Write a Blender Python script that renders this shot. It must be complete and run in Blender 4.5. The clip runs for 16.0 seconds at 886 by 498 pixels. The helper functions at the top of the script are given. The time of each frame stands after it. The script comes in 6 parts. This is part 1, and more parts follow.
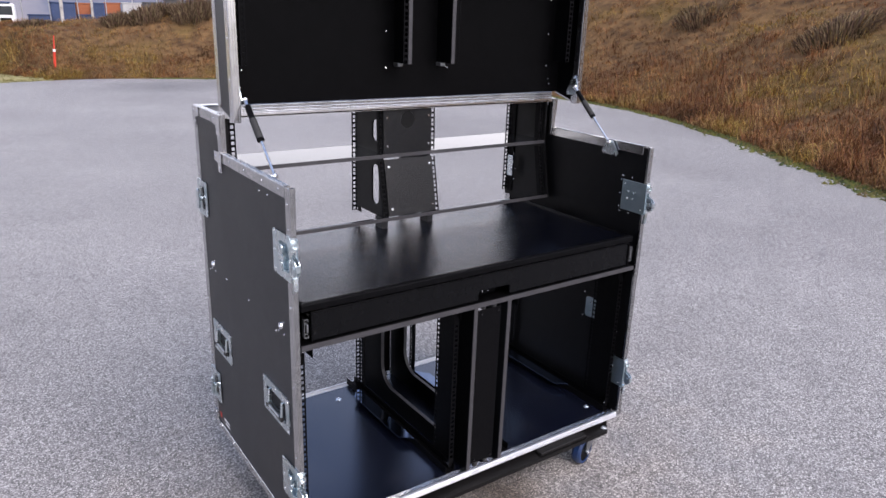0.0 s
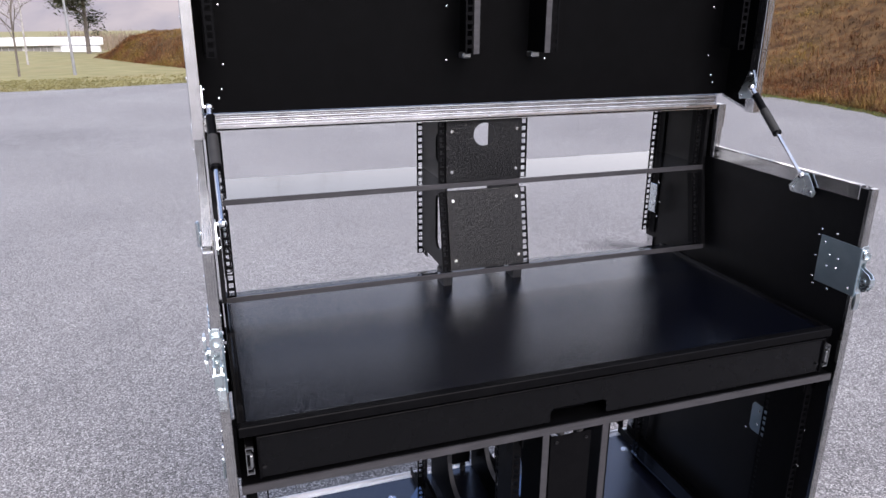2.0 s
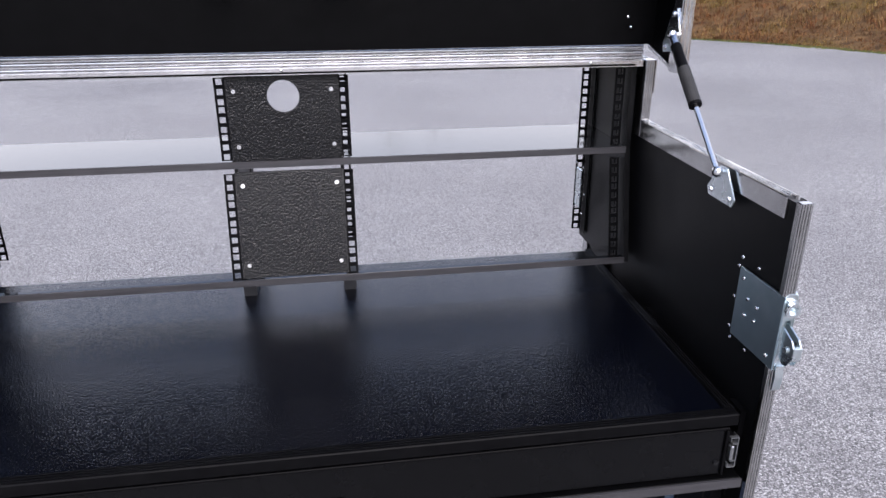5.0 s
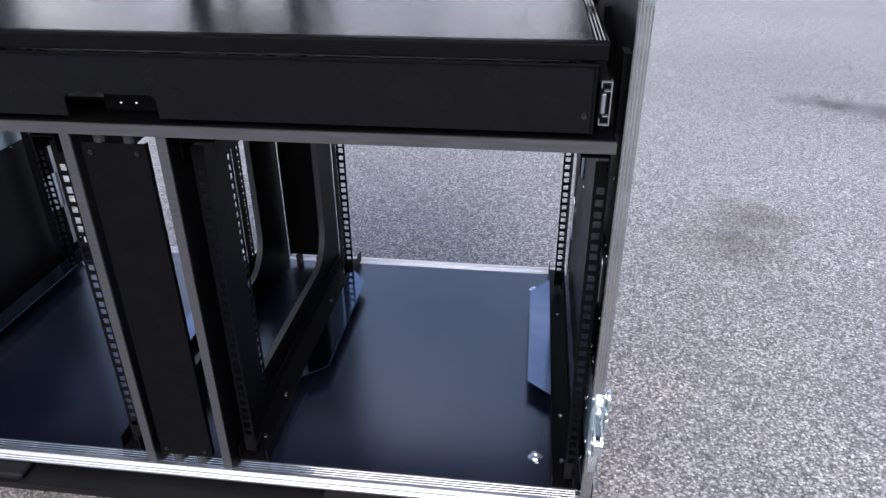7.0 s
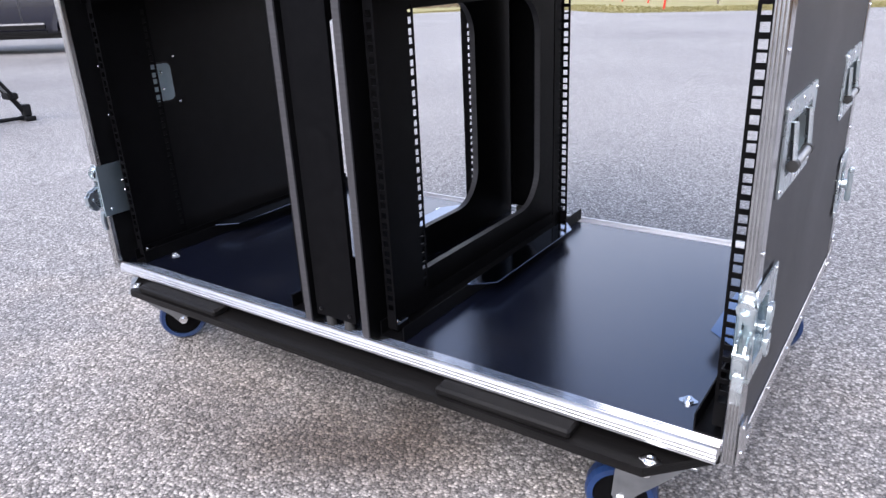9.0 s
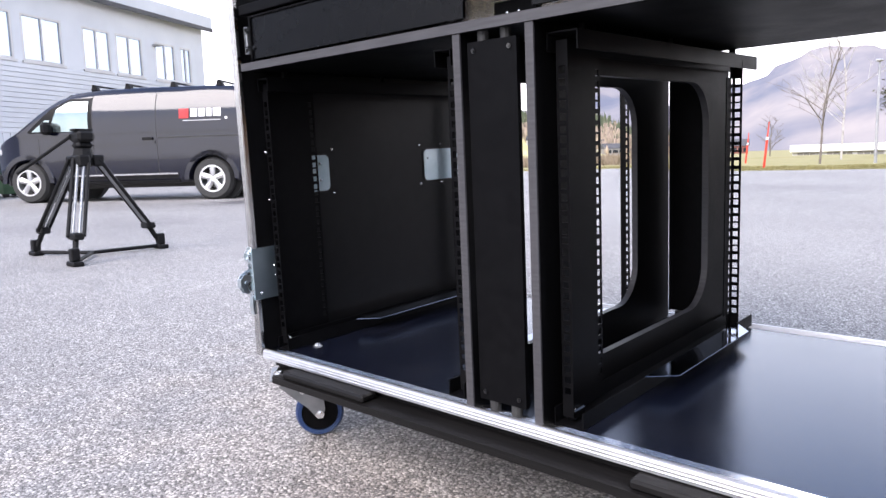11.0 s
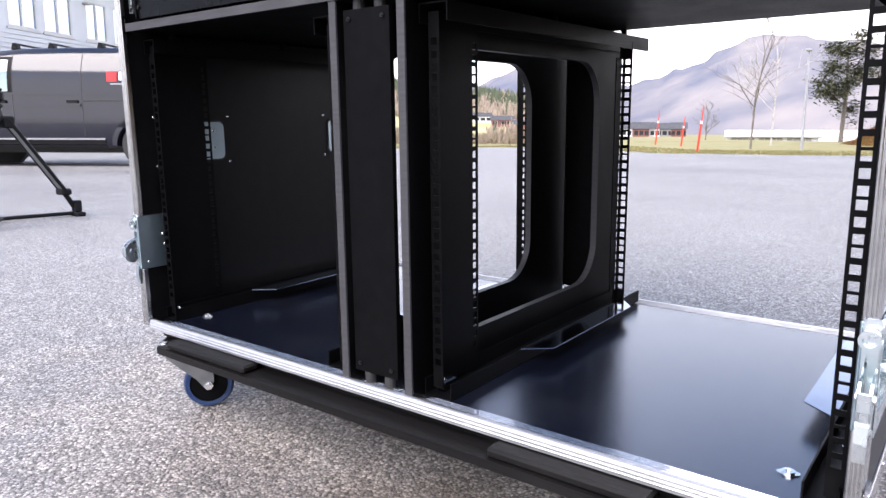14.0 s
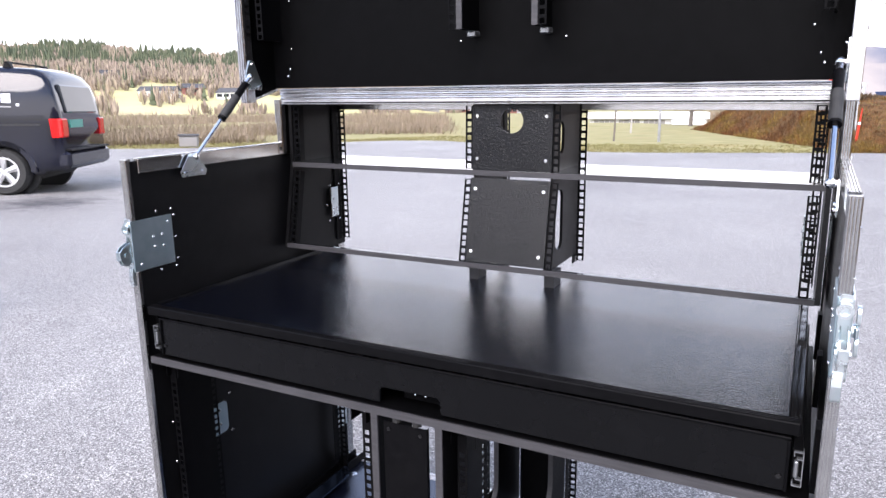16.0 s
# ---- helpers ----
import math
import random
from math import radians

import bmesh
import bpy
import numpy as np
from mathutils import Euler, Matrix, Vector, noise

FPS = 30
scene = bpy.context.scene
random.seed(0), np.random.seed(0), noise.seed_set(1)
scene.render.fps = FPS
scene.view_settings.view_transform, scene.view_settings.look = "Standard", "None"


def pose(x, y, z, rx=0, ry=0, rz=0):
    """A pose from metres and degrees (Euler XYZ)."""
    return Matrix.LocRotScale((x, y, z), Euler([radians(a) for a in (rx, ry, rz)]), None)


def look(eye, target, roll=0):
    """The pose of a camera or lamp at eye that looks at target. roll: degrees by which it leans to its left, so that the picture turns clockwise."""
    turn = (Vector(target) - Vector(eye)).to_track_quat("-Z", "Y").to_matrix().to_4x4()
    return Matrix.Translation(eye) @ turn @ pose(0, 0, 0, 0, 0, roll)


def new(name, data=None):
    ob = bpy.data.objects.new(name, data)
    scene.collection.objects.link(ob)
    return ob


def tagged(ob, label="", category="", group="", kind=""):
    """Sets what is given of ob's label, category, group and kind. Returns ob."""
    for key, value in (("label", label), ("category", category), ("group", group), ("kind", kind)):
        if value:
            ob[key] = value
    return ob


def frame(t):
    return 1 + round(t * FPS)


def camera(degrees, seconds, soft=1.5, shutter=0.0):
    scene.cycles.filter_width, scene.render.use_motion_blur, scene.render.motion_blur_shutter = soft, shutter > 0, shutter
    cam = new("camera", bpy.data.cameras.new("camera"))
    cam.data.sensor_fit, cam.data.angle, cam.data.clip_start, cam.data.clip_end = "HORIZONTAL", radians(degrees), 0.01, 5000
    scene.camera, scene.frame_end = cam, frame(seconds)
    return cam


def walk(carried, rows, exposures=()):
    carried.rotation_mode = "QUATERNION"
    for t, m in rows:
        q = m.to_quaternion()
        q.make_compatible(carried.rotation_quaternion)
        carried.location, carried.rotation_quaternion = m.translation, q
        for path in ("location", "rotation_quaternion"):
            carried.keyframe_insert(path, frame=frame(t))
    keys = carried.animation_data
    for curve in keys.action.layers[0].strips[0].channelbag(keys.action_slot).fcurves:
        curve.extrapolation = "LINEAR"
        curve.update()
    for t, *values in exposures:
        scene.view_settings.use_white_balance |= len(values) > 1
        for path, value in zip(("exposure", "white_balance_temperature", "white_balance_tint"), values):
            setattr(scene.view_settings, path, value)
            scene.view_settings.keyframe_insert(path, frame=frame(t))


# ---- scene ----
cam = camera(63.9, 16.0)
PATH = [
    (0, (-0.594, -1.492, 1.450), (0.499, 0.075, 0.859), 0.8),
    (0.5, (-0.497, -1.358, 1.452), (0.585, 0.225, 0.881), -0.8),
    (1, (-0.346, -1.282, 1.421), (0.671, 0.343, 0.850), -1.1),
    (1.5, (-0.127, -1.171, 1.413), (0.737, 0.537, 0.832), -0.6),
    (2, (0.020, -1.026, 1.405), (0.624, 0.784, 0.805), -0.5),
    (2.5, (0.121, -0.840, 1.395), (0.544, 1.013, 0.773), -0.0),
    (3, (0.205, -0.756, 1.389), (0.485, 1.118, 0.751), -0.1),
    (3.2, (0.256, -0.743, 1.389), (0.486, 1.137, 0.745), -0.2),
    (5.3, (0.733, -0.749, 1.319), (1.028, 1.086, 0.581), -1.0),
    (5.5, (0.760, -0.767, 1.279), (1.072, 1.053, 0.511), -1.0),
    (6, (0.857, -0.811, 1.164), (1.149, 0.977, 0.318), -0.6),
    (6.5, (0.963, -0.813, 1.050), (1.108, 0.971, 0.156), -1.5),
    (7, (1.102, -0.783, 0.960), (0.872, 0.986, 0.056), -0.5),
    (7.5, (1.184, -0.795, 0.914), (0.672, 0.936, 0.054), 0.3),
    (8, (1.269, -0.842, 0.883), (0.527, 0.823, 0.061), -0.2),
    (8.5, (1.320, -0.814, 0.781), (0.387, 0.769, -0.009), -1.3),
    (9, (1.337, -0.745, 0.666), (0.250, 0.791, -0.013), -2.0),
    (9.5, (1.311, -0.738, 0.562), (0.170, 0.811, 0.016), -2.0),
    (10, (1.257, -0.753, 0.548), (0.062, 0.807, 0.176), -2.6),
    (10.2, (1.247, -0.754, 0.543), (0.003, 0.785, 0.251), -2.6),
    (12.3, (1.150, -0.858, 0.513), (-0.234, 0.565, 0.261), -0.4),
    (12.5, (1.154, -0.859, 0.499), (-0.230, 0.558, 0.220), -0.4),
    (13, (1.179, -0.835, 0.483), (-0.184, 0.595, 0.175), -0.4),
    (13.5, (1.229, -0.771, 0.492), (-0.039, 0.745, 0.185), -0.1),
    (14, (1.277, -0.726, 0.527), (0.072, 0.838, 0.205), 0.1),
    (14.5, (1.298, -0.742, 0.696), (0.093, 0.817, 0.350), -0.3),
    (15, (1.289, -0.780, 0.908), (0.123, 0.799, 0.528), 0.0),
    (15.5, (1.245, -0.865, 1.069), (0.218, 0.808, 0.686), 0.4),
    (16, (1.164, -0.958, 1.203), (0.258, 0.783, 0.814), -0.3),
]
walk(cam, [(t, look(eye, target, roll)) for t, eye, target, roll in PATH],
     [(0.0, 0.93, 6650, 19), (5.0, 1.0, 6500, 18), (7.5, 1.08, 6350, 16), (9.5, 1.42, 6480, 17), (12.5, 1.52, 6600, 17), (16.0, 1.50, 6550, 17)])

# ---- world, sun ----
world = bpy.data.worlds.new("world")
scene.world = world
world.use_nodes = True
wn, wl = world.node_tree.nodes, world.node_tree.links
wbg = wn["Background"]
wsky = wn.new("ShaderNodeTexSky")
wsky.sky_type = "NISHITA"
wsky.sun_disc = False
wsky.sun_elevation = radians(44)
wsky.sun_rotation = radians(174)
wsky.air_density, wsky.dust_density, wsky.ozone_density = 1.0, 0.4, 1.5
wtc = wn.new("ShaderNodeTexCoord")
wmap = wn.new("ShaderNodeMapping")
wmap.inputs["Scale"].default_value = (1.0, 1.0, 2.6)
wnoise = wn.new("ShaderNodeTexNoise")
wnoise.inputs["Scale"].default_value = 1.7
wnoise.inputs["Detail"].default_value = 7
wramp = wn.new("ShaderNodeValToRGB")
wramp.color_ramp.elements[0].position, wramp.color_ramp.elements[0].color = 0.44, (0.02, 0.02, 0.02, 1)
wramp.color_ramp.elements[1].position, wramp.color_ramp.elements[1].color = 0.71, (0.6, 0.6, 0.6, 1)
wmix = wn.new("ShaderNodeMixRGB")
wmix.inputs[2].default_value = (8.4, 8.6, 9.0, 1)
wl.new(wtc.outputs["Generated"], wmap.inputs["Vector"])
wl.new(wmap.outputs[0], wnoise.inputs["Vector"])
wl.new(wnoise.outputs["Fac"], wramp.inputs[0])
# white haze towards the horizon
wsep = wn.new("ShaderNodeSeparateXYZ")
wl.new(wtc.outputs["Generated"], wsep.inputs[0])
whaze = wn.new("ShaderNodeMapRange")
whaze.interpolation_type = "SMOOTHSTEP"
whaze.inputs["From Min"].default_value, whaze.inputs["From Max"].default_value = 0.14, 0.52
whaze.inputs["To Min"].default_value, whaze.inputs["To Max"].default_value = 0.96, 0.0
wl.new(wsep.outputs["Z"], whaze.inputs["Value"])
wmax = wn.new("ShaderNodeMath")
wmax.operation = "MAXIMUM"
wl.new(whaze.outputs[0], wmax.inputs[0])
wl.new(wramp.outputs[0], wmax.inputs[1])
wl.new(wmax.outputs[0], wmix.inputs[0])
wl.new(wsky.outputs[0], wmix.inputs[1])
wl.new(wmix.outputs[0], wbg.inputs[0])
wbg.inputs[1].default_value = 0.138

sun = new("sun", bpy.data.lights.new("sun", "SUN"))
sun.data.energy, sun.data.angle, sun.data.color = 2.4, radians(44), (1.0, 0.965, 0.92)
sun.matrix_world = look((0.8, -7.9, 7.8), (0, 0, 0))


# ---- materials ----
def material(name, c1, c2=None, rough=0.5, metal=0.0, scale=20.0, detail=4.0, bump=0.0, bscale=200.0, rvar=0.1,
             wear=0.0, wscale=3.0, wcol=None, stretch=(1, 1, 1), spec=0.5, island=None, rnd=0.0):
    m = bpy.data.materials.new(name)
    m.use_nodes = True
    n, l = m.node_tree.nodes, m.node_tree.links
    b = n["Principled BSDF"]
    b.inputs["Metallic"].default_value = metal
    b.inputs["Specular IOR Level"].default_value = spec
    tc = n.new("ShaderNodeTexCoord")
    mp = n.new("ShaderNodeMapping")
    mp.inputs["Scale"].default_value = stretch
    l.new(tc.outputs["Object"], mp.inputs[0])
    nz = n.new("ShaderNodeTexNoise")
    nz.inputs["Scale"].default_value, nz.inputs["Detail"].default_value = scale, detail
    l.new(mp.outputs[0], nz.inputs["Vector"])
    ramp = n.new("ShaderNodeValToRGB")
    ramp.color_ramp.elements[0].position, ramp.color_ramp.elements[1].position = 0.3, 0.7
    c2 = c2 or tuple(min(1, v * 1.25 + 0.002) for v in c1)
    ramp.color_ramp.elements[0].color, ramp.color_ramp.elements[1].color = (*c1, 1), (*c2, 1)
    l.new(nz.outputs["Fac"], ramp.inputs[0])
    col = ramp.outputs[0]
    nw = n.new("ShaderNodeTexNoise")
    nw.inputs["Scale"].default_value, nw.inputs["Detail"].default_value = wscale, 6
    l.new(tc.outputs["Object"], nw.inputs["Vector"])
    if wear:
        wr = n.new("ShaderNodeValToRGB")
        wr.color_ramp.elements[0].position, wr.color_ramp.elements[1].position = 0.52, 0.72
        wr.color_ramp.elements[0].color, wr.color_ramp.elements[1].color = (0, 0, 0, 1), (wear, wear, wear, 1)
        l.new(nw.outputs["Fac"], wr.inputs[0])
        mx = n.new("ShaderNodeMixRGB")
        mx.inputs[2].default_value = (*(wcol or c2), 1)
        l.new(wr.outputs[0], mx.inputs[0])
        l.new(col, mx.inputs[1])
        col = mx.outputs[0]
    if island:
        src = n.new("ShaderNodeNewGeometry").outputs["Random Per Island"]
        ir = n.new("ShaderNodeValToRGB")
        while len(ir.color_ramp.elements) < len(island):
            ir.color_ramp.elements.new(0.5)
        for i, c in enumerate(island):
            ir.color_ramp.elements[i].position = i / (len(island) - 1)
            ir.color_ramp.elements[i].color = (*c, 1)
        l.new(src, ir.inputs[0])
        col = ir.outputs[0]
    if rnd:
        oi = n.new("ShaderNodeObjectInfo")
        hs = n.new("ShaderNodeHueSaturation")
        mr = n.new("ShaderNodeMapRange")
        mr.inputs["To Min"].default_value, mr.inputs["To Max"].default_value = 1 - rnd, 1 + rnd
        l.new(oi.outputs["Random"], mr.inputs["Value"])
        l.new(mr.outputs[0], hs.inputs["Value"])
        l.new(col, hs.inputs["Color"])
        col = hs.outputs[0]
    l.new(col, b.inputs["Base Color"])
    rr = n.new("ShaderNodeMapRange")
    rr.inputs["To Min"].default_value, rr.inputs["To Max"].default_value = max(0.02, rough - rvar), min(1, rough + rvar)
    l.new(nw.outputs["Fac"], rr.inputs["Value"])
    l.new(rr.outputs[0], b.inputs["Roughness"])
    if bump:
        nb = n.new("ShaderNodeTexNoise")
        nb.inputs["Scale"].default_value, nb.inputs["Detail"].default_value = bscale, 3
        l.new(mp.outputs[0], nb.inputs["Vector"])
        bp = n.new("ShaderNodeBump")
        bp.inputs["Strength"].default_value, bp.inputs["Distance"].default_value = bump, 0.002
        l.new(nb.outputs["Fac"], bp.inputs["Height"])
        l.new(bp.outputs[0], b.inputs["Normal"])
    return m


def leather(name, scale, strength, rough, c, spec=0.25, depth=0.001):
    """Black laminate with a pebbled, leather-like relief."""
    m = material(name, c, tuple(v * 1.5 for v in c), rough, scale=60, rvar=0.05, wscale=5, spec=spec)
    n, l = m.node_tree.nodes, m.node_tree.links
    v = n.new("ShaderNodeTexVoronoi")
    v.inputs["Scale"].default_value = scale
    v.inputs["Randomness"].default_value = 0.85
    tc = n.new("ShaderNodeTexCoord")
    l.new(tc.outputs["Object"], v.inputs["Vector"])
    bp = n.new("ShaderNodeBump")
    bp.invert = True
    bp.inputs["Strength"].default_value, bp.inputs["Distance"].default_value = strength, depth
    l.new(v.outputs["Distance"], bp.inputs["Height"])
    l.new(bp.outputs[0], n["Principled BSDF"].inputs["Normal"])
    return m


M_BLACK = material("black_laminate", (0.0034, 0.0034, 0.004), (0.0058, 0.0058, 0.0065), 0.42, spec=0.09, scale=40, bump=0.12, bscale=900, wear=0.08, wcol=(0.005, 0.005, 0.0055), wscale=12)
M_WALL = material("black_inner_laminate", (0.0030, 0.0030, 0.0034), (0.0052, 0.0052, 0.0058), 0.40, spec=0.15, scale=40, bump=0.12, bscale=900, wear=0.08, wcol=(0.005, 0.005, 0.0055), wscale=12)
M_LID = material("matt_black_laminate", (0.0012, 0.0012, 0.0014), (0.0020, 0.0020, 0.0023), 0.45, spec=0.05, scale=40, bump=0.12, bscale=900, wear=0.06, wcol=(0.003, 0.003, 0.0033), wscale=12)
M_SIDE = material("grey_black_hexa_laminate", (0.0125, 0.0125, 0.0145), (0.020, 0.020, 0.0225), 0.5, scale=25, bump=0.2, bscale=700, wear=0.35, wcol=(0.028, 0.0275, 0.029), wscale=4)
# black board; the blue in its base is sky reflection painted in
M_FLOOR = material("smooth_black_board", (0.0018, 0.0025, 0.0064), (0.0028, 0.0038, 0.0090), 0.22, spec=0.62, scale=10, bump=0.05, bscale=1200, rvar=0.05, wear=0.2, wcol=(0.02, 0.02, 0.024), wscale=6)
M_FLOOR.node_tree.nodes["Principled BSDF"].inputs["IOR"].default_value = 1.85
# black worktop, its base tinted blue in place of mirrored sky
M_TOP = leather("leather_grain_top", 370, 0.5, 0.14, (0.0008, 0.0011, 0.0025), 0.34, 0.0008)
M_PANEL = leather("leather_grain_panel", 350, 1.0, 0.21, (0.0018, 0.0018, 0.0022), 0.32, 0.0011)
M_DRAWER = material("dark_grey_laminate", (0.0014, 0.0015, 0.0020), (0.0020, 0.0021, 0.0026), 0.27, spec=0.16, scale=70, bump=0.1, bscale=900, rvar=0.04, wear=0.05, wcol=(0.011, 0.0112, 0.013), wscale=20)
M_SILL = material("bright_rolled_aluminium", (0.50, 0.50, 0.51), (0.62, 0.62, 0.63), 0.07, 1.0, scale=35, rvar=0.03, wear=0.4, wcol=(0.42, 0.42, 0.43), wscale=9)
M_SATIN = material("satin_aluminium", (0.66, 0.66, 0.67), (0.76, 0.76, 0.77), 0.42, 1.0, scale=35, rvar=0.06, wear=0.3, wcol=(0.7, 0.7, 0.71), wscale=9)
# base darker than M_ALU: dark surroundings mirrored in the edges, put into the colour
M_EDGE = material("darkened_edge_aluminium", (0.44, 0.44, 0.44), (0.56, 0.56, 0.56), 0.19, 1.0, scale=35, bump=0.012, bscale=60, rvar=0.07, wear=0.4, wcol=(0.36, 0.36, 0.36), wscale=9)
M_INNER = material("zinc_backing", (0.34, 0.44, 0.50), (0.46, 0.56, 0.61), 0.33, 0.95, scale=14, wear=0.5, wcol=(0.3, 0.42, 0.48), wscale=22)
# the blue is reflected sky, put into the steel's base colour
M_WING = material("dark_polished_steel", (0.17, 0.21, 0.29), (0.22, 0.26, 0.34), 0.10, 1.0, scale=20, rvar=0.03)
# blue specular tint imitates the sky's sheen on floor and worktop
for m in (M_FLOOR, M_TOP):
    m.node_tree.nodes["Principled BSDF"].inputs["Specular Tint"].default_value = (0.76, 0.84, 1.0, 1)
M_SHELF = material("glossy_black_shelf", (0.003, 0.0032, 0.004), (0.005, 0.0055, 0.0065), 0.08, spec=0.5, scale=10, rvar=0.03)
M_PLY = material("dark_plywood_edge", (0.022, 0.0215, 0.024), (0.040, 0.0385, 0.042), 0.55, scale=18, stretch=(1, 1, 14), bump=0.2, bscale=120)
M_STEEL = material("black_powder_coat", (0.0016, 0.0016, 0.002), (0.0030, 0.0030, 0.0035), 0.44, spec=0.06, scale=60, bump=0.1, bscale=1500, wear=0.06, wcol=(0.012, 0.012, 0.012), wscale=22)
M_GLOSS = material("glossy_black_bracket", (0.003, 0.003, 0.0035), (0.005, 0.005, 0.0055), 0.08, scale=50, rvar=0.03)
M_ALU = material("brushed_aluminium", (0.56, 0.56, 0.57), (0.70, 0.70, 0.71), 0.23, 1.0, scale=35, bump=0.012, bscale=60, rvar=0.06, wear=0.4, wcol=(0.48, 0.48, 0.49), wscale=9)
M_ZINC = material("zinc_plate", (0.54, 0.62, 0.65), (0.72, 0.77, 0.79), 0.28, 1.0, scale=14, bump=0.05, bscale=120, wear=0.6, wcol=(0.44, 0.56, 0.60), wscale=22)
M_FORK = material("grey_caster_steel", (0.20, 0.21, 0.22), (0.29, 0.30, 0.31), 0.36, 0.85, scale=30, bump=0.05, bscale=200, wear=0.4, wcol=(0.3, 0.3, 0.3), wscale=20)
M_CHROME = material("chrome", (0.72, 0.73, 0.74), (0.8, 0.8, 0.8), 0.14, 1.0, scale=30)
M_RUBBER = material("black_rubber", (0.012, 0.012, 0.012), (0.022, 0.022, 0.022), 0.7, scale=50, bump=0.3, bscale=300)
M_BASE = material("black_stained_plywood", (0.004, 0.0037, 0.0037), (0.008, 0.0075, 0.0075), 0.45, spec=0.14, scale=20, stretch=(0.2, 1, 8), bump=0.3, bscale=90, wear=0.5, wcol=(0.011, 0.0105, 0.010), wscale=7)
M_BLUE = material("blue_caster_rubber", (0.005, 0.019, 0.072), (0.008, 0.033, 0.11), 0.45, scale=40, wear=0.5, wcol=(0.05, 0.065, 0.09), wscale=20)
M_WHITE = material("white_paint", (0.74, 0.74, 0.74), (0.8, 0.8, 0.8), 0.5, scale=4)
M_RED = material("red_paint", (0.5, 0.03, 0.015), (0.6, 0.05, 0.02), 0.5, scale=10)


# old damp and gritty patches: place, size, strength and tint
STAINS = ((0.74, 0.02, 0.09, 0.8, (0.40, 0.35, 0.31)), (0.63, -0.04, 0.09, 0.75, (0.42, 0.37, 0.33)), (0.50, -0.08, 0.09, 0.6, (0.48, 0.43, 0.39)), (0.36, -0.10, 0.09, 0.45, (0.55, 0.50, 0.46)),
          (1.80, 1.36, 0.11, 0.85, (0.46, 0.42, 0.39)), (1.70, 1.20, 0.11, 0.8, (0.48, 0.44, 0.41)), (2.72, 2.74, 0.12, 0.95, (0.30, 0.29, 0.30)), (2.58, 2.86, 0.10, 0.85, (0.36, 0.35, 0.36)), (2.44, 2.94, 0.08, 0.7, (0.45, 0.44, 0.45)))


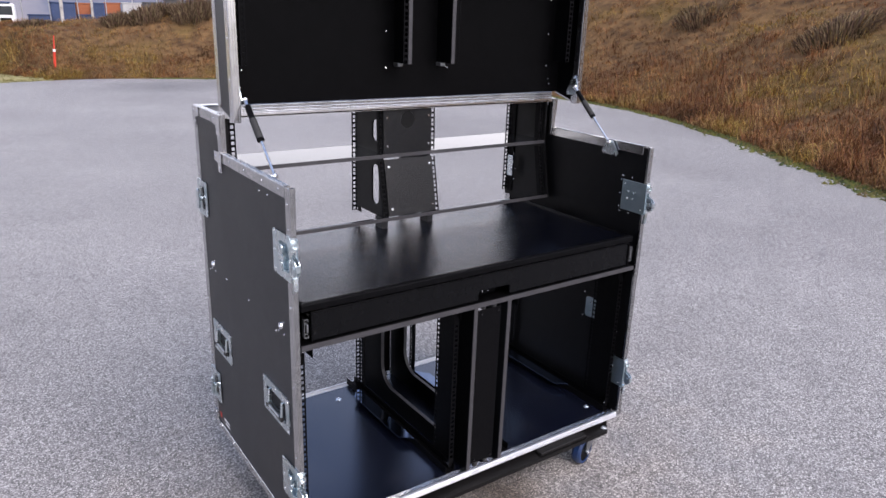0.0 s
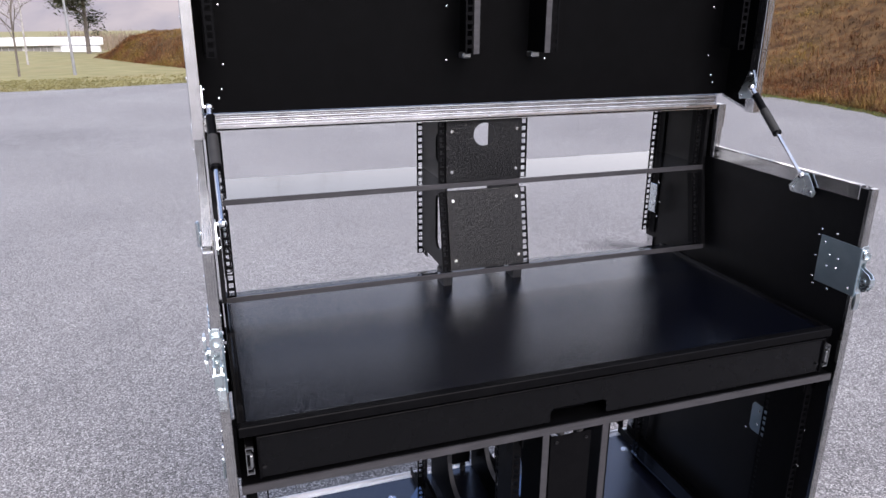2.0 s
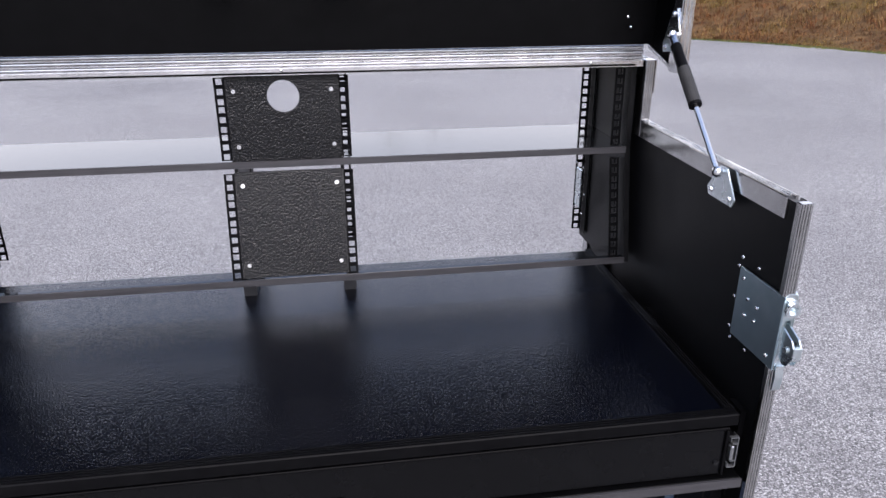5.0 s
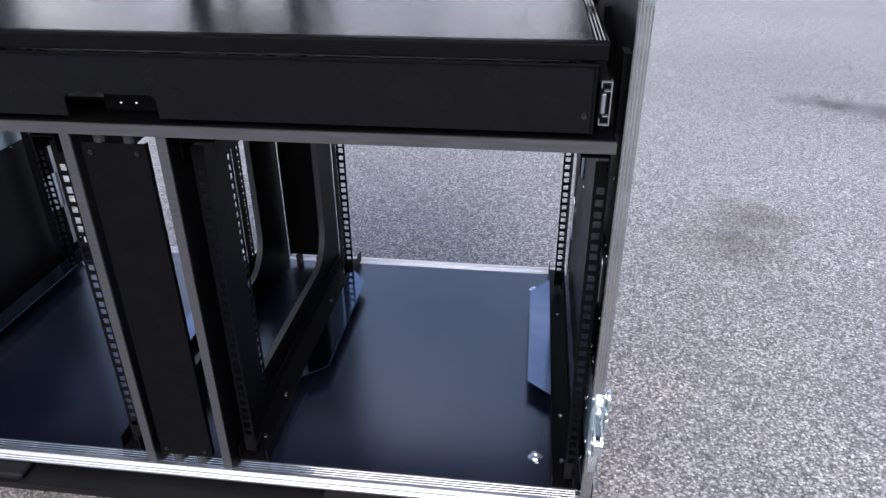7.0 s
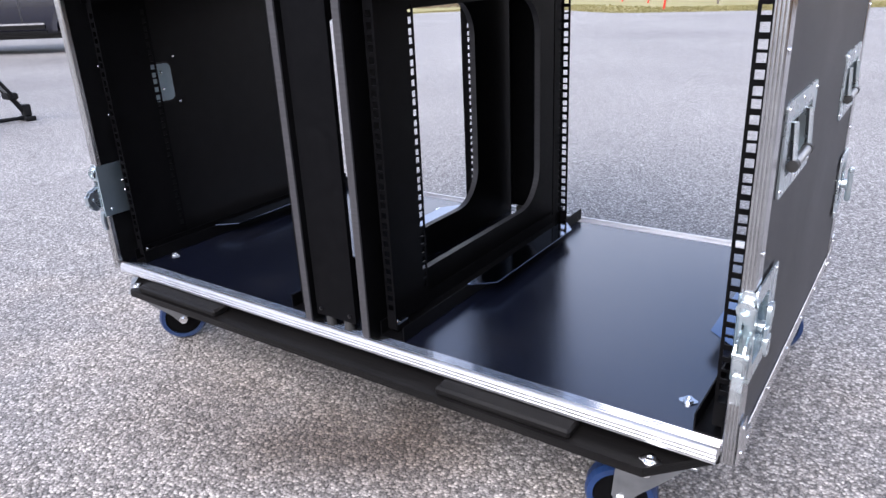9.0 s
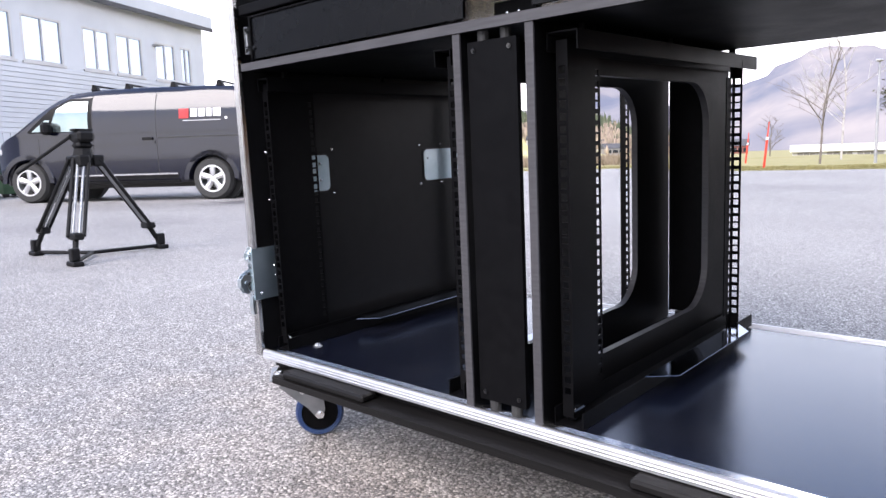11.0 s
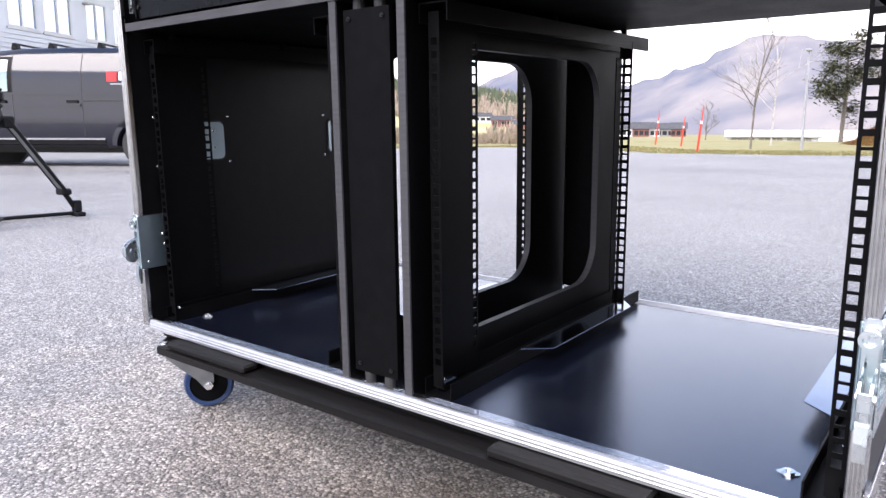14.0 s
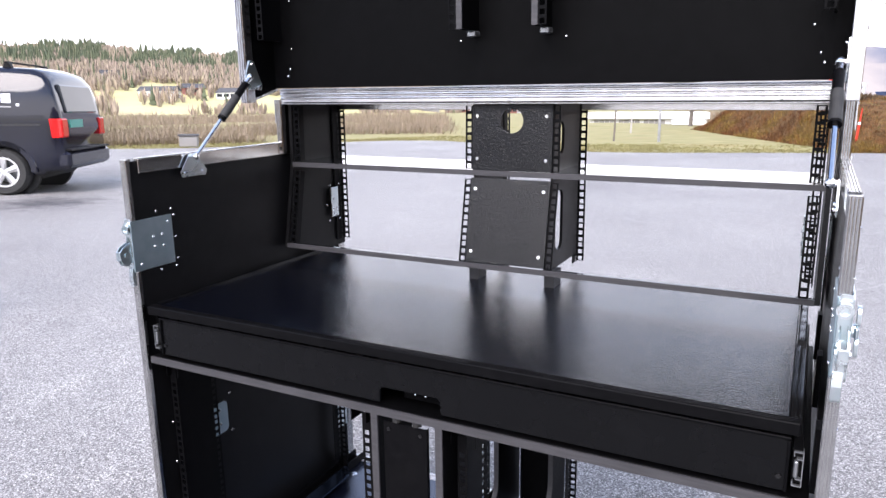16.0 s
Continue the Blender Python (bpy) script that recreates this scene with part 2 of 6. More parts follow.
def asphalt():
    m = bpy.data.materials.new("old_asphalt")
    m.use_nodes = True
    n, l = m.node_tree.nodes, m.node_tree.links
    b = n["Principled BSDF"]
    geo = n.new("ShaderNodeNewGeometry")

    def tex(kind, scale, **kw):
        t = n.new(kind)
        t.inputs["Scale"].default_value = scale
        for k, v in kw.items():
            t.inputs[k].default_value = v
        l.new(geo.outputs["Position"], t.inputs["Vector"])
        return t

    def ramp(src, *stops):
        r = n.new("ShaderNodeValToRGB")
        while len(r.color_ramp.elements) < len(stops):
            r.color_ramp.elements.new(0.5)
        for e, (p, c) in zip(r.color_ramp.elements, stops):
            e.position, e.color = p, (*c, 1) if len(c) == 3 else c
        l.new(src, r.inputs[0])
        return r.outputs[0]

    def mix(kind, fac, a, c):
        x = n.new("ShaderNodeMixRGB")
        x.blend_type = kind
        for s, v in ((0, fac), (1, a), (2, c)):
            if isinstance(v, (float, tuple)):
                x.inputs[s].default_value = v
            else:
                l.new(v, x.inputs[s])
        return x.outputs[0]

    stones = tex("ShaderNodeTexVoronoi", 205.0)
    small = tex("ShaderNodeTexVoronoi", 420.0)
    hue = n.new("ShaderNodeSeparateColor")
    l.new(stones.outputs["Color"], hue.inputs[0])
    hue2 = n.new("ShaderNodeSeparateColor")
    l.new(small.outputs["Color"], hue2.inputs[0])
    c = ramp(hue.outputs[0], (0.0, (0.03, 0.029, 0.029)), (0.3, (0.13, 0.127, 0.127)), (0.68, (0.36, 0.352, 0.348)), (0.9, (0.6, 0.588, 0.572)), (1.0, (0.78, 0.765, 0.74)))
    c2 = ramp(hue2.outputs[1], (0.0, (0.05, 0.05, 0.051)), (0.6, (0.26, 0.256, 0.255)), (1.0, (0.6, 0.585, 0.57)))
    col = mix("MIX", 0.36, c, c2)
    edge = ramp(stones.outputs["Distance"], (0.3, (1.05, 1.05, 1.05)), (0.75, (0.42, 0.41, 0.40)))
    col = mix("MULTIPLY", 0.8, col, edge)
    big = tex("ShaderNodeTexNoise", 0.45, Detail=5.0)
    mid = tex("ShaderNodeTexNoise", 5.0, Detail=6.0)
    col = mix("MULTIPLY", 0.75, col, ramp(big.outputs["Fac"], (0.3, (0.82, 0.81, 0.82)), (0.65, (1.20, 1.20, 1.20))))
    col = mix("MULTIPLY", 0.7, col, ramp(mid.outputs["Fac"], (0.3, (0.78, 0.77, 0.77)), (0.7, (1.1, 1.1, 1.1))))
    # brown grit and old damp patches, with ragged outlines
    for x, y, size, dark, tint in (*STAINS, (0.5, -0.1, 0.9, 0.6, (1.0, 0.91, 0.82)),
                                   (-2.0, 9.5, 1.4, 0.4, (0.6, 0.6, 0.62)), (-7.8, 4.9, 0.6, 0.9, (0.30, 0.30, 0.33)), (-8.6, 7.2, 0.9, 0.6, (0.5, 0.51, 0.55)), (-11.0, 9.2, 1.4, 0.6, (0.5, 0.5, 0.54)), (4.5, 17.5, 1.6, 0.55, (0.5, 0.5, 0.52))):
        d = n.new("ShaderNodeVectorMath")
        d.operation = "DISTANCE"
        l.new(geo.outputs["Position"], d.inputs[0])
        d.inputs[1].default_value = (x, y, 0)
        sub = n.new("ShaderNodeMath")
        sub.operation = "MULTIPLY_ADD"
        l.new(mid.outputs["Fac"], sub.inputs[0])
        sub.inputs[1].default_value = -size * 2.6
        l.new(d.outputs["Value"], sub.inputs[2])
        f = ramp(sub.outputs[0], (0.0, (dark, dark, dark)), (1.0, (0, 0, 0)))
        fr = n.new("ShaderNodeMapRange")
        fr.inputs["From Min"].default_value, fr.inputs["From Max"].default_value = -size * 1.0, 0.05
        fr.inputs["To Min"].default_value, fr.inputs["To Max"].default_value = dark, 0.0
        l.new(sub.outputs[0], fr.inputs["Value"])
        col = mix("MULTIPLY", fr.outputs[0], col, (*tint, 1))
    # fine cracks
    crk = tex("ShaderNodeTexVoronoi", 0.42)
    crk.feature = "DISTANCE_TO_EDGE"
    wob = tex("ShaderNodeTexNoise", 1.6, Detail=5.0)
    wa = n.new("ShaderNodeVectorMath")
    wa.operation = "MULTIPLY_ADD"
    wa.inputs[1].default_value = (0.9, 0.9, 0.9)
    l.new(wob.outputs["Color"], wa.inputs[0])
    l.new(geo.outputs["Position"], wa.inputs[2])
    l.new(wa.outputs[0], crk.inputs["Vector"])
    ck = ramp(crk.outputs["Distance"], (0.0, (0.35, 0.35, 0.35)), (0.006, (1, 1, 1)))
    gate = ramp(big.outputs["Fac"], (0.48, (0, 0, 0)), (0.6, (0.12, 0.12, 0.12)))
    col = mix("MULTIPLY", gate, col, ck)
    l.new(col, b.inputs["Base Color"])
    l.new(ramp(mid.outputs["Fac"], (0.3, (0.5, 0.5, 0.5)), (0.7, (0.72, 0.72, 0.72))), b.inputs["Roughness"])
    bp = n.new("ShaderNodeBump")
    bp.invert = True
    bp.inputs["Strength"].default_value, bp.inputs["Distance"].default_value = 0.65, 0.004
    l.new(stones.outputs["Distance"], bp.inputs["Height"])
    l.new(bp.outputs[0], b.inputs["Normal"])
    return m


M_ASPHALT = asphalt()
M_BANK = material("dry_bank_soil", (0.05, 0.03, 0.017), (0.17, 0.10, 0.045), 0.95, scale=3.5, detail=12, bump=0.9, bscale=22, wear=0.4, wcol=(0.13, 0.10, 0.025), wscale=0.55, spec=0.1)
M_LAWN = material("pale_spring_grass", (0.19, 0.175, 0.065), (0.28, 0.25, 0.11), 0.9, scale=1.2, detail=8, bump=0.5, bscale=20, wear=0.6, wcol=(0.26, 0.21, 0.095), wscale=0.3)
def blade_material():
    """Each blade has its own tint; whole patches run olive, straw, rust and dark brown."""
    m = material("dry_grass_blades", (0.2, 0.15, 0.08), None, 0.75, spec=0.2, island=((0.05, 0.03, 0.015), (0.12, 0.06, 0.03), (0.19, 0.11, 0.045), (0.34, 0.25, 0.13), (0.14, 0.11, 0.03), (0.17, 0.075, 0.045), (0.24, 0.16, 0.07)))
    n, l = m.node_tree.nodes, m.node_tree.links
    geo = n.new("ShaderNodeNewGeometry")
    b = n["Principled BSDF"]
    col = b.inputs["Base Color"].links[0].from_socket
    for scale, stops in ((0.55, ((0.30, (0.36, 0.26, 0.20)), (0.43, (0.9, 0.62, 0.5)), (0.52, (1.1, 1.0, 0.85)), (0.60, (1.0, 1.0, 0.46)), (0.72, (1.25, 1.2, 1.1)))),
                         (2.6, ((0.32, (0.55, 0.5, 0.45)), (0.5, (1.0, 1.0, 1.0)), (0.68, (1.3, 1.2, 1.1))))):
        nz = n.new("ShaderNodeTexNoise")
        nz.inputs["Scale"].default_value, nz.inputs["Detail"].default_value = scale, 4
        l.new(geo.outputs["Position"], nz.inputs["Vector"])
        r = n.new("ShaderNodeValToRGB")
        while len(r.color_ramp.elements) < len(stops):
            r.color_ramp.elements.new(0.5)
        for e, (p, c) in zip(r.color_ramp.elements, stops):
            e.position, e.color = p, (*c, 1)
        l.new(nz.outputs["Fac"], r.inputs[0])
        x = n.new("ShaderNodeMixRGB")
        x.blend_type = "MULTIPLY"
        x.inputs[0].default_value = 1.0
        l.new(col, x.inputs[1])
        l.new(r.outputs[0], x.inputs[2])
        col = x.outputs[0]
    l.new(col, b.inputs["Base Color"])
    return m


M_BLADE = blade_material()
M_MOSS = material("green_moss", (0.06, 0.09, 0.015), None, 0.9, island=((0.022, 0.034, 0.006), (0.05, 0.066, 0.009), (0.11, 0.11, 0.014), (0.075, 0.055, 0.016), (0.06, 0.075, 0.010)))


# ---- building helpers ----
def mesh_of(name, bm):
    bmesh.ops.recalc_face_normals(bm, faces=bm.faces[:])
    me = bpy.data.meshes.new(name)
    bm.to_mesh(me)
    bm.free()
    return me


def part(name, bm, mat, parent=None, label="", smooth=False):
    me = bm if isinstance(bm, bpy.types.Mesh) else mesh_of(name, bm)
    if not me.materials:
        me.materials.append(mat)
    if smooth:
        me.shade_smooth()
    ob = new(name, me)
    if parent:
        ob.parent = parent
    if label:
        ob["label"] = label
    return ob


def thing(name, label, category, group="", at=(0, 0, 0), turn=0.0):
    ob = new(name)
    ob.matrix_world = pose(*at, 0, 0, turn)
    return tagged(ob, label, category, group)


def box(bm, x0, x1, y0, y1, z0, z1, bevel=0.0, seg=1):
    vs = [bm.verts.new((x, y, z)) for x in (x0, x1) for y in (y0, y1) for z in (z0, z1)]
    fs = [bm.faces.new([vs[i] for i in f]) for f in ((0, 1, 3, 2), (4, 6, 7, 5), (0, 4, 5, 1), (2, 3, 7, 6), (0, 2, 6, 4), (1, 5, 7, 3))]
    if bevel:
        bmesh.ops.bevel(bm, geom=list({e for f in fs for e in f.edges}), offset=bevel, segments=seg, affect="EDGES", profile=0.5)
    return bm


def boxes(*specs, bevel=0.0):
    bm = bmesh.new()
    for s in specs:
        box(bm, *s, bevel=bevel)
    return bm


def tube(bm, a, b, r0, r1=None, n=12):
    """A capped round bar from a to b."""
    a, b = Vector(a), Vector(b)
    r1 = r0 if r1 is None else r1
    q = (b - a).to_track_quat("Z", "Y").to_matrix()
    rings = []
    for c, r in ((a, r0), (b, r1)):
        rings.append([bm.verts.new(c + q @ Vector((r * math.cos(2 * math.pi * i / n), r * math.sin(2 * math.pi * i / n), 0))) for i in range(n)])
    for i in range(n):
        bm.faces.new((rings[0][i], rings[0][(i + 1) % n], rings[1][(i + 1) % n], rings[1][i]))
    bm.faces.new(rings[0][::-1])
    bm.faces.new(rings[1])
    return bm


def ring(bm, c, axis, r_out, r_in, width, n=32, bulge=0.0):
    """A ring (tyre, rim) round the axis."""
    c, axis = Vector(c), Vector(axis).normalized()
    q = axis.to_track_quat("Z", "Y").to_matrix()
    prof = [(r_in, -width / 2), (r_out - bulge, -width / 2), (r_out, -width / 4), (r_out, width / 4), (r_out - bulge, width / 2), (r_in, width / 2)]
    vs = [[bm.verts.new(c + q @ Vector((r * math.cos(2 * math.pi * i / n), r * math.sin(2 * math.pi * i / n), h))) for r, h in prof] for i in range(n)]
    for i in range(n):
        for j in range(len(prof)):
            bm.faces.new((vs[i][j], vs[(i + 1) % n][j], vs[(i + 1) % n][(j + 1) % 6], vs[i][(j + 1) % 6]))
    return bm


def round_rect(u0, u1, v0, v1, r, n=6):
    pts = []
    for cu, cv, a0 in ((u1 - r, v0 + r, -90), (u1 - r, v1 - r, 0), (u0 + r, v1 - r, 90), (u0 + r, v0 + r, 180)):
        for i in range(n + 1):
            a = radians(a0 + 90 * i / n)
            pts.append((cu + r * math.cos(a), cv + r * math.sin(a)))
    return pts


def plate(outer, holes=(), thick=0.003, plane="yz", at=0.0, bm=None):
    """A sheet cut out of a plane, with holes right through it. plane yz: at = x; xz: at = y; xy: at = z."""
    bm = bm or bmesh.new()
    put = {"yz": lambda u, v, w: (w, u, v), "xz": lambda u, v, w: (u, w, v), "xy": lambda u, v, w: (u, v, w)}[plane]
    edges = []
    for loop in (outer, *holes):
        vs = [bm.verts.new(put(u, v, at)) for u, v in loop]
        edges += [bm.edges.new((vs[i], vs[(i + 1) % len(vs)])) for i in range(len(vs))]
    made = bmesh.ops.triangle_fill(bm, use_beauty=True, use_dissolve=False, edges=edges)
    faces = [g for g in made["geom"] if isinstance(g, bmesh.types.BMFace)]
    up = bmesh.ops.extrude_face_region(bm, geom=faces)
    bmesh.ops.translate(bm, vec=Vector(put(0, 0, thick)), verts=[g for g in up["geom"] if isinstance(g, bmesh.types.BMVert)])
    return bm


def circle(u, v, r, n=24):
    return [(u + r * math.cos(2 * math.pi * i / n), v + r * math.sin(2 * math.pi * i / n)) for i in range(n)]


SLOPE, SIDEWAYS = radians(1.65), radians(0.28)
STANCE = Matrix.Translation((0.6, 0.35, 0)) @ Matrix.Rotation(SIDEWAYS, 4, "Y") @ Matrix.Rotation(SLOPE, 4, "X") @ Matrix.Translation((-0.6, -0.35, 0))

# ---- pavement, ground, bank ----
EDGE = [(3.4, -9.0, 4.4), (4.9, -4.5, 4.4), (5.6, -1.5, 4.4), (6.4, 1.0, 4.4), (7.4, 2.8, 4.4), (9.0, 5.2, 4.3), (10.4, 8.2, 4.1), (10.8, 11.5, 3.7), (9.4, 15.2, 3.0),
        (6.6, 18.8, 2.45), (3.2, 20.6, 1.45), (0.4, 19.9, 1.2), (-2.4, 18.8, 1.05), (-4.3, 18.4, 0.12), (-6.6, 18.6, 0.04), (-10.5, 22.6, 0.05), (-13.5, 22.0, 0.05), (-15.4, 17.2, 0.05), (-18.0, 14.4, 0.05), (-22.0, 13.8, 0.05), (-30.0, 17.0, 0.05), (-44.0, 24.0, 0.05)]


def edge_curve(steps):
    pts = [Vector(p) for p in EDGE]
    pts = [2 * pts[0] - pts[1], *pts, 2 * pts[-1] - pts[-2]]
    out = []
    for i in range(1, len(pts) - 2):
        for k in range(steps):
            t = k / steps
            a, b, c, d = pts[i - 1:i + 3]
            out.append(0.5 * ((2 * b) + (c - a) * t + (2 * a - 5 * b + 4 * c - d) * t * t + (3 * b - a - 3 * c + d) * t ** 3))
    out.append(pts[-2])
    return out


CURVE = edge_curve(14)
NORMAL = []
for i, p in enumerate(CURVE):
    d = (CURVE[min(i + 1, len(CURVE) - 1)] - CURVE[max(i - 1, 0)])
    w = max(0.0, min(1.0, (4.5 - p.x) / 3.0)) if p.y > 15 or p.x < -5 else 0.0
    NORMAL.append(Vector((d.y, -d.x, 0)).normalized().lerp(Vector((0, 1, 0)), w).normalized())


def flat_of(i):
    """Width of the level lawn strip between the asphalt and the bank."""
    p = CURVE[i]
    return max(0.0, min(20.0, (2.0 - p.x) * 3.1)) if p.y > 13 else 0.0


def bank_point(i, d):
    p, nn = CURVE[i], NORMAL[i]
    top = p.z
    flat = flat_of(i)
    full = d
    d = max(0.0, d - flat)
    run = 2.3 * top + 0.8
    t = min(1.0, d / run)
    h = top * (t * t * (3 - 2 * t) * 0.6 + t * 0.4)
    q = Vector((p.x, p.y, 0)) + nn * full
    rough = noise.fractal(Vector((q.x * 0.35, q.y * 0.35, 0)), 0.8, 2.0, 5)
    h += rough * min(0.35, 0.06 * d) * min(1.0, top)
    return Vector((q.x, q.y, h + 0.03 * min(1, full * 3) - (0.06 if full == 0 else 0)))


bm = bmesh.new()
bmesh.ops.create_circle(bm, cap_ends=True, segments=96, radius=3500)
ground = part("ground", bm, M_LAWN)
ground.location.z = -0.45
tagged(ground, "pale yellow-green spring grassland reaching to the horizon", "ground", kind="structure")

def swell(x, y):
    """The gentle fall of the asphalt round the case."""
    d = math.hypot(x - 0.6, y - 0.35)
    t = max(0.0, min(1.0, (2.8 - d) / 1.9))
    return ((y - 0.35) * math.tan(SLOPE) - (x - 0.6) * math.tan(SIDEWAYS)) * t * t * (3 - 2 * t)


bm = bmesh.new()
lip = [(p.x + math.sin(i * 1.7) * 0.05, p.y + math.cos(i * 2.3) * 0.05) for i, p in enumerate(CURVE)]
outline = [*lip, (-60.0, 10.0), (-60.0, -30.0), (-10.0, -40.0), (8.0, -30.0)]
top = [bm.verts.new((x, y, 0)) for x, y in outline]
low = [bm.verts.new((x, y, -0.4)) for x, y in outline]
CELLS, CELL = 40, 0.15
patch = [[bm.verts.new((-2.4 + CELL * i, -2.65 + CELL * j, swell(-2.4 + CELL * i, -2.65 + CELL * j))) for j in range(CELLS + 1)] for i in range(CELLS + 1)]
for i in range(CELLS):
    for j in range(CELLS):
        bm.faces.new((patch[i][j], patch[i + 1][j], patch[i + 1][j + 1], patch[i][j + 1])).smooth = True
rim = [patch[i][0] for i in range(CELLS)] + [patch[CELLS][j] for j in range(CELLS)] + [patch[i][CELLS] for i in range(CELLS, 0, -1)] + [patch[0][j] for j in range(CELLS, 0, -1)]
loops = [bm.edges.new((top[i], top[(i + 1) % len(top)])) for i in range(len(top))]
loops += [bm.edges.get((rim[i], rim[(i + 1) % len(rim)])) for i in range(len(rim))]
bmesh.ops.triangle_fill(bm, use_beauty=True, use_dissolve=False, edges=loops)
for i in range(len(top)):
    bm.faces.new((top[i], low[i], low[(i + 1) % len(top)], top[(i + 1) % len(top)]))
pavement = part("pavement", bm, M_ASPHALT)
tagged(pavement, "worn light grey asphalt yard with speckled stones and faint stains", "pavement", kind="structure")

bm = bmesh.new()
STEPS = [0, 0.12, 0.3, 0.6, 1, 1.4, 1.8, 2.3, 2.8, 3.4, 4, 4.6, 5.3, 6, 7, 8, 9.2, 10.5, 12, 14, 17, 21, 26, 32]
STRIP = [0, 0.25, 0.5, 0.75]
grid = []
for i, p in enumerate(CURVE):
    reach = 1.0 if p.y < 12 else max(0.3, min(1.0, (p.x + 9.0) / 12.0))
    strip_w = max(flat_of(i), 0.02)
    grid.append([bm.verts.new(bank_point(i, d)) for d in [strip_w * q for q in STRIP] + [strip_w + q * reach for q in STEPS]])
for i in range(len(CURVE) - 1):
    for j in range(len(grid[0]) - 1):
        f = bm.faces.new((grid[i][j], grid[i + 1][j], grid[i + 1][j + 1], grid[i][j + 1]))
        f.material_index = 1 if CURVE[i].x < -4.7 or (j < len(STRIP) + 1 and flat_of(i) > 0.05) else 0
BANK = [v.co.copy() for v in bm.verts]
bank = part("grass_bank", bm, M_BANK, smooth=True)
bank.data.materials.append(M_LAWN)
tagged(bank, "earth bank of dry brown and olive grass rising beside the asphalt", "bank", kind="structure")


def blades(count, spread, tall, seed, low_d=0.05, seg0=0, seg1=None, per=7, wide=0.006, lift=True, wild=1.3):
    rng = random.Random(seed)
    verts, faces = [], []
    seg1 = seg1 or len(CURVE) - 1
    for _ in range(count):
        i = rng.randrange(seg0, seg1)
        d = low_d + spread * rng.random() ** 1.3 + (flat_of(i) if lift else 0.0)
        p = bank_point(i, d)
        p2 = bank_point(i + 1, d)
        p = p.lerp(p2, rng.random())
        big = rng.uniform(0.5, 1.25) * (1 + 0.7 * noise.noise(Vector((p.x * 0.6, p.y * 0.6, 1.0))))
        for _ in range(per):
            a, lean = rng.uniform(0, 6.283), rng.uniform(0.3, wild)
            h = tall * big * rng.uniform(0.5, 1.2)
            o = Vector((math.cos(a), math.sin(a), 0))
            s = Vector((-o.y, o.x, 0)) * wide * rng.uniform(0.7, 1.6)
            base = p + o * rng.uniform(0, 0.05) + Vector((0, 0, -0.02))
            m1 = base + o * h * lean * 0.35 + Vector((0, 0, h * 0.6))
            tip = base + o * h * lean + Vector((0, 0, h * (1 - 0.4 * lean)))
            k = len(verts)
            verts += [base - s, base + s, m1 + s * 0.7, m1 - s * 0.7, tip]
            faces += [(k, k + 1, k + 2, k + 3), (k + 3, k + 2, k + 4)]
    me = bpy.data.meshes.new("blades")
    me.from_pydata([tuple(v) for v in verts], [], faces)
    return me


dry = part("dry_grass", blades(72000, 13.0, 0.145, 3, seg0=20, seg1=184, per=5, wide=0.0036, wild=2.1), M_BLADE)
tagged(dry, "tangled dry straw-coloured and rusty grass covering the bank", "grass", kind="stuff")
stalks = part("dry_stalks", blades(7000, 3.0, 0.33, 4, seg0=25, seg1=176, per=3, wide=0.0035), M_BLADE)
tagged(stalks, "upright reddish dry stalks at the foot of the bank", "grass", kind="stuff")
lawn = part("lawn_grass", blades(7000, 4.2, 0.05, 8, seg0=142, seg1=len(CURVE) - 2, wide=0.01, lift=False), M_LAWN)
tagged(lawn, "short yellow-green grass verge at the far end of the yard", "grass", kind="stuff")


def moss():
    rng = random.Random(6)
    bm = bmesh.new()
    for _ in range(17000):
        i = rng.randrange(20, 135)
        p = bank_point(i, 0).lerp(bank_point(i + 1, 0), rng.random())
        off = rng.gauss(0.09, 0.085) * (0.5 + 1.2 * abs(noise.noise(Vector((p.x * 0.9, p.y * 0.9, 4.0)))) * 2)
        p = Vector((p.x, p.y, 0)) + NORMAL[i] * off
        r, h = rng.uniform(0.016, 0.052), rng.uniform(0.012, 0.036)
        n = 7
        t = bm.verts.new(p + Vector((0, 0, h)))
        vs = [bm.verts.new(p + Vector((r * rng.uniform(0.5, 1.4) * math.cos(6.283 * k / n), r * rng.uniform(0.6, 1.2) * math.sin(6.283 * k / n), -0.004))) for k in range(n)]
        for k in range(n):
            bm.faces.new((vs[k], vs[(k + 1) % n], t))
    return bm


tagged(part("moss", moss(), M_MOSS), "green and yellow moss along the broken asphalt edge", "moss", kind="stuff")


# ---- the flight case ----
FRONT, BACK, STEP = -0.012, 0.675, 0.44
SILL = -0.011
Z_LOW, Z_SIDE, Z_TOP = 0.166, 1.118, 1.22
FLOOR = 0.174
case = thing("flight_case", "open black flight case with aluminium edges and empty racks", "flight case")
# it stands on a patch of asphalt that falls a little towards the front
case.matrix_world = STANCE

RIVET = bmesh.new()
bmesh.ops.create_uvsphere(RIVET, u_segments=8, v_segments=5, radius=0.0030)
bmesh.ops.scale(RIVET, vec=(1, 1, 0.6), verts=RIVET.verts[:])
RIVET = mesh_of("rivet", RIVET)
RIVET.materials.append(M_CHROME)
RIVET.shade_smooth()
SCREW = bmesh.new()
tube(SCREW, (0, 0, 0), (0, 0, 0.0025), 0.0042, 0.0034, 12)
tube(SCREW, (0, 0, 0.0028), (0, 0, 0.0036), 0.0018, 0.0018, 6)
SCREW = mesh_of("screw", SCREW)
SCREW.materials.append(M_CHROME)
BLACK_SCREW = SCREW.copy()
BLACK_SCREW.materials[0] = M_GLOSS


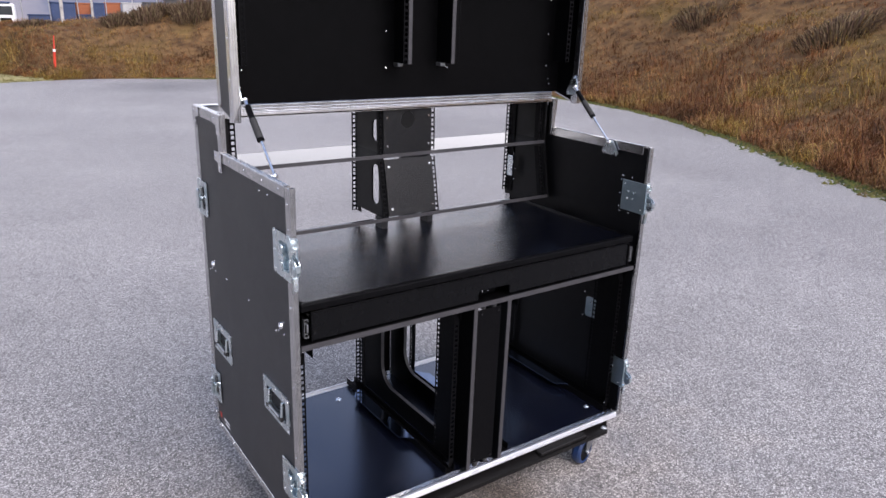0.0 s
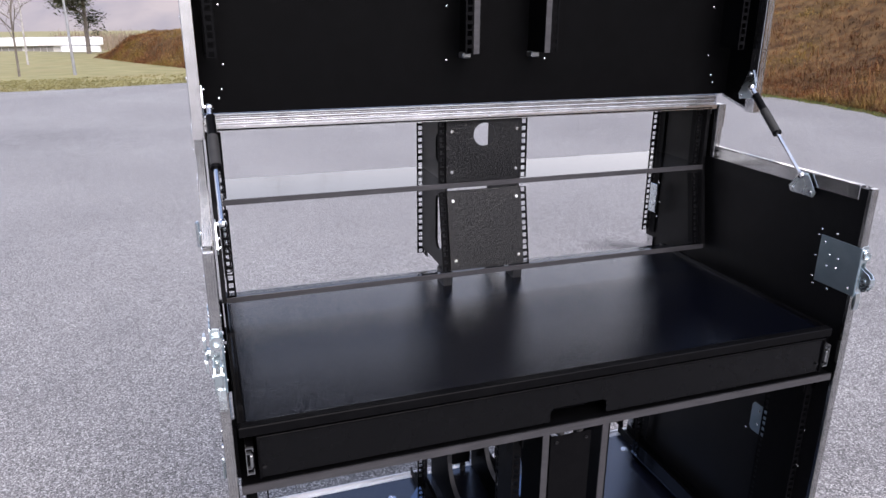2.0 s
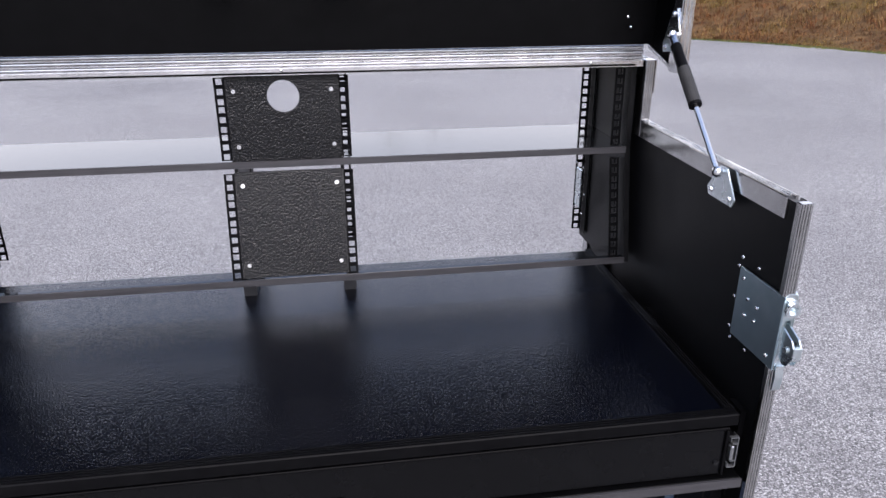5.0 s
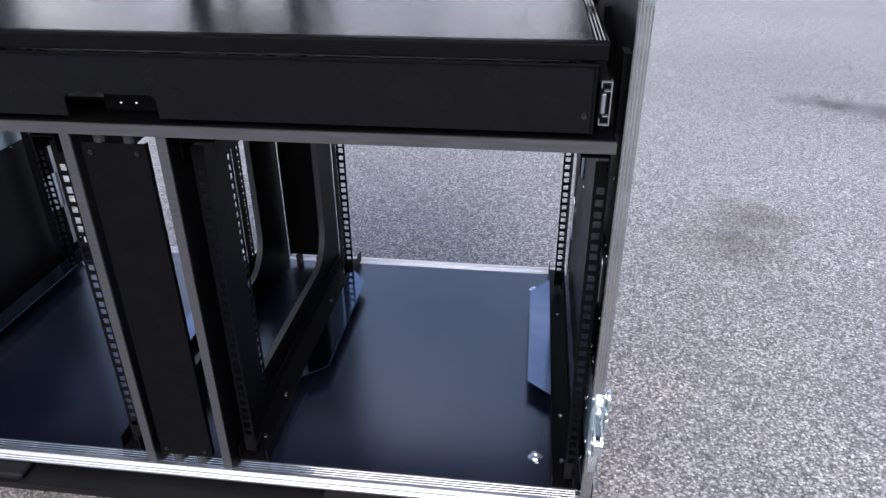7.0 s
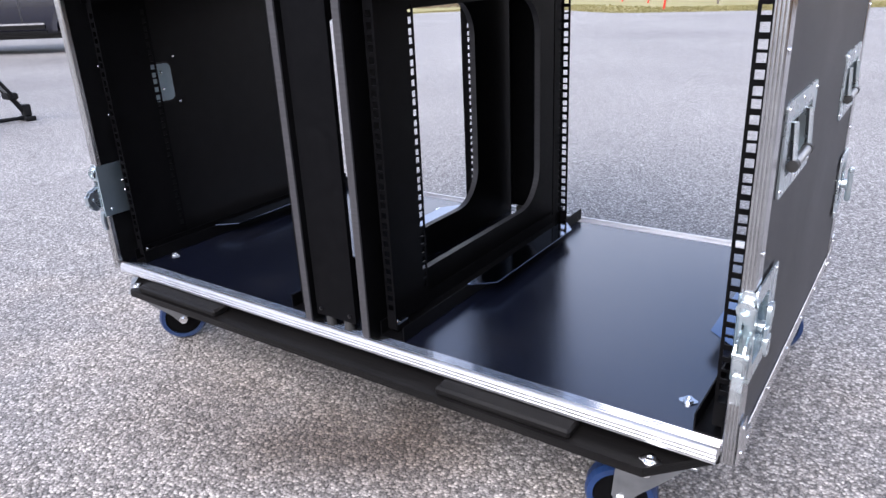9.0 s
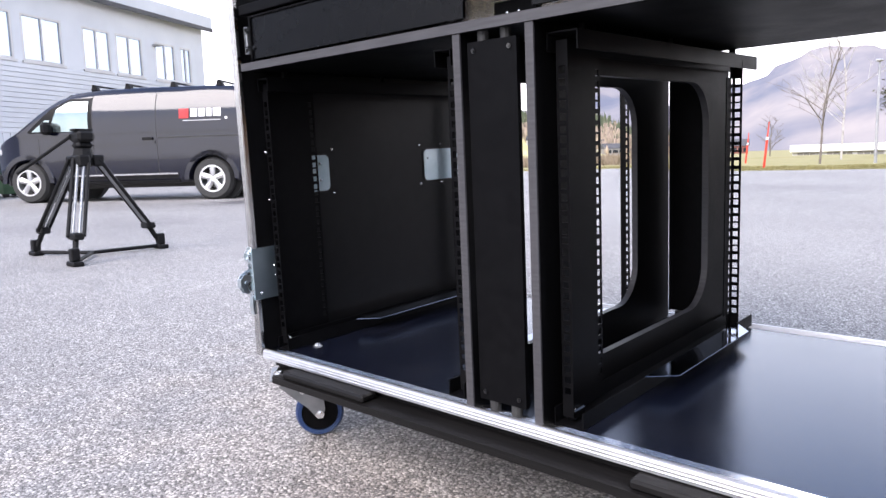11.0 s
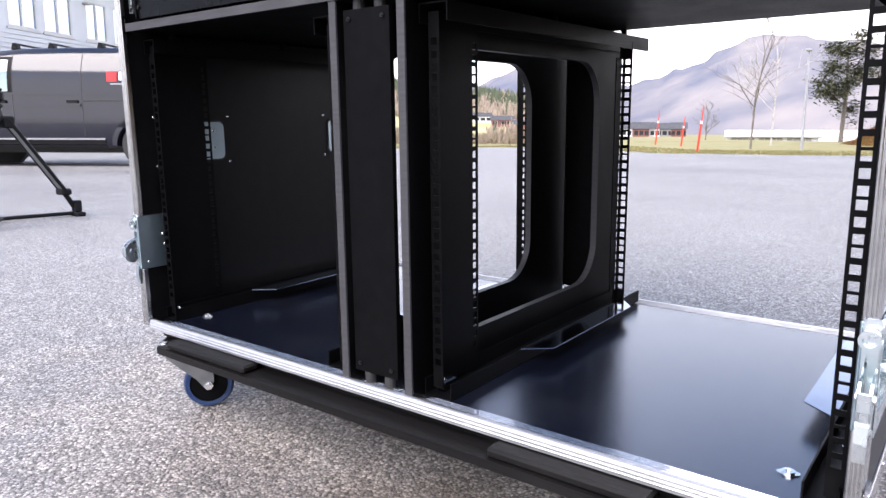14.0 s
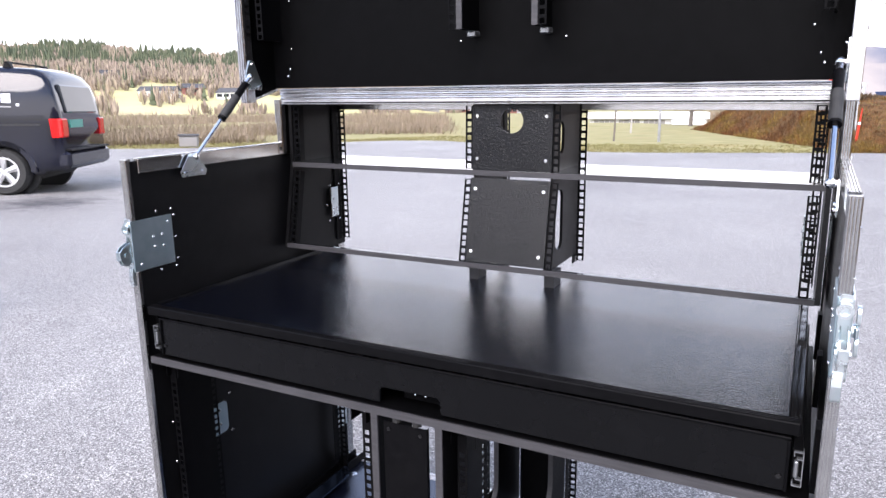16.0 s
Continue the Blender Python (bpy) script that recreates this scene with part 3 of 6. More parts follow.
def fixed(name, me, parent, p, axis):
    """A rivet or screw whose head looks along axis."""
    ob = new(name, me)
    ob.parent = parent
    ob.matrix_basis = Matrix.Translation(p) @ Vector(axis).to_track_quat("Z", "Y").to_matrix().to_4x4()
    return ob


def screw(parent, p, axis=(0, -1, 0), black=False):
    return fixed("screw", BLACK_SCREW if black else SCREW, parent, p, axis)


def rivet(parent, p, axis):
    return fixed("rivet", RIVET, parent, p, axis)


def mir(x, right):
    return 1.210 - x if right else x - 0.003


def sorted_box(bm, x0, x1, *rest, bevel=0.0):
    return box(bm, min(x0, x1), max(x0, x1), *rest, bevel=bevel)


def inner(right):
    return 1.2005 if right else 0.0065


def bead(bm, a, b, r):
    """A thin round rib from a to b."""
    return tube(bm, a, b, r, n=10)


def fit_between(ob):
    """Keep a part that runs from wall to wall inside the walls."""
    xs = [v.co.x for v in ob.data.vertices]
    lo, hi = min(xs), max(xs)
    for v in ob.data.vertices:
        if v.co.x > 1.1 and hi > 1.1:
            v.co.x += min(0.0, inner(True) - hi)
        elif v.co.x < 0.1 and lo < 0.1:
            v.co.x += max(0.0, inner(False) - lo)


HANDLES = ((0.054, 0.186), (0.485, 0.606))
LATCH_Z = ((0.278, 0.378), (0.902, 1.0))


def side(right):
    X = lambda v: mir(v, right)
    sgn = -1 if right else 1
    out = (-sgn, 0, 0)
    outline = [(FRONT + 0.004, Z_LOW + 0.004), (BACK - 0.004, Z_LOW + 0.004), (BACK - 0.004, Z_TOP - 0.004), (STEP + 0.004, Z_TOP - 0.004), (STEP + 0.004, Z_SIDE - 0.004)]
    # cut-outs in the front edge for the latches
    edge = [(FRONT + 0.004, Z_SIDE - 0.004)]
    for z0, z1 in LATCH_Z[::-1]:
        edge += [(FRONT + 0.004, z1), (0.052, z1), (0.052, z0), (FRONT + 0.004, z0)]
    holes = [round_rect(a, b, 0.482, 0.550, 0.008, 3) for a, b in HANDLES]
    holes += [round_rect(0.612, 0.655, z0 + 0.012, z1 - 0.012, 0.008, 3) for z0, z1 in LATCH_Z]
    wall = part("side_panel", plate(outline + edge, holes, 0.009 * sgn, "yz", X(0.0)), M_SIDE, case, "grey-black laminated plywood side panel")
    wall.data.materials.append(M_WALL)
    for f in wall.data.polygons:
        if f.normal.x * sgn > 0.5:
            f.material_index = 1

    def rail(name, y0, y1, z0, z1, ribs):
        """One aluminium edge bar with ribs on its outer face; ribs: direction of that face, or None."""
        bm = bmesh.new()
        if ribs == "front" and y0 < 0.1:
            sorted_box(bm, X(-0.002), X(0.0135), y0, y0 + 0.010, z0, z1, bevel=0.0012)
            sorted_box(bm, X(-0.002), X(-0.0002), y0 + 0.009, y1, z0, z1, bevel=0.0006)
        else:
            sorted_box(bm, X(-0.002), X(0.0135), y0, y1, z0, z1, bevel=0.0012)
        for k in range(4):
            c = 0.0004 + 0.0036 * k
            if ribs == "front":
                bead(bm, (X(c), y0, z0), (X(c), y0, z1), 0.0015)
            elif ribs == "top":
                bead(bm, (X(c), y0, z1), (X(c), y1, z1), 0.0016)
            elif ribs == "back":
                bead(bm, (X(c), y1, z0), (X(c), y1, z1), 0.0016)
        return part(name, bm, M_EDGE, case)

    cuts = [Z_LOW, *[z for pair in LATCH_Z for z in pair], Z_SIDE]
    for a, b in zip(cuts[::2], cuts[1::2]):
        rail("edge_profile", FRONT, FRONT + 0.024, a, b, "front")
    rail("edge_profile", FRONT + 0.028, STEP, Z_SIDE - 0.028, Z_SIDE, "top")
    rail("edge_profile", STEP, STEP + 0.028, Z_SIDE - 0.028, Z_TOP, "front")
    rail("edge_profile", STEP + 0.028, BACK, Z_TOP - 0.028, Z_TOP, "top")
    rail("edge_profile", BACK - 0.028, BACK, Z_LOW, Z_TOP - 0.028, "back")
    bm = bmesh.new()
    sorted_box(bm, X(-0.003), X(0.0), FRONT + 0.024, BACK - 0.028, Z_LOW, Z_LOW + 0.026, bevel=0.0008)
    part("edge_profile", bm, M_ALU, case)
    x_out = X(-0.0025)
    for z in (0.21, 0.42, 0.62, 0.83, 1.02, 1.08):
        rivet(case, (x_out, FRONT + 0.012, z), out)
        rivet(case, (x_out, BACK - 0.012, z), out)
    for y in (0.05, 0.15, 0.27, 0.38, 0.5, 0.62):
        rivet(case, (x_out - 0.001 * sgn, y, Z_LOW + 0.014), out)
        if y < STEP:
            rivet(case, (x_out, y, Z_SIDE - 0.013), out)
    # corner braces
    for y, z, dy, dz in ((BACK, Z_TOP, -1, -1), (STEP, Z_TOP, 1, -1), (BACK, Z_LOW, -1, 1), (FRONT, Z_LOW, 1, 1), (STEP, Z_SIDE, 1, -1)):
        pts = [(y, z), (y + 0.055 * dy, z), (y + 0.055 * dy, z + 0.026 * dz), (y + 0.028 * dy, z + 0.030 * dz), (y + 0.026 * dy, z + 0.055 * dz), (y, z + 0.055 * dz)]
        part("corner_brace", plate(pts, (), -0.0018 * sgn, "yz", X(-0.0032)), M_ALU, case, "riveted aluminium corner brace")
        for a, b in ((0.012, 0.012), (0.045, 0.013), (0.013, 0.045)):
            rivet(case, (X(-0.0052), y + a * dy, z + b * dz), out)
    # recessed handles
    for a, b in HANDLES:
        y0, y1, z0, z1 = a - 0.02, b + 0.02, 0.466, 0.566
        flange = part("handle", plate(round_rect(y0, y1, z0, z1, 0.006, 3), [round_rect(a + 0.003, b - 0.003, 0.485, 0.547, 0.006, 3)], -0.0025 * sgn, "yz", X(-0.0005)), M_ZINC, case, "recessed spring handle in a zinc dish")
        bm = bmesh.new()
        sorted_box(bm, X(0.0103), X(0.0115), a + 0.001, b - 0.001, 0.4845, 0.5475)
        for ya, yb, za, zb in ((a + 0.001, a + 0.003, 0.484, 0.54), (b - 0.003, b - 0.001, 0.484, 0.54), (a + 0.003, b - 0.003, 0.484, 0.486), (a + 0.003, b - 0.003, 0.546, 0.54)):
            sorted_box(bm, X(-0.001), X(0.010), ya, yb, za, zb)
        part("dish", bm, M_ZINC, flange)
        bm = bmesh.new()
        q0, q1 = a - 0.003, b + 0.003
        plate(round_rect(q0, q1, 0.477, 0.551, 0.011, 4), [circle(q1 - 0.024, 0.533, 0.0045, 12), circle(q1 - 0.024, 0.500, 0.0045, 12)], 0.0015 * sgn, "yz", X(0.0117), bm)
        part("back_plate", bm, M_INNER, flange, "flat zinc backing plate")
        # black sheet painted in as the shadow line round the plate's cut-out
        part("shadow_border", plate(round_rect(q0 - 0.003, q1 + 0.003, 0.474, 0.554, 0.012, 4), (), 0.0012 * sgn, "yz", X(0.0093)), M_RUBBER, flange)
        bm = bmesh.new()
        yc, hw = (a + b) / 2, 0.042
        tube(bm, (X(-0.007), yc - hw, 0.494), (X(-0.007), yc + hw, 0.494), 0.0055, n=14)
        part("grip", bm, M_FORK, flange, "grey grip bar", smooth=False)
        for y in (yc - hw, yc + hw):
            part("grip_end", tube(bmesh.new(), (X(-0.007), y - 0.006, 0.494), (X(-0.007), y + 0.006, 0.494), 0.0065, n=14), M_RUBBER, flange)
        for y in (yc - hw - 0.002, yc + hw + 0.002):
            part("arm", tube(bmesh.new(), (X(-0.007), y, 0.494), (X(-0.004), y, 0.54), 0.004, n=8), M_ZINC, flange)
        for y in (y0 + 0.008, yc, y1 - 0.008):
            for z in (z0 + 0.008, z1 - 0.008):
                rivet(flange, (X(-0.003), y, z), out)
        for y in (y0 + 0.004, yc, y1 - 0.004):
            for z in (0.47, 0.562):
                rivet(flange, (X(0.0095), y, z), (sgn, 0, 0))
        for y, z in ((q0 + 0.012, 0.53), (q1 - 0.024, 0.533), (q1 - 0.024, 0.500)):
            rivet(flange, (X(0.013), y, z), (sgn, 0, 0))
    # front latches
    for z0, z1 in LATCH_Z:
        zc = (z0 + z1) / 2
        hole = [round_rect(-0.004, 0.05, z0 + 0.014, z1 - 0.014, 0.008, 3)]
        dish = part("latch", plate(round_rect(FRONT - 0.003, 0.088, z0 - 0.006, z1 + 0.006, 0.008, 3), hole, -0.002 * sgn, "yz", X(-0.0028)), M_ZINC, case, "recessed butterfly latch in zinc-plated steel")
        bm = bmesh.new()
        sorted_box(bm, X(0.0105), X(0.0135), FRONT - 0.004, 0.084, z0 - 0.001, z1 + 0.001, bevel=0.001)
        part("back_plate", bm, M_INNER, dish, "flat zinc plate with small screws")
        a, b = sorted((X(-0.0045), X(0.0105)))
        part("front_plate", plate([(a, z0 + 0.004), ((a + b) / 2, z0 - 0.012), (b, z0 + 0.004), (b, z1), (b - 0.002, z1 + 0.004), (a + 0.002, z1 + 0.004), (a, z1)],
                                  [round_rect(a + 0.003, b - 0.003, z0 + 0.024, z1 - 0.03, 0.003, 3)], 0.003, "xz", FRONT - 0.003), M_ZINC, dish)
        staple = plate(round_rect(a + 0.001, b - 0.001, z1 - 0.024, z1 - 0.002, 0.004, 4), [round_rect(a + 0.0045, b - 0.0045, z1 - 0.019, z1 - 0.008, 0.0025, 3)], -0.004, "xz", FRONT - 0.003)
        part("staple", staple, M_ZINC, dish)
        bm = bmesh.new()
        for ya, yb, za, zb in ((-0.008, -0.005, z0 + 0.013, z1 - 0.013), (0.049, 0.052, z0 + 0.013, z1 - 0.013), (-0.005, 0.049, z0 + 0.012, z0 + 0.015), (-0.005, 0.049, z1 - 0.015, z1 - 0.012)):
            sorted_box(bm, X(-0.003), X(0.0105), ya, yb, za, zb)
        part("dish", bm, M_ZINC, dish)
        bm = bmesh.new()
        cheek = [(FRONT + 0.006, zc + 0.014), (-0.034, zc + 0.002), (-0.040, zc - 0.006), (-0.040, zc - 0.022), (-0.033, zc - 0.034), (-0.026, zc - 0.036), (FRONT + 0.006, zc - 0.022)]
        for at in (-0.0035, 0.0060):
            plate(cheek, (), 0.0022 * sgn, "yz", X(at), bm)
        sorted_box(bm, X(-0.0035), X(0.0080), -0.042, -0.0395, zc - 0.023, zc - 0.005, bevel=0.0008)
        tube(bm, (X(-0.006), -0.028, zc - 0.014), (X(0.0105), -0.028, zc - 0.014), 0.004, n=12)
        part("hook", bm, M_ZINC, dish)
        bm = bmesh.new()
        tongue = [(FRONT - 0.0065, z0 + 0.006), (FRONT - 0.0085, z0 - 0.010), (FRONT - 0.0070, z0 - 0.026), (FRONT - 0.0045, z0 - 0.030), (FRONT - 0.0040, z0 - 0.010), (FRONT - 0.0032, z0 + 0.006)]
        plate(tongue, (), 0.011 * sgn, "yz", X(-0.001), bm)
        part("keeper", bm, M_ZINC, dish, "bright curved keeper")
        part("keeper_ring", ring(bmesh.new(), (X(0.004), FRONT - 0.0085, z1 - 0.014), (0, 1, 0), 0.0095, 0.0060, 0.0035, n=20), M_ZINC, dish)
        bm = bmesh.new()
        tube(bm, (X(-0.012), 0.022, zc), (X(0.009), 0.022, zc), 0.0085, n=14)
        sorted_box(bm, X(-0.014), X(-0.009), 0.008, 0.036, zc - 0.007, zc + 0.007, bevel=0.002)
        for m in (-1, 1):
            lobe = round_rect(0.012, 0.032, zc + 0.006 if m > 0 else zc - 0.032, zc + 0.032 if m > 0 else zc - 0.006, 0.008, 4)
            plate(lobe, (), -0.004 * sgn, "yz", X(-0.011), bm)
        part("wing", bm, M_ZINC, dish)
        for y, z in ((0.034, zc + 0.012), (0.056, zc + 0.014), (0.036, zc - 0.008), (0.058, zc - 0.010), (0.0, z0 + 0.012), (0.072, z1 - 0.012)):
            rivet(dish, (X(0.014), y, z), (sgn, 0, 0))
        for k in range(3):
            rivet(dish, (X(0.0095), 0.093, z0 + 0.005 + 0.045 * k), (sgn, 0, 0))
            rivet(dish, (X(-0.0048), 0.078, z0 + 0.005 + 0.047 * k), out)
        for y in (0.05, 0.088):
            rivet(dish, (X(0.0095), y, z1 + 0.011), (sgn, 0, 0))
            rivet(dish, (X(0.0095), y, z0 - 0.010), (sgn, 0, 0))
    # latches at the rear edge
    for z0, z1 in LATCH_Z:
        zc = (z0 + z1) / 2
        dish = part("latch", plate(round_rect(0.594, BACK + 0.006, z0 - 0.004, z1 + 0.004, 0.008, 3), [round_rect(0.614, 0.653, z0 + 0.014, z1 - 0.014, 0.008, 3)], -0.002 * sgn, "yz", X(-0.0028)), M_ZINC, case, "recessed butterfly latch in zinc-plated steel")
        bm = bmesh.new()
        sorted_box(bm, X(0.0105), X(0.0135), 0.608, 0.658, z0 + 0.008, z1 - 0.008, bevel=0.001)
        part("back_plate", bm, M_ZINC, dish)
        bm = bmesh.new()
        tube(bm, (X(-0.014), 0.634, zc), (X(0.010), 0.634, zc), 0.0085, n=14)
        sorted_box(bm, X(-0.022), X(-0.013), 0.628, 0.640, zc - 0.03, zc + 0.03, bevel=0.003)
        part("wing", bm, M_ZINC, dish)
        for k in range(3):
            rivet(dish, (X(-0.0048), 0.602, z0 + 0.005 + 0.047 * k), out)
    # slide bolts and loose rivets
    for y, z in ((0.071, 0.757), (0.592, 0.755)):
        bm = bmesh.new()
        tube(bm, (X(0.0), y, z), (X(-0.003), y, z), 0.010, 0.009, 14)
        tube(bm, (X(-0.003), y, z), (X(-0.006), y, z), 0.005, 0.004, 8)
        part("bolt", bm, M_CHROME, case)
        for a, b in ((-0.016, 0.014), (0.014, -0.018), (-0.02, -0.016), (0.032, -0.026)):
            rivet(case, (X(-0.0003), y + a, z + b), out)
    for y, z in ((0.294, 0.744), (0.176, 1.074), (0.121, 1.075), (0.47, 0.745)):
        rivet(case, (X(-0.0003), y, z), out)
    # inner rivet rows near the front edge
    for z in (0.205, 0.391, 0.479, 0.523, 0.567, 0.66):
        rivet(case, (X(0.0095), 0.057, z), (sgn, 0, 0))


side(False)
side(True)

# maker's plate on the outside, with unreadable writing
plate_ob = part("maker_plate", plate(round_rect(0.524, 0.645, 0.192, 0.238, 0.003, 2), (), -0.0015, "yz", -0.0004), M_ALU, case, "small framed maker's plate")
part("plate_field", boxes((-0.0028, -0.0019, 0.531, 0.638, 0.197, 0.233)), M_BLACK, plate_ob)
part("red_mark", boxes((-0.0036, -0.0028, 0.616, 0.632, 0.210, 0.228)), M_RED, plate_ob)
for k, w in enumerate((0.05, 0.04)):
    part("writing_bar", boxes((-0.0036, -0.0028, 0.540, 0.540 + w, 0.218 - 0.012 * k, 0.223 - 0.012 * k)), M_WHITE, plate_ob)

# floor, its front and rear profiles, roof strip, header
fit_between(part("floor_panel", boxes((0.0055, 1.2015, SILL + 0.030, BACK - 0.026, FLOOR - 0.012, FLOOR), bevel=0.001), M_FLOOR, case, "smooth black floor board"))
for y0, y1, face in ((SILL, SILL + 0.030, -1), (BACK - 0.026, BACK, 1)):
    # one ribbed section drawn along x
    sec = [(0.0110, 0.1605), (0.030, 0.1605), (0.030, FLOOR + 0.0006)]
    for k in range(3, -1, -1):
        a = 0.0138 + 0.0045 * k
        sec += [(a + 0.0007 * math.cos(q * math.pi / 6), FLOOR + 0.0006 + 0.0008 * math.sin(q * math.pi / 6)) for q in range(7)]
    sec += [(0.0110, FLOOR + 0.0006)]
    lip = [(-0.0010, 0.160), (0.0106, 0.160), (0.0106, FLOOR + 0.0020), (0.0084, FLOOR + 0.0020), (0.0080, FLOOR + 0.0040), (0.0030, FLOOR + 0.0042), (0.0004, FLOOR + 0.0028), (-0.0010, FLOOR + 0.0002)]
    for zc in (0.1695, 0.1645):
        lip += [(-0.0010 - 0.0014 * math.sin(q * math.pi / 6), zc + 0.0014 * math.cos(q * math.pi / 6)) for q in range(7)]
    put = lambda pts: [(y0 + u, v) if face < 0 else (y1 - u * 0.86, v) for u, v in pts]
    prof = part("floor_profile", plate(put(sec), (), 1.176, "yz", 0.0155), M_SILL if face < 0 else M_SATIN, case, "bright ribbed aluminium sill")
    edge = part("sill_lip", plate(put(lip), (), 1.176, "yz", 0.0155), M_SATIN, prof)
    fit_between(prof)
    fit_between(edge)
fit_between(part("roof_panel", boxes((0.0155, 1.1915, STEP + 0.024, BACK - 0.026, Z_TOP - 0.012, Z_TOP - 0.003)), M_BLACK, case))
fit_between(part("rear_header", boxes((0.0155, 1.1915, BACK - 0.026, BACK, Z_TOP - 0.03, Z_TOP), bevel=0.001), M_ALU, case))
HEAD, HZ = STEP + 0.004, 1.2095
sec = [(HEAD, HZ), (HEAD + 0.034, HZ), (HEAD + 0.034, HZ + 0.036), (HEAD + 0.007, HZ + 0.036)]
for k in range(2, -1, -1):
    z = HZ + 0.0142 + 0.0085 * k
    sec += [(HEAD + 0.007 - 0.0040 * math.sin(q * math.pi / 8), z + 0.0036 * math.cos(q * math.pi / 8)) for q in range(9)]
sec += [(HEAD + 0.007, HZ + 0.0095), (HEAD, HZ + 0.0095)]
part("front_header", plate(sec, (), 1.186, "yz", 0.006), M_ALU, case, "ribbed aluminium header along the lid hinge")
part("hinge_strip", boxes((0.02, 1.178, HEAD - 0.0008, HEAD - 0.0001, HZ + 0.0015, HZ + 0.0045)), M_STEEL, case)
for x in (0.09, 0.6, 1.1):
    rivet(case, (x, HEAD - 0.0005, HZ + 0.0075), (0, -1, 0))

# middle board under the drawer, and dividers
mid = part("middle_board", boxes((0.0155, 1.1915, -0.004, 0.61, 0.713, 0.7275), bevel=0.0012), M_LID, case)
fit_between(mid)
part("board_edge", boxes((0.0155, 1.1915, -0.0075, -0.0042, 0.7135, 0.7270)), M_PLY, case, "bare dark plywood edge")
for x in (0.537, 0.659):
    outer = [(-0.002, FLOOR), (0.655, FLOOR), (0.655, 0.713), (-0.002, 0.713)]
    hole = round_rect(0.075, 0.515 if x < 0.6 else 0.560, 0.238, 0.652, 0.075, 9)
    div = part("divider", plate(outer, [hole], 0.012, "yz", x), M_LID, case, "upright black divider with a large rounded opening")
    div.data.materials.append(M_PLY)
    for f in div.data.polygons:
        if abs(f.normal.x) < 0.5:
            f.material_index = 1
    part("divider_edge", boxes((x - 0.0003, x + 0.0123, -0.0055, -0.0023, FLOOR + 0.001, 0.7128)), M_PLY, div, "bare dark plywood edge")
for y, sgn, x0, x1 in ((0.002, -1, 0.5570, 0.6395), (0.648, 1, 0.5570, 0.6490)):
    d = 0.008 if sgn < 0 else -0.008
    yb = y + 0.0022 if sgn < 0 else y - 0.0022
    section = [(x0, y + d), (x0, y), (x1, y), (x1, y + d), (x1 - 0.002, y + d), (x1 - 0.002, yb), (x0 + 0.002, yb), (x0 + 0.002, y + d)]
    cover = part("cover_plate", plate(section, (), 0.508, "xy", 0.192), M_STEEL, case, "narrow black steel cover strip")
    for x in (x0 + 0.011, x1 - 0.011):
        for z in (0.204, 0.688):
            screw(cover, (x, y, z), (0, sgn, 0), black=True)
    for x in (x0 + 0.022, x1 - 0.022):
        for z0, z1 in ((FLOOR, 0.192), (0.700, 0.713)):
            part("rubber_bush", tube(bmesh.new(), (x, y - sgn * 0.008, z0), (x, y - sgn * 0.008, z1), 0.008, n=12), M_RUBBER, cover)

# ---- rack rails ----
UNIT = 0.04445


def strip(bm, units, half=0.0085, hole=0.0048, tall=None, thick=0.002):
    """A strip with three square holes per unit, standing on z = 0, in the plane y = 0."""
    zs = [u * UNIT + o for u in range(units) for o in (0.00635, 0.022225, 0.0381)]
    top = units * UNIT
    box(bm, -half, -hole, 0, thick, 0, top)
    box(bm, hole, half, 0, thick, 0, top)
    last = 0.0
    for z in [*zs, None]:
        end = top if z is None else z - hole
        box(bm, -hole, hole, 0, thick, last, end)
        last = None if z is None else z + hole
    return bm


RAILS = {}


def rack_rail(units, parent, place, web, turn=0.0, lean=0.0, deep=0.017, far=0.0):
    """An L-shaped rail with holes in both legs. web: -1 or 1, the side on which the second leg runs back."""
    if (units, web, deep, far) not in RAILS:
        bm = strip(bmesh.new(), units)
        b2 = strip(bmesh.new(), units)
        for v in b2.verts:
            v.co = Vector((web * (0.0085 - v.co.y), 0.0105 + far + v.co.x, v.co.z))
        me = bpy.data.meshes.new("t")
        b2.to_mesh(me)
        b2.free()
        bm.from_mesh(me)
        box(bm, min(web * 0.0065, web * 0.0085), max(web * 0.0065, web * 0.0085), *((0.002, 0.002 + far) if far else (0.019, 0.019 + deep)), 0, units * UNIT)
        if units == 10:
            a, b = sorted((web * 0.0065, web * 0.0085))
            for za, zb in ((-0.031, 0.0), (units * UNIT, units * UNIT + 0.0305)):
                box(bm, -0.0085, 0.0085, 0, 0.002, za, zb)
                box(bm, a, b, 0.002, 0.019 + far, za, zb)
        RAILS[units, web, deep, far] = mesh_of("rack_rail", bm)
        RAILS[units, web, deep, far].materials.append(M_STEEL)
    ob = new("rack_rail", RAILS[units, web, deep, far])
    ob.parent = parent
    ob.matrix_basis = pose(*place, lean, 0, turn)
    return ob


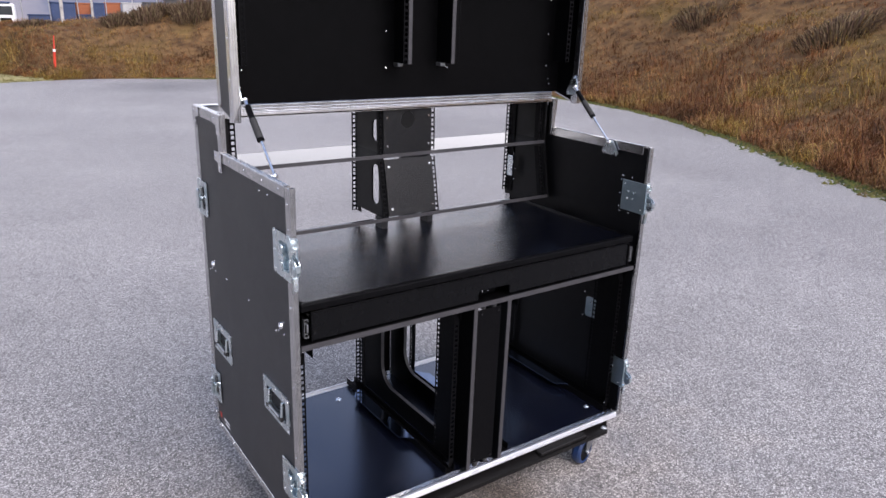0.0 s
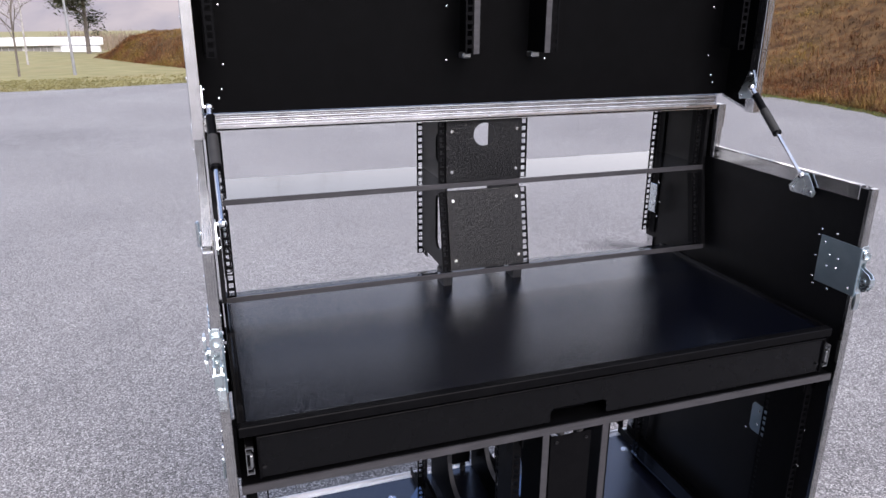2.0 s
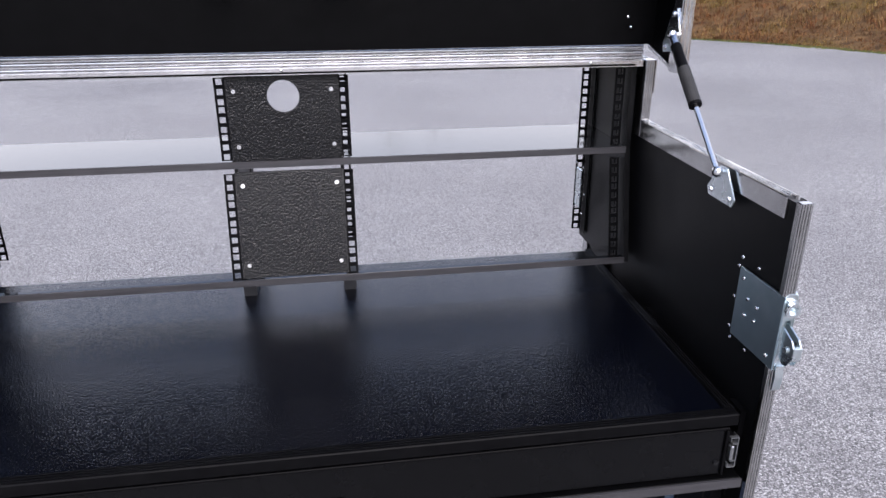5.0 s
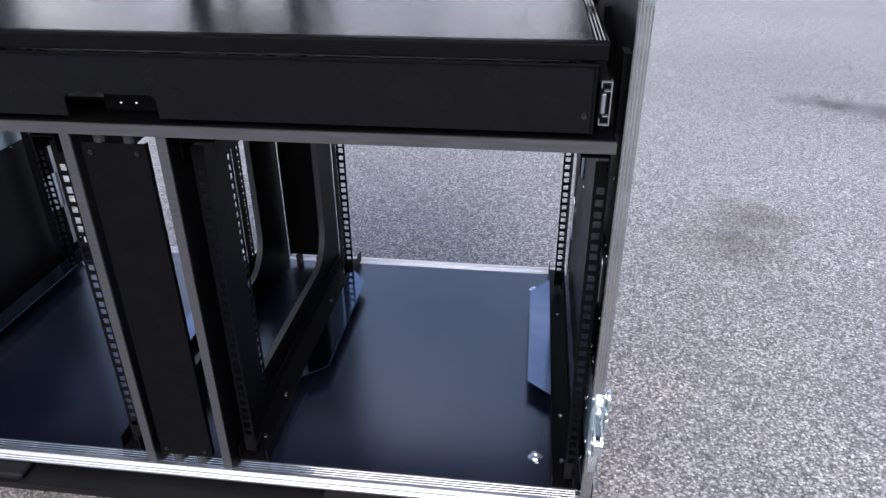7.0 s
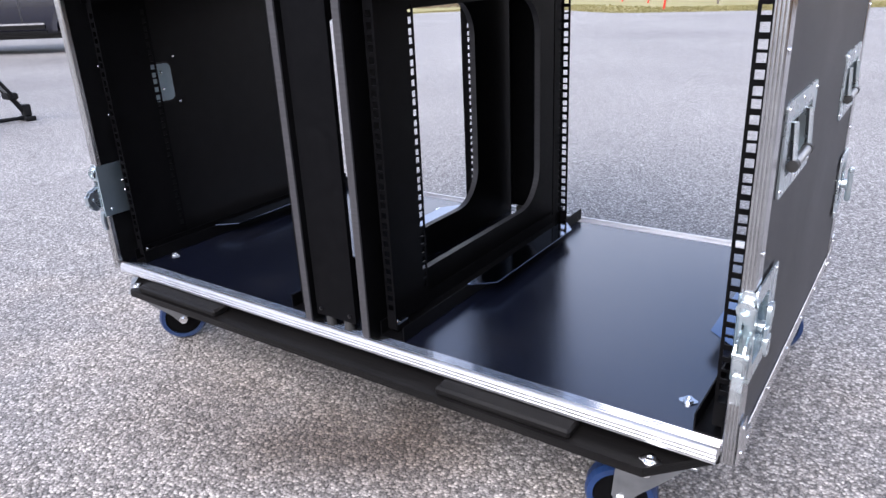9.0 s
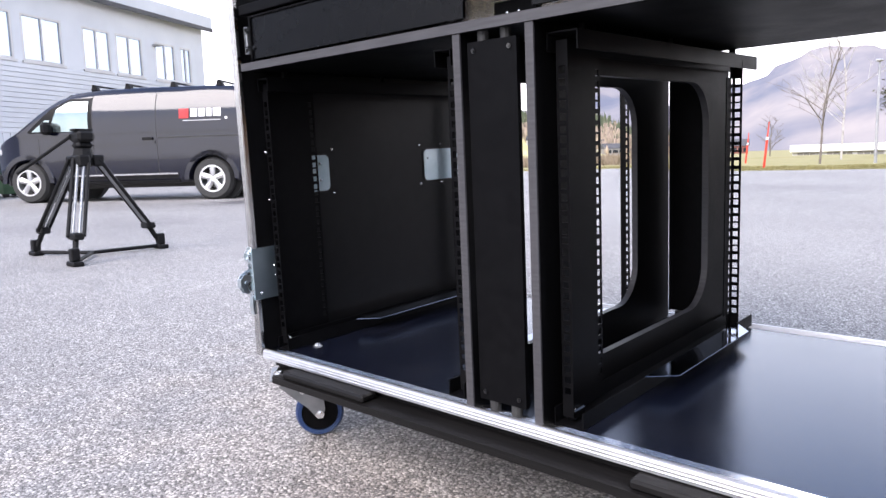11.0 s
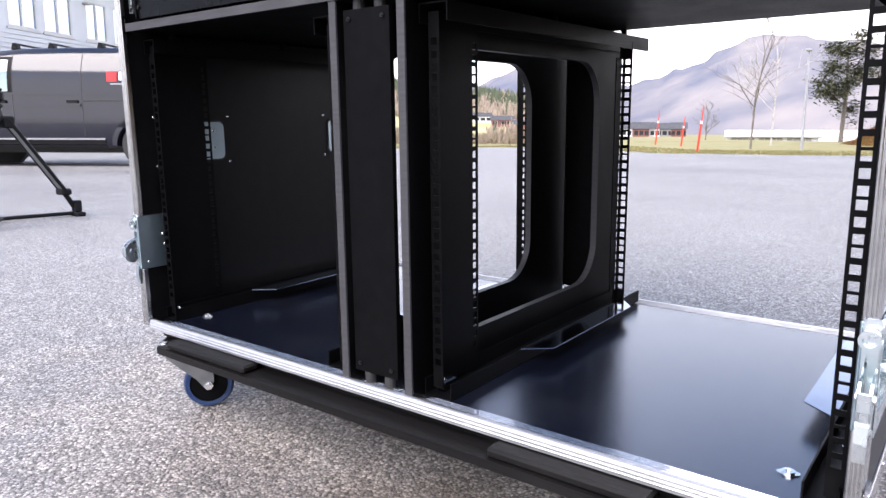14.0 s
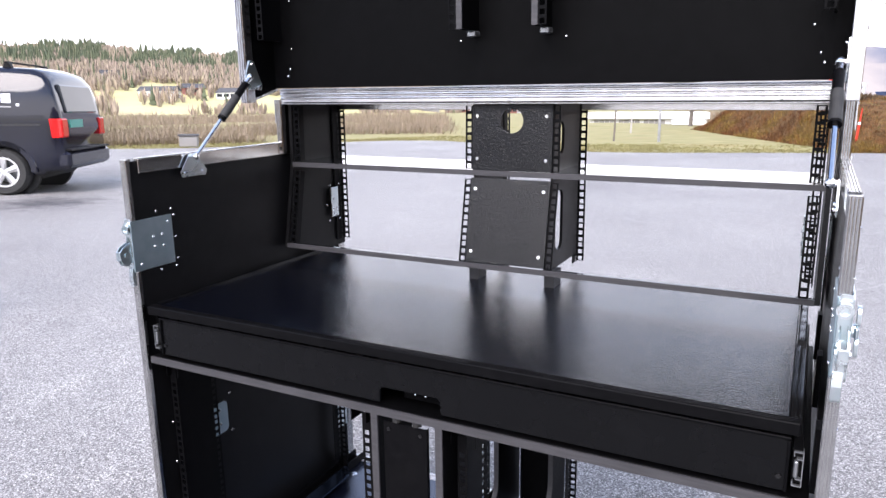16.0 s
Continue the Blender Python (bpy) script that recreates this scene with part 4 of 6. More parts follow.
# lower bays: rails, channels and deflector wings
for x, xr, web, a, b in ((0.030, 0.040, -1, 0.024, 0.056), (0.503, 0.485, 1, 0.478, 0.510), (0.690, 0.712, -1, 0.674, 0.720), (1.183, 1.175, 1, 1.156, 1.190)):
    rack_rail(10, case, (x, 0.030, 0.2150), web, far=0.089 if 0.3 < x < 1 else 0.100)
    rack_rail(10, case, (xr, 0.590, 0.2150), -web, 180)
    for z0, z1, lip in ((FLOOR + 0.0005, FLOOR + 0.0025, 1), (0.698, 0.700, -1)):
        za = z1 + 0.022 if lip > 0 else z0 - 0.022
        zo, zi = (z0, z1) if lip > 0 else (z1, z0)
        section = [(a, zo), (b, zo), (b, za), (b - 0.002, za), (b - 0.002, zi), (a + 0.002, zi), (a + 0.002, za), (a, za)]
        chan = part("rail_channel", plate(section, (), 0.645, "xz", 0.020), M_STEEL, case, "black steel channel that carries the rack rails")
        fit_between(chan)
        if lip > 0:
            for y in (0.073, 0.175, 0.48, 0.60):
                screw(chan, ((a + b) / 2, y, z1), (0, 0, 1))
            foot = part("rail_foot", boxes((min(x - 0.007, x + 0.007), max(x - 0.007, x + 0.007), 0.036, 0.064, z1, z1 + 0.016), bevel=0.002), M_GLOSS, chan)
            screw(chan, (x, 0.042, z1 + 0.016), (0, 0, 1))
        else:
            for y in (0.07, 0.33, 0.6):
                part("spacer", tube(bmesh.new(), ((a + b) / 2, y, z1), ((a + b) / 2, y, 0.713), 0.006, n=10), M_STEEL, chan)
    xi = a if web > 0 else b
    wing = [(xi, 0.200), (xi - web * 0.040, 0.233), (xi - web * 0.040, 0.530), (xi, 0.580)]
    part("wing_plate", plate(wing, (), 0.0015, "xy", FLOOR + 0.025), M_WING, case, "polished dark steel trapezoid deflector")


def star_nut(bm, x, y, z, r=0.011):
    """A flat star-shaped washer with a raised round collar."""
    star = []
    for k in range(16):
        q = r * (1.08 if k % 4 in (0, 1) else 0.84)
        star.append((x + q * math.cos(2 * math.pi * k / 16), y + q * math.sin(2 * math.pi * k / 16)))
    plate(star, (), 0.0014, "xy", z, bm)
    c = ring(bm, (x, y, z + 0.0022), (0, 0, 1), r * 0.62, r * 0.36, 0.0028, n=16)
    tube(bm, (x, y, z + 0.0012), (x, y, z + 0.002), r * 0.36, n=10)
    return bm


for x, y in ((0.071, 0.078), (1.133, 0.079), (1.125, 0.578), (0.075, 0.578), (0.40, 0.578)):
    part("floor_nut", star_nut(bmesh.new(), x, y, FLOOR), M_CHROME, case)

# ---- drawer and worktop ----
DRAW = -0.001
drawer = part("drawer", plate([(0.044, 0.7335), (0.552, 0.7335), (0.552, 0.755), (0.558, 0.761), (0.660, 0.761), (0.666, 0.755), (0.666, 0.7335), (1.165, 0.7335), (1.165, 0.8095), (0.044, 0.8095)], (), 0.006, "xz", DRAW + 0.002), M_DRAWER, case, "shallow black drawer front with a finger notch")
part("drawer_frame", boxes((0.044, 1.165, DRAW - 0.002, DRAW + 0.002, 0.806, 0.8095), (0.044, 0.0475, DRAW - 0.002, DRAW + 0.002, 0.7335, 0.806), (1.1615, 1.165, DRAW - 0.002, DRAW + 0.002, 0.7335, 0.804), bevel=0.0008), M_STEEL, drawer)
part("drawer_tray", boxes((0.046, 1.154, DRAW + 0.062, 0.55, 0.734, 0.738), (0.046, 0.05, DRAW + 0.009, 0.55, 0.738, 0.79), (1.15, 1.154, DRAW + 0.009, 0.55, 0.738, 0.79), (0.05, 1.15, 0.545, 0.55, 0.738, 0.79)), M_BLACK, drawer)
bm = boxes((0.575, 0.645, DRAW + 0.043, DRAW + 0.057, 0.729, 0.754))
part("lock_block", bm, M_STEEL, drawer)
for x in (0.597, 0.617):
    rivet(drawer, (x, DRAW + 0.0425, 0.738), (0, -1, 0))
for right in (False, True):
    X = lambda v: mir(v, right)
    bm = bmesh.new()
    sorted_box(bm, X(0.030), X(0.042), DRAW + 0.006, 0.55, 0.746, 0.79, bevel=0.001)
    fit_between(part("slide_rail", bm, M_STEEL, drawer))
    bm = bmesh.new()
    sorted_box(bm, X(0.029), X(0.0302), DRAW - 0.001, DRAW + 0.012, 0.744, 0.792)
    for za, zb in ((0.744, 0.7455), (0.7905, 0.792)):
        sorted_box(bm, X(0.0302), X(0.0405), DRAW - 0.001, DRAW + 0.004, za, zb)
    for za, zb in ((0.7455, 0.751), (0.785, 0.7905)):
        sorted_box(bm, X(0.0393), X(0.0405), DRAW - 0.001, DRAW + 0.004, za, zb)
    for za, zb in ((0.7535, 0.755), (0.781, 0.7825)):
        sorted_box(bm, X(0.0302), X(0.037), DRAW - 0.001, DRAW + 0.006, za, zb)
    sorted_box(bm, X(0.0345), X(0.0395), DRAW - 0.003, DRAW + 0.006, 0.757, 0.779, bevel=0.0012)
    part("slide_end", bm, M_FORK, drawer, "grey steel drawer slide end")
    screw(drawer, (X(0.056), DRAW + 0.002, 0.753), black=True)
top_ob = part("worktop", boxes((0.0305, 1.1605, DRAW + 0.012, 0.565, 0.8165, 0.829), bevel=0.0015), M_TOP, case, "black worktop with a leather-like grain")
bm = boxes((0.018, 1.174, DRAW - 0.004, DRAW + 0.012, 0.8135, 0.831), bevel=0.0015)
for k in range(3):
    box(bm, 0.022, 1.172, DRAW - 0.001 + 0.0045 * k, DRAW + 0.0015 + 0.0045 * k, 0.8305, 0.832)
part("worktop_trim", bm, M_STEEL, top_ob, "ribbed black metal trim")
for x0, x1 in ((0.018, 0.0300), (1.1610, 1.1745)):
    bm = boxes((x0, x1, DRAW + 0.0125, 0.565, 0.8215, 0.8305))
    for k in range(3):
        box(bm, x0 + 0.0008 + 0.0040 * k, x0 + 0.0028 + 0.0040 * k, DRAW + 0.0125, 0.565, 0.83, 0.8322)
    part("worktop_trim", bm, M_GLOSS, top_ob, "ribbed black metal trim")
for y0 in (0.02, 0.3, 0.53):
    for right in (False, True):
        q = inner(right)
        part("worktop_support", boxes((q - 0.009, q - 0.001, y0, y0 + 0.03, 0.7275, 0.8165) if right else (q + 0.001, q + 0.009, y0, y0 + 0.03, 0.7275, 0.8165)), M_STEEL, top_ob)

# ---- upper console: kinked end plates, two boards, centre box ----
KINK = 1.066


def front_y(z):
    return 0.419 + 0.040 * (z - 0.865) / (KINK - 0.865) if z < KINK else 0.459 + 0.004 * (z - KINK) / 0.14


LEG = [(0.419, 0.865), (0.455, 0.865), (0.555, 0.8292), (0.66, 0.8292), (0.66, 1.209), (0.463, 1.209), (0.459, KINK)]
console = part("console", plate(LEG, (), 0.009, "yz", 0.0155), M_WALL, case, "angled rack console of black boards above the worktop")
end = part("end_plate", plate(LEG, (), 0.009, "yz", 1.1815), M_WALL, console)
fit_between(console)
fit_between(end)
for z0, z1 in ((0.8640, 0.8750), (1.0590, 1.0700)):
    y = front_y((z0 + z1) / 2)
    fit_between(part("console_board", boxes((0.0245, 1.1815, y, 0.645 if z0 > 1 else 0.431, z0, z1), bevel=0.0006), M_SHELF, console, "glossy black shelf board"))
    fit_between(part("board_edge", boxes((0.0245, 1.1815, y - 0.0032, y - 0.0004, z0, z1)), M_PLY, console))
for x in (0.5085, 0.6825):
    slots = [round_rect(0.488, 0.534, 1.104, 1.172, 0.020, 6), round_rect(0.488, 0.534, 0.900, 1.030, 0.020, 6)]
    foot = [(0.430, 0.8765), (0.4455, 0.8765), (0.4455, 0.8640), (0.640, 0.8640), (0.640, 1.209), (0.474, 1.209), (0.470, KINK)]
    part("centre_plate", plate(foot, slots, 0.006, "yz", x), M_WALL, console, "black plate with oval slots")
    part("console_leg", boxes((x - 0.006, x + 0.016, 0.455, 0.500, 0.8292, 0.8638)), M_SIDE, console)
lean = -math.degrees(math.atan2(0.040, KINK - 0.865))
for x, web in ((0.036, -1), (0.500, 1), (0.694, -1), (1.163, 1)):
    rack_rail(4, console, (x, front_y(0.8755) + 0.004, 0.8755), web, 0, lean)
    rack_rail(3, console, (x, 0.4625, 1.0715), web, 0, -1.6)
    rack_rail(8, console, ({0.500: 0.508, 0.694: 0.694}.get(x, 1.170 if x > 1 else 0.036), 0.655, 0.8445), -web, 180)
for z0, tall, lo, hi, ln, hole in ((0.8775, 0.1795, 0.900, 1.034, lean, None), (1.0703, 0.1367, 1.0945, 1.1835, -1.6, 1.174)):
    w = 0.089
    holes = [circle(0.0, hole - z0, 0.0255)] if hole else []
    pan = plate(round_rect(-w, w, 0, tall, 0.002, 2), holes, 0.003, "xz", 0.0)
    pn = part("blank_panel", pan, M_PANEL, console, "black blanking panel with a leather-like grain" + (" and a round cable hole" if hole else ""))
    y0 = front_y(z0) - 0.001 if ln == lean else 0.4590
    pn.matrix_basis = pose(0.598, y0, z0, ln, 0, 0)
    for x in (-0.0765, 0.0765):
        for z in (lo, hi):
            fixed("screw", SCREW, pn, (x, 0.0, z - z0), (0, -1, 0))
for right in (False, True):
    X = lambda v: mir(v, right)
    bm = bmesh.new()
    X = lambda v: mir(v, right) + (-0.0275 if right else 0.0095)
    sorted_box(bm, X(0.0275), X(0.031), 0.590, 0.620, 0.912, 0.990, bevel=0.001)
    lp = part("latch_plate", bm, M_ZINC, console, "small zinc backing plate")
    for y, z in ((0.598, 0.935), (0.612, 0.935), (0.598, 0.960)):
        rivet(lp, (X(0.0315), y, z), (-1 if right else 1, 0, 0))
    for y, z in ((0.583, 0.903), (0.628, 0.903), (0.588, 0.996), (0.628, 0.996), (0.575, 0.945)):
        rivet(lp, (X(0.0276), y, z), (-1 if right else 1, 0, 0))

# ---- lid, standing open ----
LID_F, LID_B, LID_Z0, LID_Z1 = 0.326, 0.443, 1.2465, 1.69
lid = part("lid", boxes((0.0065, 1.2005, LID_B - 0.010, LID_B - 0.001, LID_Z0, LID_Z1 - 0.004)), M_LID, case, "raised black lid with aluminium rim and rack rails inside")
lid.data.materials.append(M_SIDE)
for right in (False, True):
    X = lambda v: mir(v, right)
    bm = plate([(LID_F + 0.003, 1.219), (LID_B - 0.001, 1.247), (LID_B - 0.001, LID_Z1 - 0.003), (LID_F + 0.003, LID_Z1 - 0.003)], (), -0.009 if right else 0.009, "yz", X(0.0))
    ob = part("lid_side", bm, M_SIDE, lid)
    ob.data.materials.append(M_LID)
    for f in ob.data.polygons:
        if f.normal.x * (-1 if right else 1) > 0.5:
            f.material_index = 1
    bm = bmesh.new()
    sorted_box(bm, X(-0.002), X(0.018), LID_F, LID_F + 0.026, 1.215, LID_Z1, bevel=0.001)
    for k in range(3):
        sorted_box(bm, X(0.0005 + 0.0065 * k), X(0.004 + 0.0065 * k), LID_F - 0.003, LID_F + 0.001, 1.216, LID_Z1)
    part("lid_rim", bm, M_ALU, lid)
    bm = bmesh.new()
    sorted_box(bm, X(-0.002), X(0.0005), LID_B - 0.024, LID_B, 1.247, LID_Z1, bevel=0.0006)
    sorted_box(bm, X(-0.002), X(0.018), LID_F + 0.026, LID_B - 0.012, 1.213, 1.2185)
    for v in bm.verts:
        if v.co.z < 1.222:
            v.co.z += (v.co.y - LID_F) * 0.27
    part("lid_rim", bm, M_ALU, lid)
    for z in (1.235, 1.32, 1.42, 1.52, 1.62):
        rivet(lid, (X(-0.0025), LID_F + 0.012, z), (1 if right else -1, 0, 0))
bm = boxes((-0.005, 1.212, LID_F, LID_B, LID_Z1 + 0.0005, LID_Z1 + 0.009), (0.016, 1.191, LID_F, LID_F + 0.026, LID_Z1 - 0.028, LID_Z1 - 0.003))
part("lid_rim", bm, M_ALU, lid)
for x, web in ((0.040, -1), (0.518, 1), (0.700, -1), (1.160, 1)):
    rack_rail(7, lid, (x, 0.352, 1.352), web)
    if 0.3 < x < 0.9:
        a, b = sorted((x + web * 0.0087, x + web * 0.0205))
        board = part("rail_board", boxes((a, b, 0.3555, LID_B - 0.0105, 1.352, 1.663)), M_LID, lid, "black plywood board carrying the rail")
        part("board_edge", boxes((a, b, 0.352, 0.3553, 1.352, 1.663)), M_PLY, board)
        part("rail_stop", boxes((a - 0.003, b + 0.003, 0.405, 0.432, 1.340, 1.3518), bevel=0.002), M_FORK, board)
    else:
        part("rail_block", boxes((min(x + web * 0.0065, x + web * 0.0105), max(x + web * 0.0065, x + web * 0.0105), 0.388, LID_B - 0.0105, 1.352, 1.663)), M_STEEL, lid)
    for z in (1.365, 1.47, 1.58):
        rivet(lid, (x - web * 0.02, LID_B - 0.0105, z - 0.03), (0, -1, 0))
for right in (False, True):
    X = lambda v: mir(v, right)
    s = -1 if right else 1
    for y, z in ((0.362, 1.254), (0.375, 1.270)):
        rivet(lid, (X(0.05 + 0.5 * (y - 0.362)), LID_B - 0.0105, z + 0.02), (0, -1, 0))
    br = part("spring_bracket", plate([(0.32, 1.272), (0.336, 1.246), (0.37, 1.242), (0.374, 1.254), (0.35, 1.306), (0.338, 1.308)], (), 0.002 * s, "yz", X(0.0185)), M_ZINC, lid, "zinc plate holding the gas spring")
    for y, z in ((0.363, 1.25), (0.344, 1.3)):
        screw(br, (X(0.0205), y, z), (s, 0, 0))
    bm = bmesh.new()
    plate([(0.117, 1.071), (0.178, 1.071), (0.184, 1.081), (0.157, 1.117), (0.139, 1.117), (0.112, 1.081)], (), 0.002 * s, "yz", X(0.0185), bm)
    low = part("spring_bracket", bm, M_ZINC, case, "zinc plate holding the gas spring")
    for y in (0.124, 0.172):
        screw(low, (X(0.0205), y, 1.080), (s, 0, 0))
    a, b = Vector((X(0.030), 0.325, 1.272)), Vector((X(0.030), 0.147, 1.112))
    m = a.lerp(b, 0.53)
    spring = part("gas_spring", tube(bmesh.new(), a.lerp(b, 0.27), m, 0.0092, n=18), M_RUBBER, case, "black gas spring with a bright rod", smooth=False)
    part("rod", tube(bmesh.new(), m, b, 0.0038, n=12), M_CHROME, spring)
    part("end_cap", tube(bmesh.new(), m, m.lerp(b, 0.04), 0.0098, 0.0092, n=18), M_STEEL, spring)
    for c in (a, b):
        bm = bmesh.new()
        bmesh.ops.create_uvsphere(bm, u_segments=12, v_segments=8, radius=0.0075, matrix=Matrix.Translation(c))
        tube(bm, c, (X(0.0205), c.y, c.z), 0.004, n=8)
        part("ball_end", bm, M_CHROME, spring)
    part("neck", tube(bmesh.new(), a, a.lerp(b, 0.09), 0.0055, n=10), M_CHROME, spring)
    part("label_band", tube(bmesh.new(), a.lerp(b, 0.09), a.lerp(b, 0.27), 0.0080, n=16), M_STEEL, spring, "slim black upper tube")

# ---- base board and castors ----
out = [(0.085, -0.042), (1.118, -0.042), (1.188, 0.030), (1.188, 0.61), (1.118, 0.672), (0.085, 0.672), (0.018, 0.61), (0.018, 0.030)]
base = part("base_board", plate(out, (), 0.0125, "xy", 0.132), M_BASE, case, "black-stained plywood castor board with cut corners")
spacer_board = part("spacer_board", boxes((0.03, 1.177, 0.006, 0.655, 0.1446, 0.1618)), M_BASE, case)
fit_between(spacer_board)
for x0, x1 in ((0.11, 0.335), (0.815, 1.022)):
    part("edge_pad", boxes((x0, x1, -0.038, -0.004, 0.1446, 0.158), bevel=0.0035), M_BASE, base)
for x, y in ((0.079, -0.022), (1.120, -0.022), (1.115, 0.65), (0.085, 0.65)):
    part("bolt", star_nut(bmesh.new(), x, y, 0.1445, 0.012), M_CHROME, base)


def caster(x, y, yaw):
    c = part("caster", boxes((-0.048, 0.048, -0.042, 0.042, 0.1285, 0.1319), bevel=0.0008), M_FORK, case, "swivel castor with a grey steel fork and blue tyre")
    c.matrix_basis = pose(x, y, 0, 0, 0, yaw)
    bm = bmesh.new()
    tube(bm, (0, 0, 0.112), (0, 0, 0.1285), 0.034, 0.036, 24)
    part("swivel_head", bm, M_FORK, c)
    for s in (-1, 1):
        side_plate = [(-0.034, 0.112), (0.036, 0.112), (0.050, 0.096), (0.053, 0.056), (0.046, 0.043), (0.034, 0.043), (0.020, 0.062), (-0.012, 0.090)]
        fork = part("fork", plate(side_plate, (), 0.003 * s, "xz", 0.020 * s), M_FORK, c)
        part("rivet_mark", tube(bmesh.new(), (0.012, 0.0225 * s, 0.098), (0.012, 0.0245 * s, 0.098), 0.006, n=12), M_CHROME, fork)
    bm = bmesh.new()
    tube(bm, (0.042, -0.026, 0.0475), (0.042, 0.026, 0.0475), 0.009, n=6)
    tube(bm, (0.042, -0.030, 0.0475), (0.042, 0.030, 0.0475), 0.005, n=10)
    part("axle", bm, M_CHROME, c)
    w = part("wheel", ring(bmesh.new(), (0.042, 0, 0.0475), (0, 1, 0), 0.040, 0.008, 0.026), M_STEEL, c, "dark wheel core", smooth=False)
    part("tyre", ring(bmesh.new(), (0.042, 0, 0.0475), (0, 1, 0), 0.0475, 0.036, 0.033, bulge=0.004), M_BLUE, w, "blue rubber tyre")


caster(0.064, 0.026, 52)
caster(1.112, 0.034, 196)
caster(1.112, 0.585, 30)
caster(0.094, 0.585, 20)


# ---- the yard's surroundings ----
def polar(az, d, z=0.0):
    """A place seen from the case: az degrees to the left of +y, d metres off."""
    return Vector((0.8 - d * math.sin(radians(az)), -0.8 + d * math.cos(radians(az)), z))


M_VAN = material("dark_blue_van_paint", (0.004, 0.0048, 0.012), (0.006, 0.0075, 0.017), 0.10, spec=0.55, scale=3, rvar=0.03, wear=0.3, wcol=(0.009, 0.009, 0.012), wscale=2)
M_GLASS = material("dark_window_glass", (0.02, 0.024, 0.028), (0.03, 0.034, 0.038), 0.03, spec=0.2, scale=3, rvar=0.01)
# greenish metallic base imitates the pale reflection in the cab windows
M_SIDEGLASS = material("greenish_cab_glass", (0.22, 0.28, 0.28), (0.28, 0.34, 0.34), 0.04, 0.8, scale=3, rvar=0.01)
M_PLASTIC = material("grey_black_plastic", (0.006, 0.006, 0.0065), (0.011, 0.011, 0.0115), 0.5, spec=0.12, scale=20)
M_LIGHTRED = material("tail_light_red", (0.5, 0.012, 0.012), (0.6, 0.02, 0.02), 0.15, scale=20)
M_RIM = material("silver_wheel", (0.5, 0.5, 0.51), (0.6, 0.6, 0.6), 0.35, 0.8, scale=8)
M_CLAD = material("light_grey_cladding", (0.52, 0.54, 0.57), (0.60, 0.62, 0.65), 0.5, scale=0.6, wear=0.4, wcol=(0.48, 0.50, 0.53), wscale=0.4)
M_ROOF = material("dark_roof", (0.05, 0.05, 0.055), (0.08, 0.08, 0.085), 0.7, scale=1)
# blue metallic base stands in for sky mirrored in the panes
M_WGLASS = material("sky_window_glass", (0.30, 0.36, 0.45), (0.36, 0.42, 0.51), 0.05, 0.85, scale=0.5, rvar=0.02)
M_BIN = material("dark_green_bin", (0.016, 0.055, 0.020), (0.024, 0.075, 0.03), 0.5, scale=6)
M_CBLUE = material("blue_container", (0.018, 0.036, 0.095), (0.026, 0.05, 0.125), 0.6, scale=2)
M_CORANGE = material("rusty_orange_container", (0.28, 0.08, 0.03), (0.35, 0.11, 0.04), 0.7, scale=2)
M_CGREY = material("grey_container", (0.3, 0.3, 0.31), (0.42, 0.42, 0.42), 0.7, scale=2)
M_BARK = material("grey_brown_bark", (0.10, 0.085, 0.072), (0.19, 0.165, 0.14), 0.9, scale=9, bump=0.5, bscale=30)
M_BIRCH = material("birch_bark", (0.30, 0.285, 0.265), (0.45, 0.43, 0.41), 0.8, scale=3, stretch=(1, 1, 5), wear=0.9, wcol=(0.05, 0.045, 0.04), wscale=2)
M_NEEDLE = material("pine_needles", (0.02, 0.035, 0.012), None, 0.8, island=((0.03, 0.042, 0.016), (0.055, 0.068, 0.028), (0.085, 0.09, 0.04), (0.07, 0.06, 0.03)))
# far woods: distance haze is painted in by lightening their base colours
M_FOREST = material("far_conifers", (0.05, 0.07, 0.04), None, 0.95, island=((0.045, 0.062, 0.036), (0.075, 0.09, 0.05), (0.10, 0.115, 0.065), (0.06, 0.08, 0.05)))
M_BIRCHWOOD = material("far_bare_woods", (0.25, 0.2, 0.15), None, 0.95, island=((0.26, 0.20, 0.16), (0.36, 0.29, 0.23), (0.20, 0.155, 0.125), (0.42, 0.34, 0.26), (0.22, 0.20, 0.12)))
M_SCRUB = material("bare_brushwood", (0.1, 0.08, 0.06), None, 0.95, island=((0.13, 0.10, 0.075), (0.22, 0.17, 0.125), (0.30, 0.235, 0.17), (0.17, 0.14, 0.08), (0.26, 0.20, 0.155)))
M_FIELD = material("pale_field", (0.36, 0.35, 0.13), (0.52, 0.46, 0.25), 0.9, scale=0.02, detail=6, wear=0.9, wcol=(0.36, 0.28, 0.19), wscale=0.012)
M_HOUSEW = material("white_house_wall", (0.52, 0.51, 0.5), (0.6, 0.59, 0.58), 0.7, scale=1)
M_HOUSER = material("red_house_wall", (0.15, 0.055, 0.045), (0.20, 0.075, 0.06), 0.75, scale=1)
M_HOUSEG = material("grey_house_wall", (0.2, 0.19, 0.18), (0.27, 0.26, 0.25), 0.75, scale=1)
M_STEELG = material("galvanised_post", (0.3, 0.31, 0.32), (0.4, 0.4, 0.41), 0.5, 0.7, scale=5)


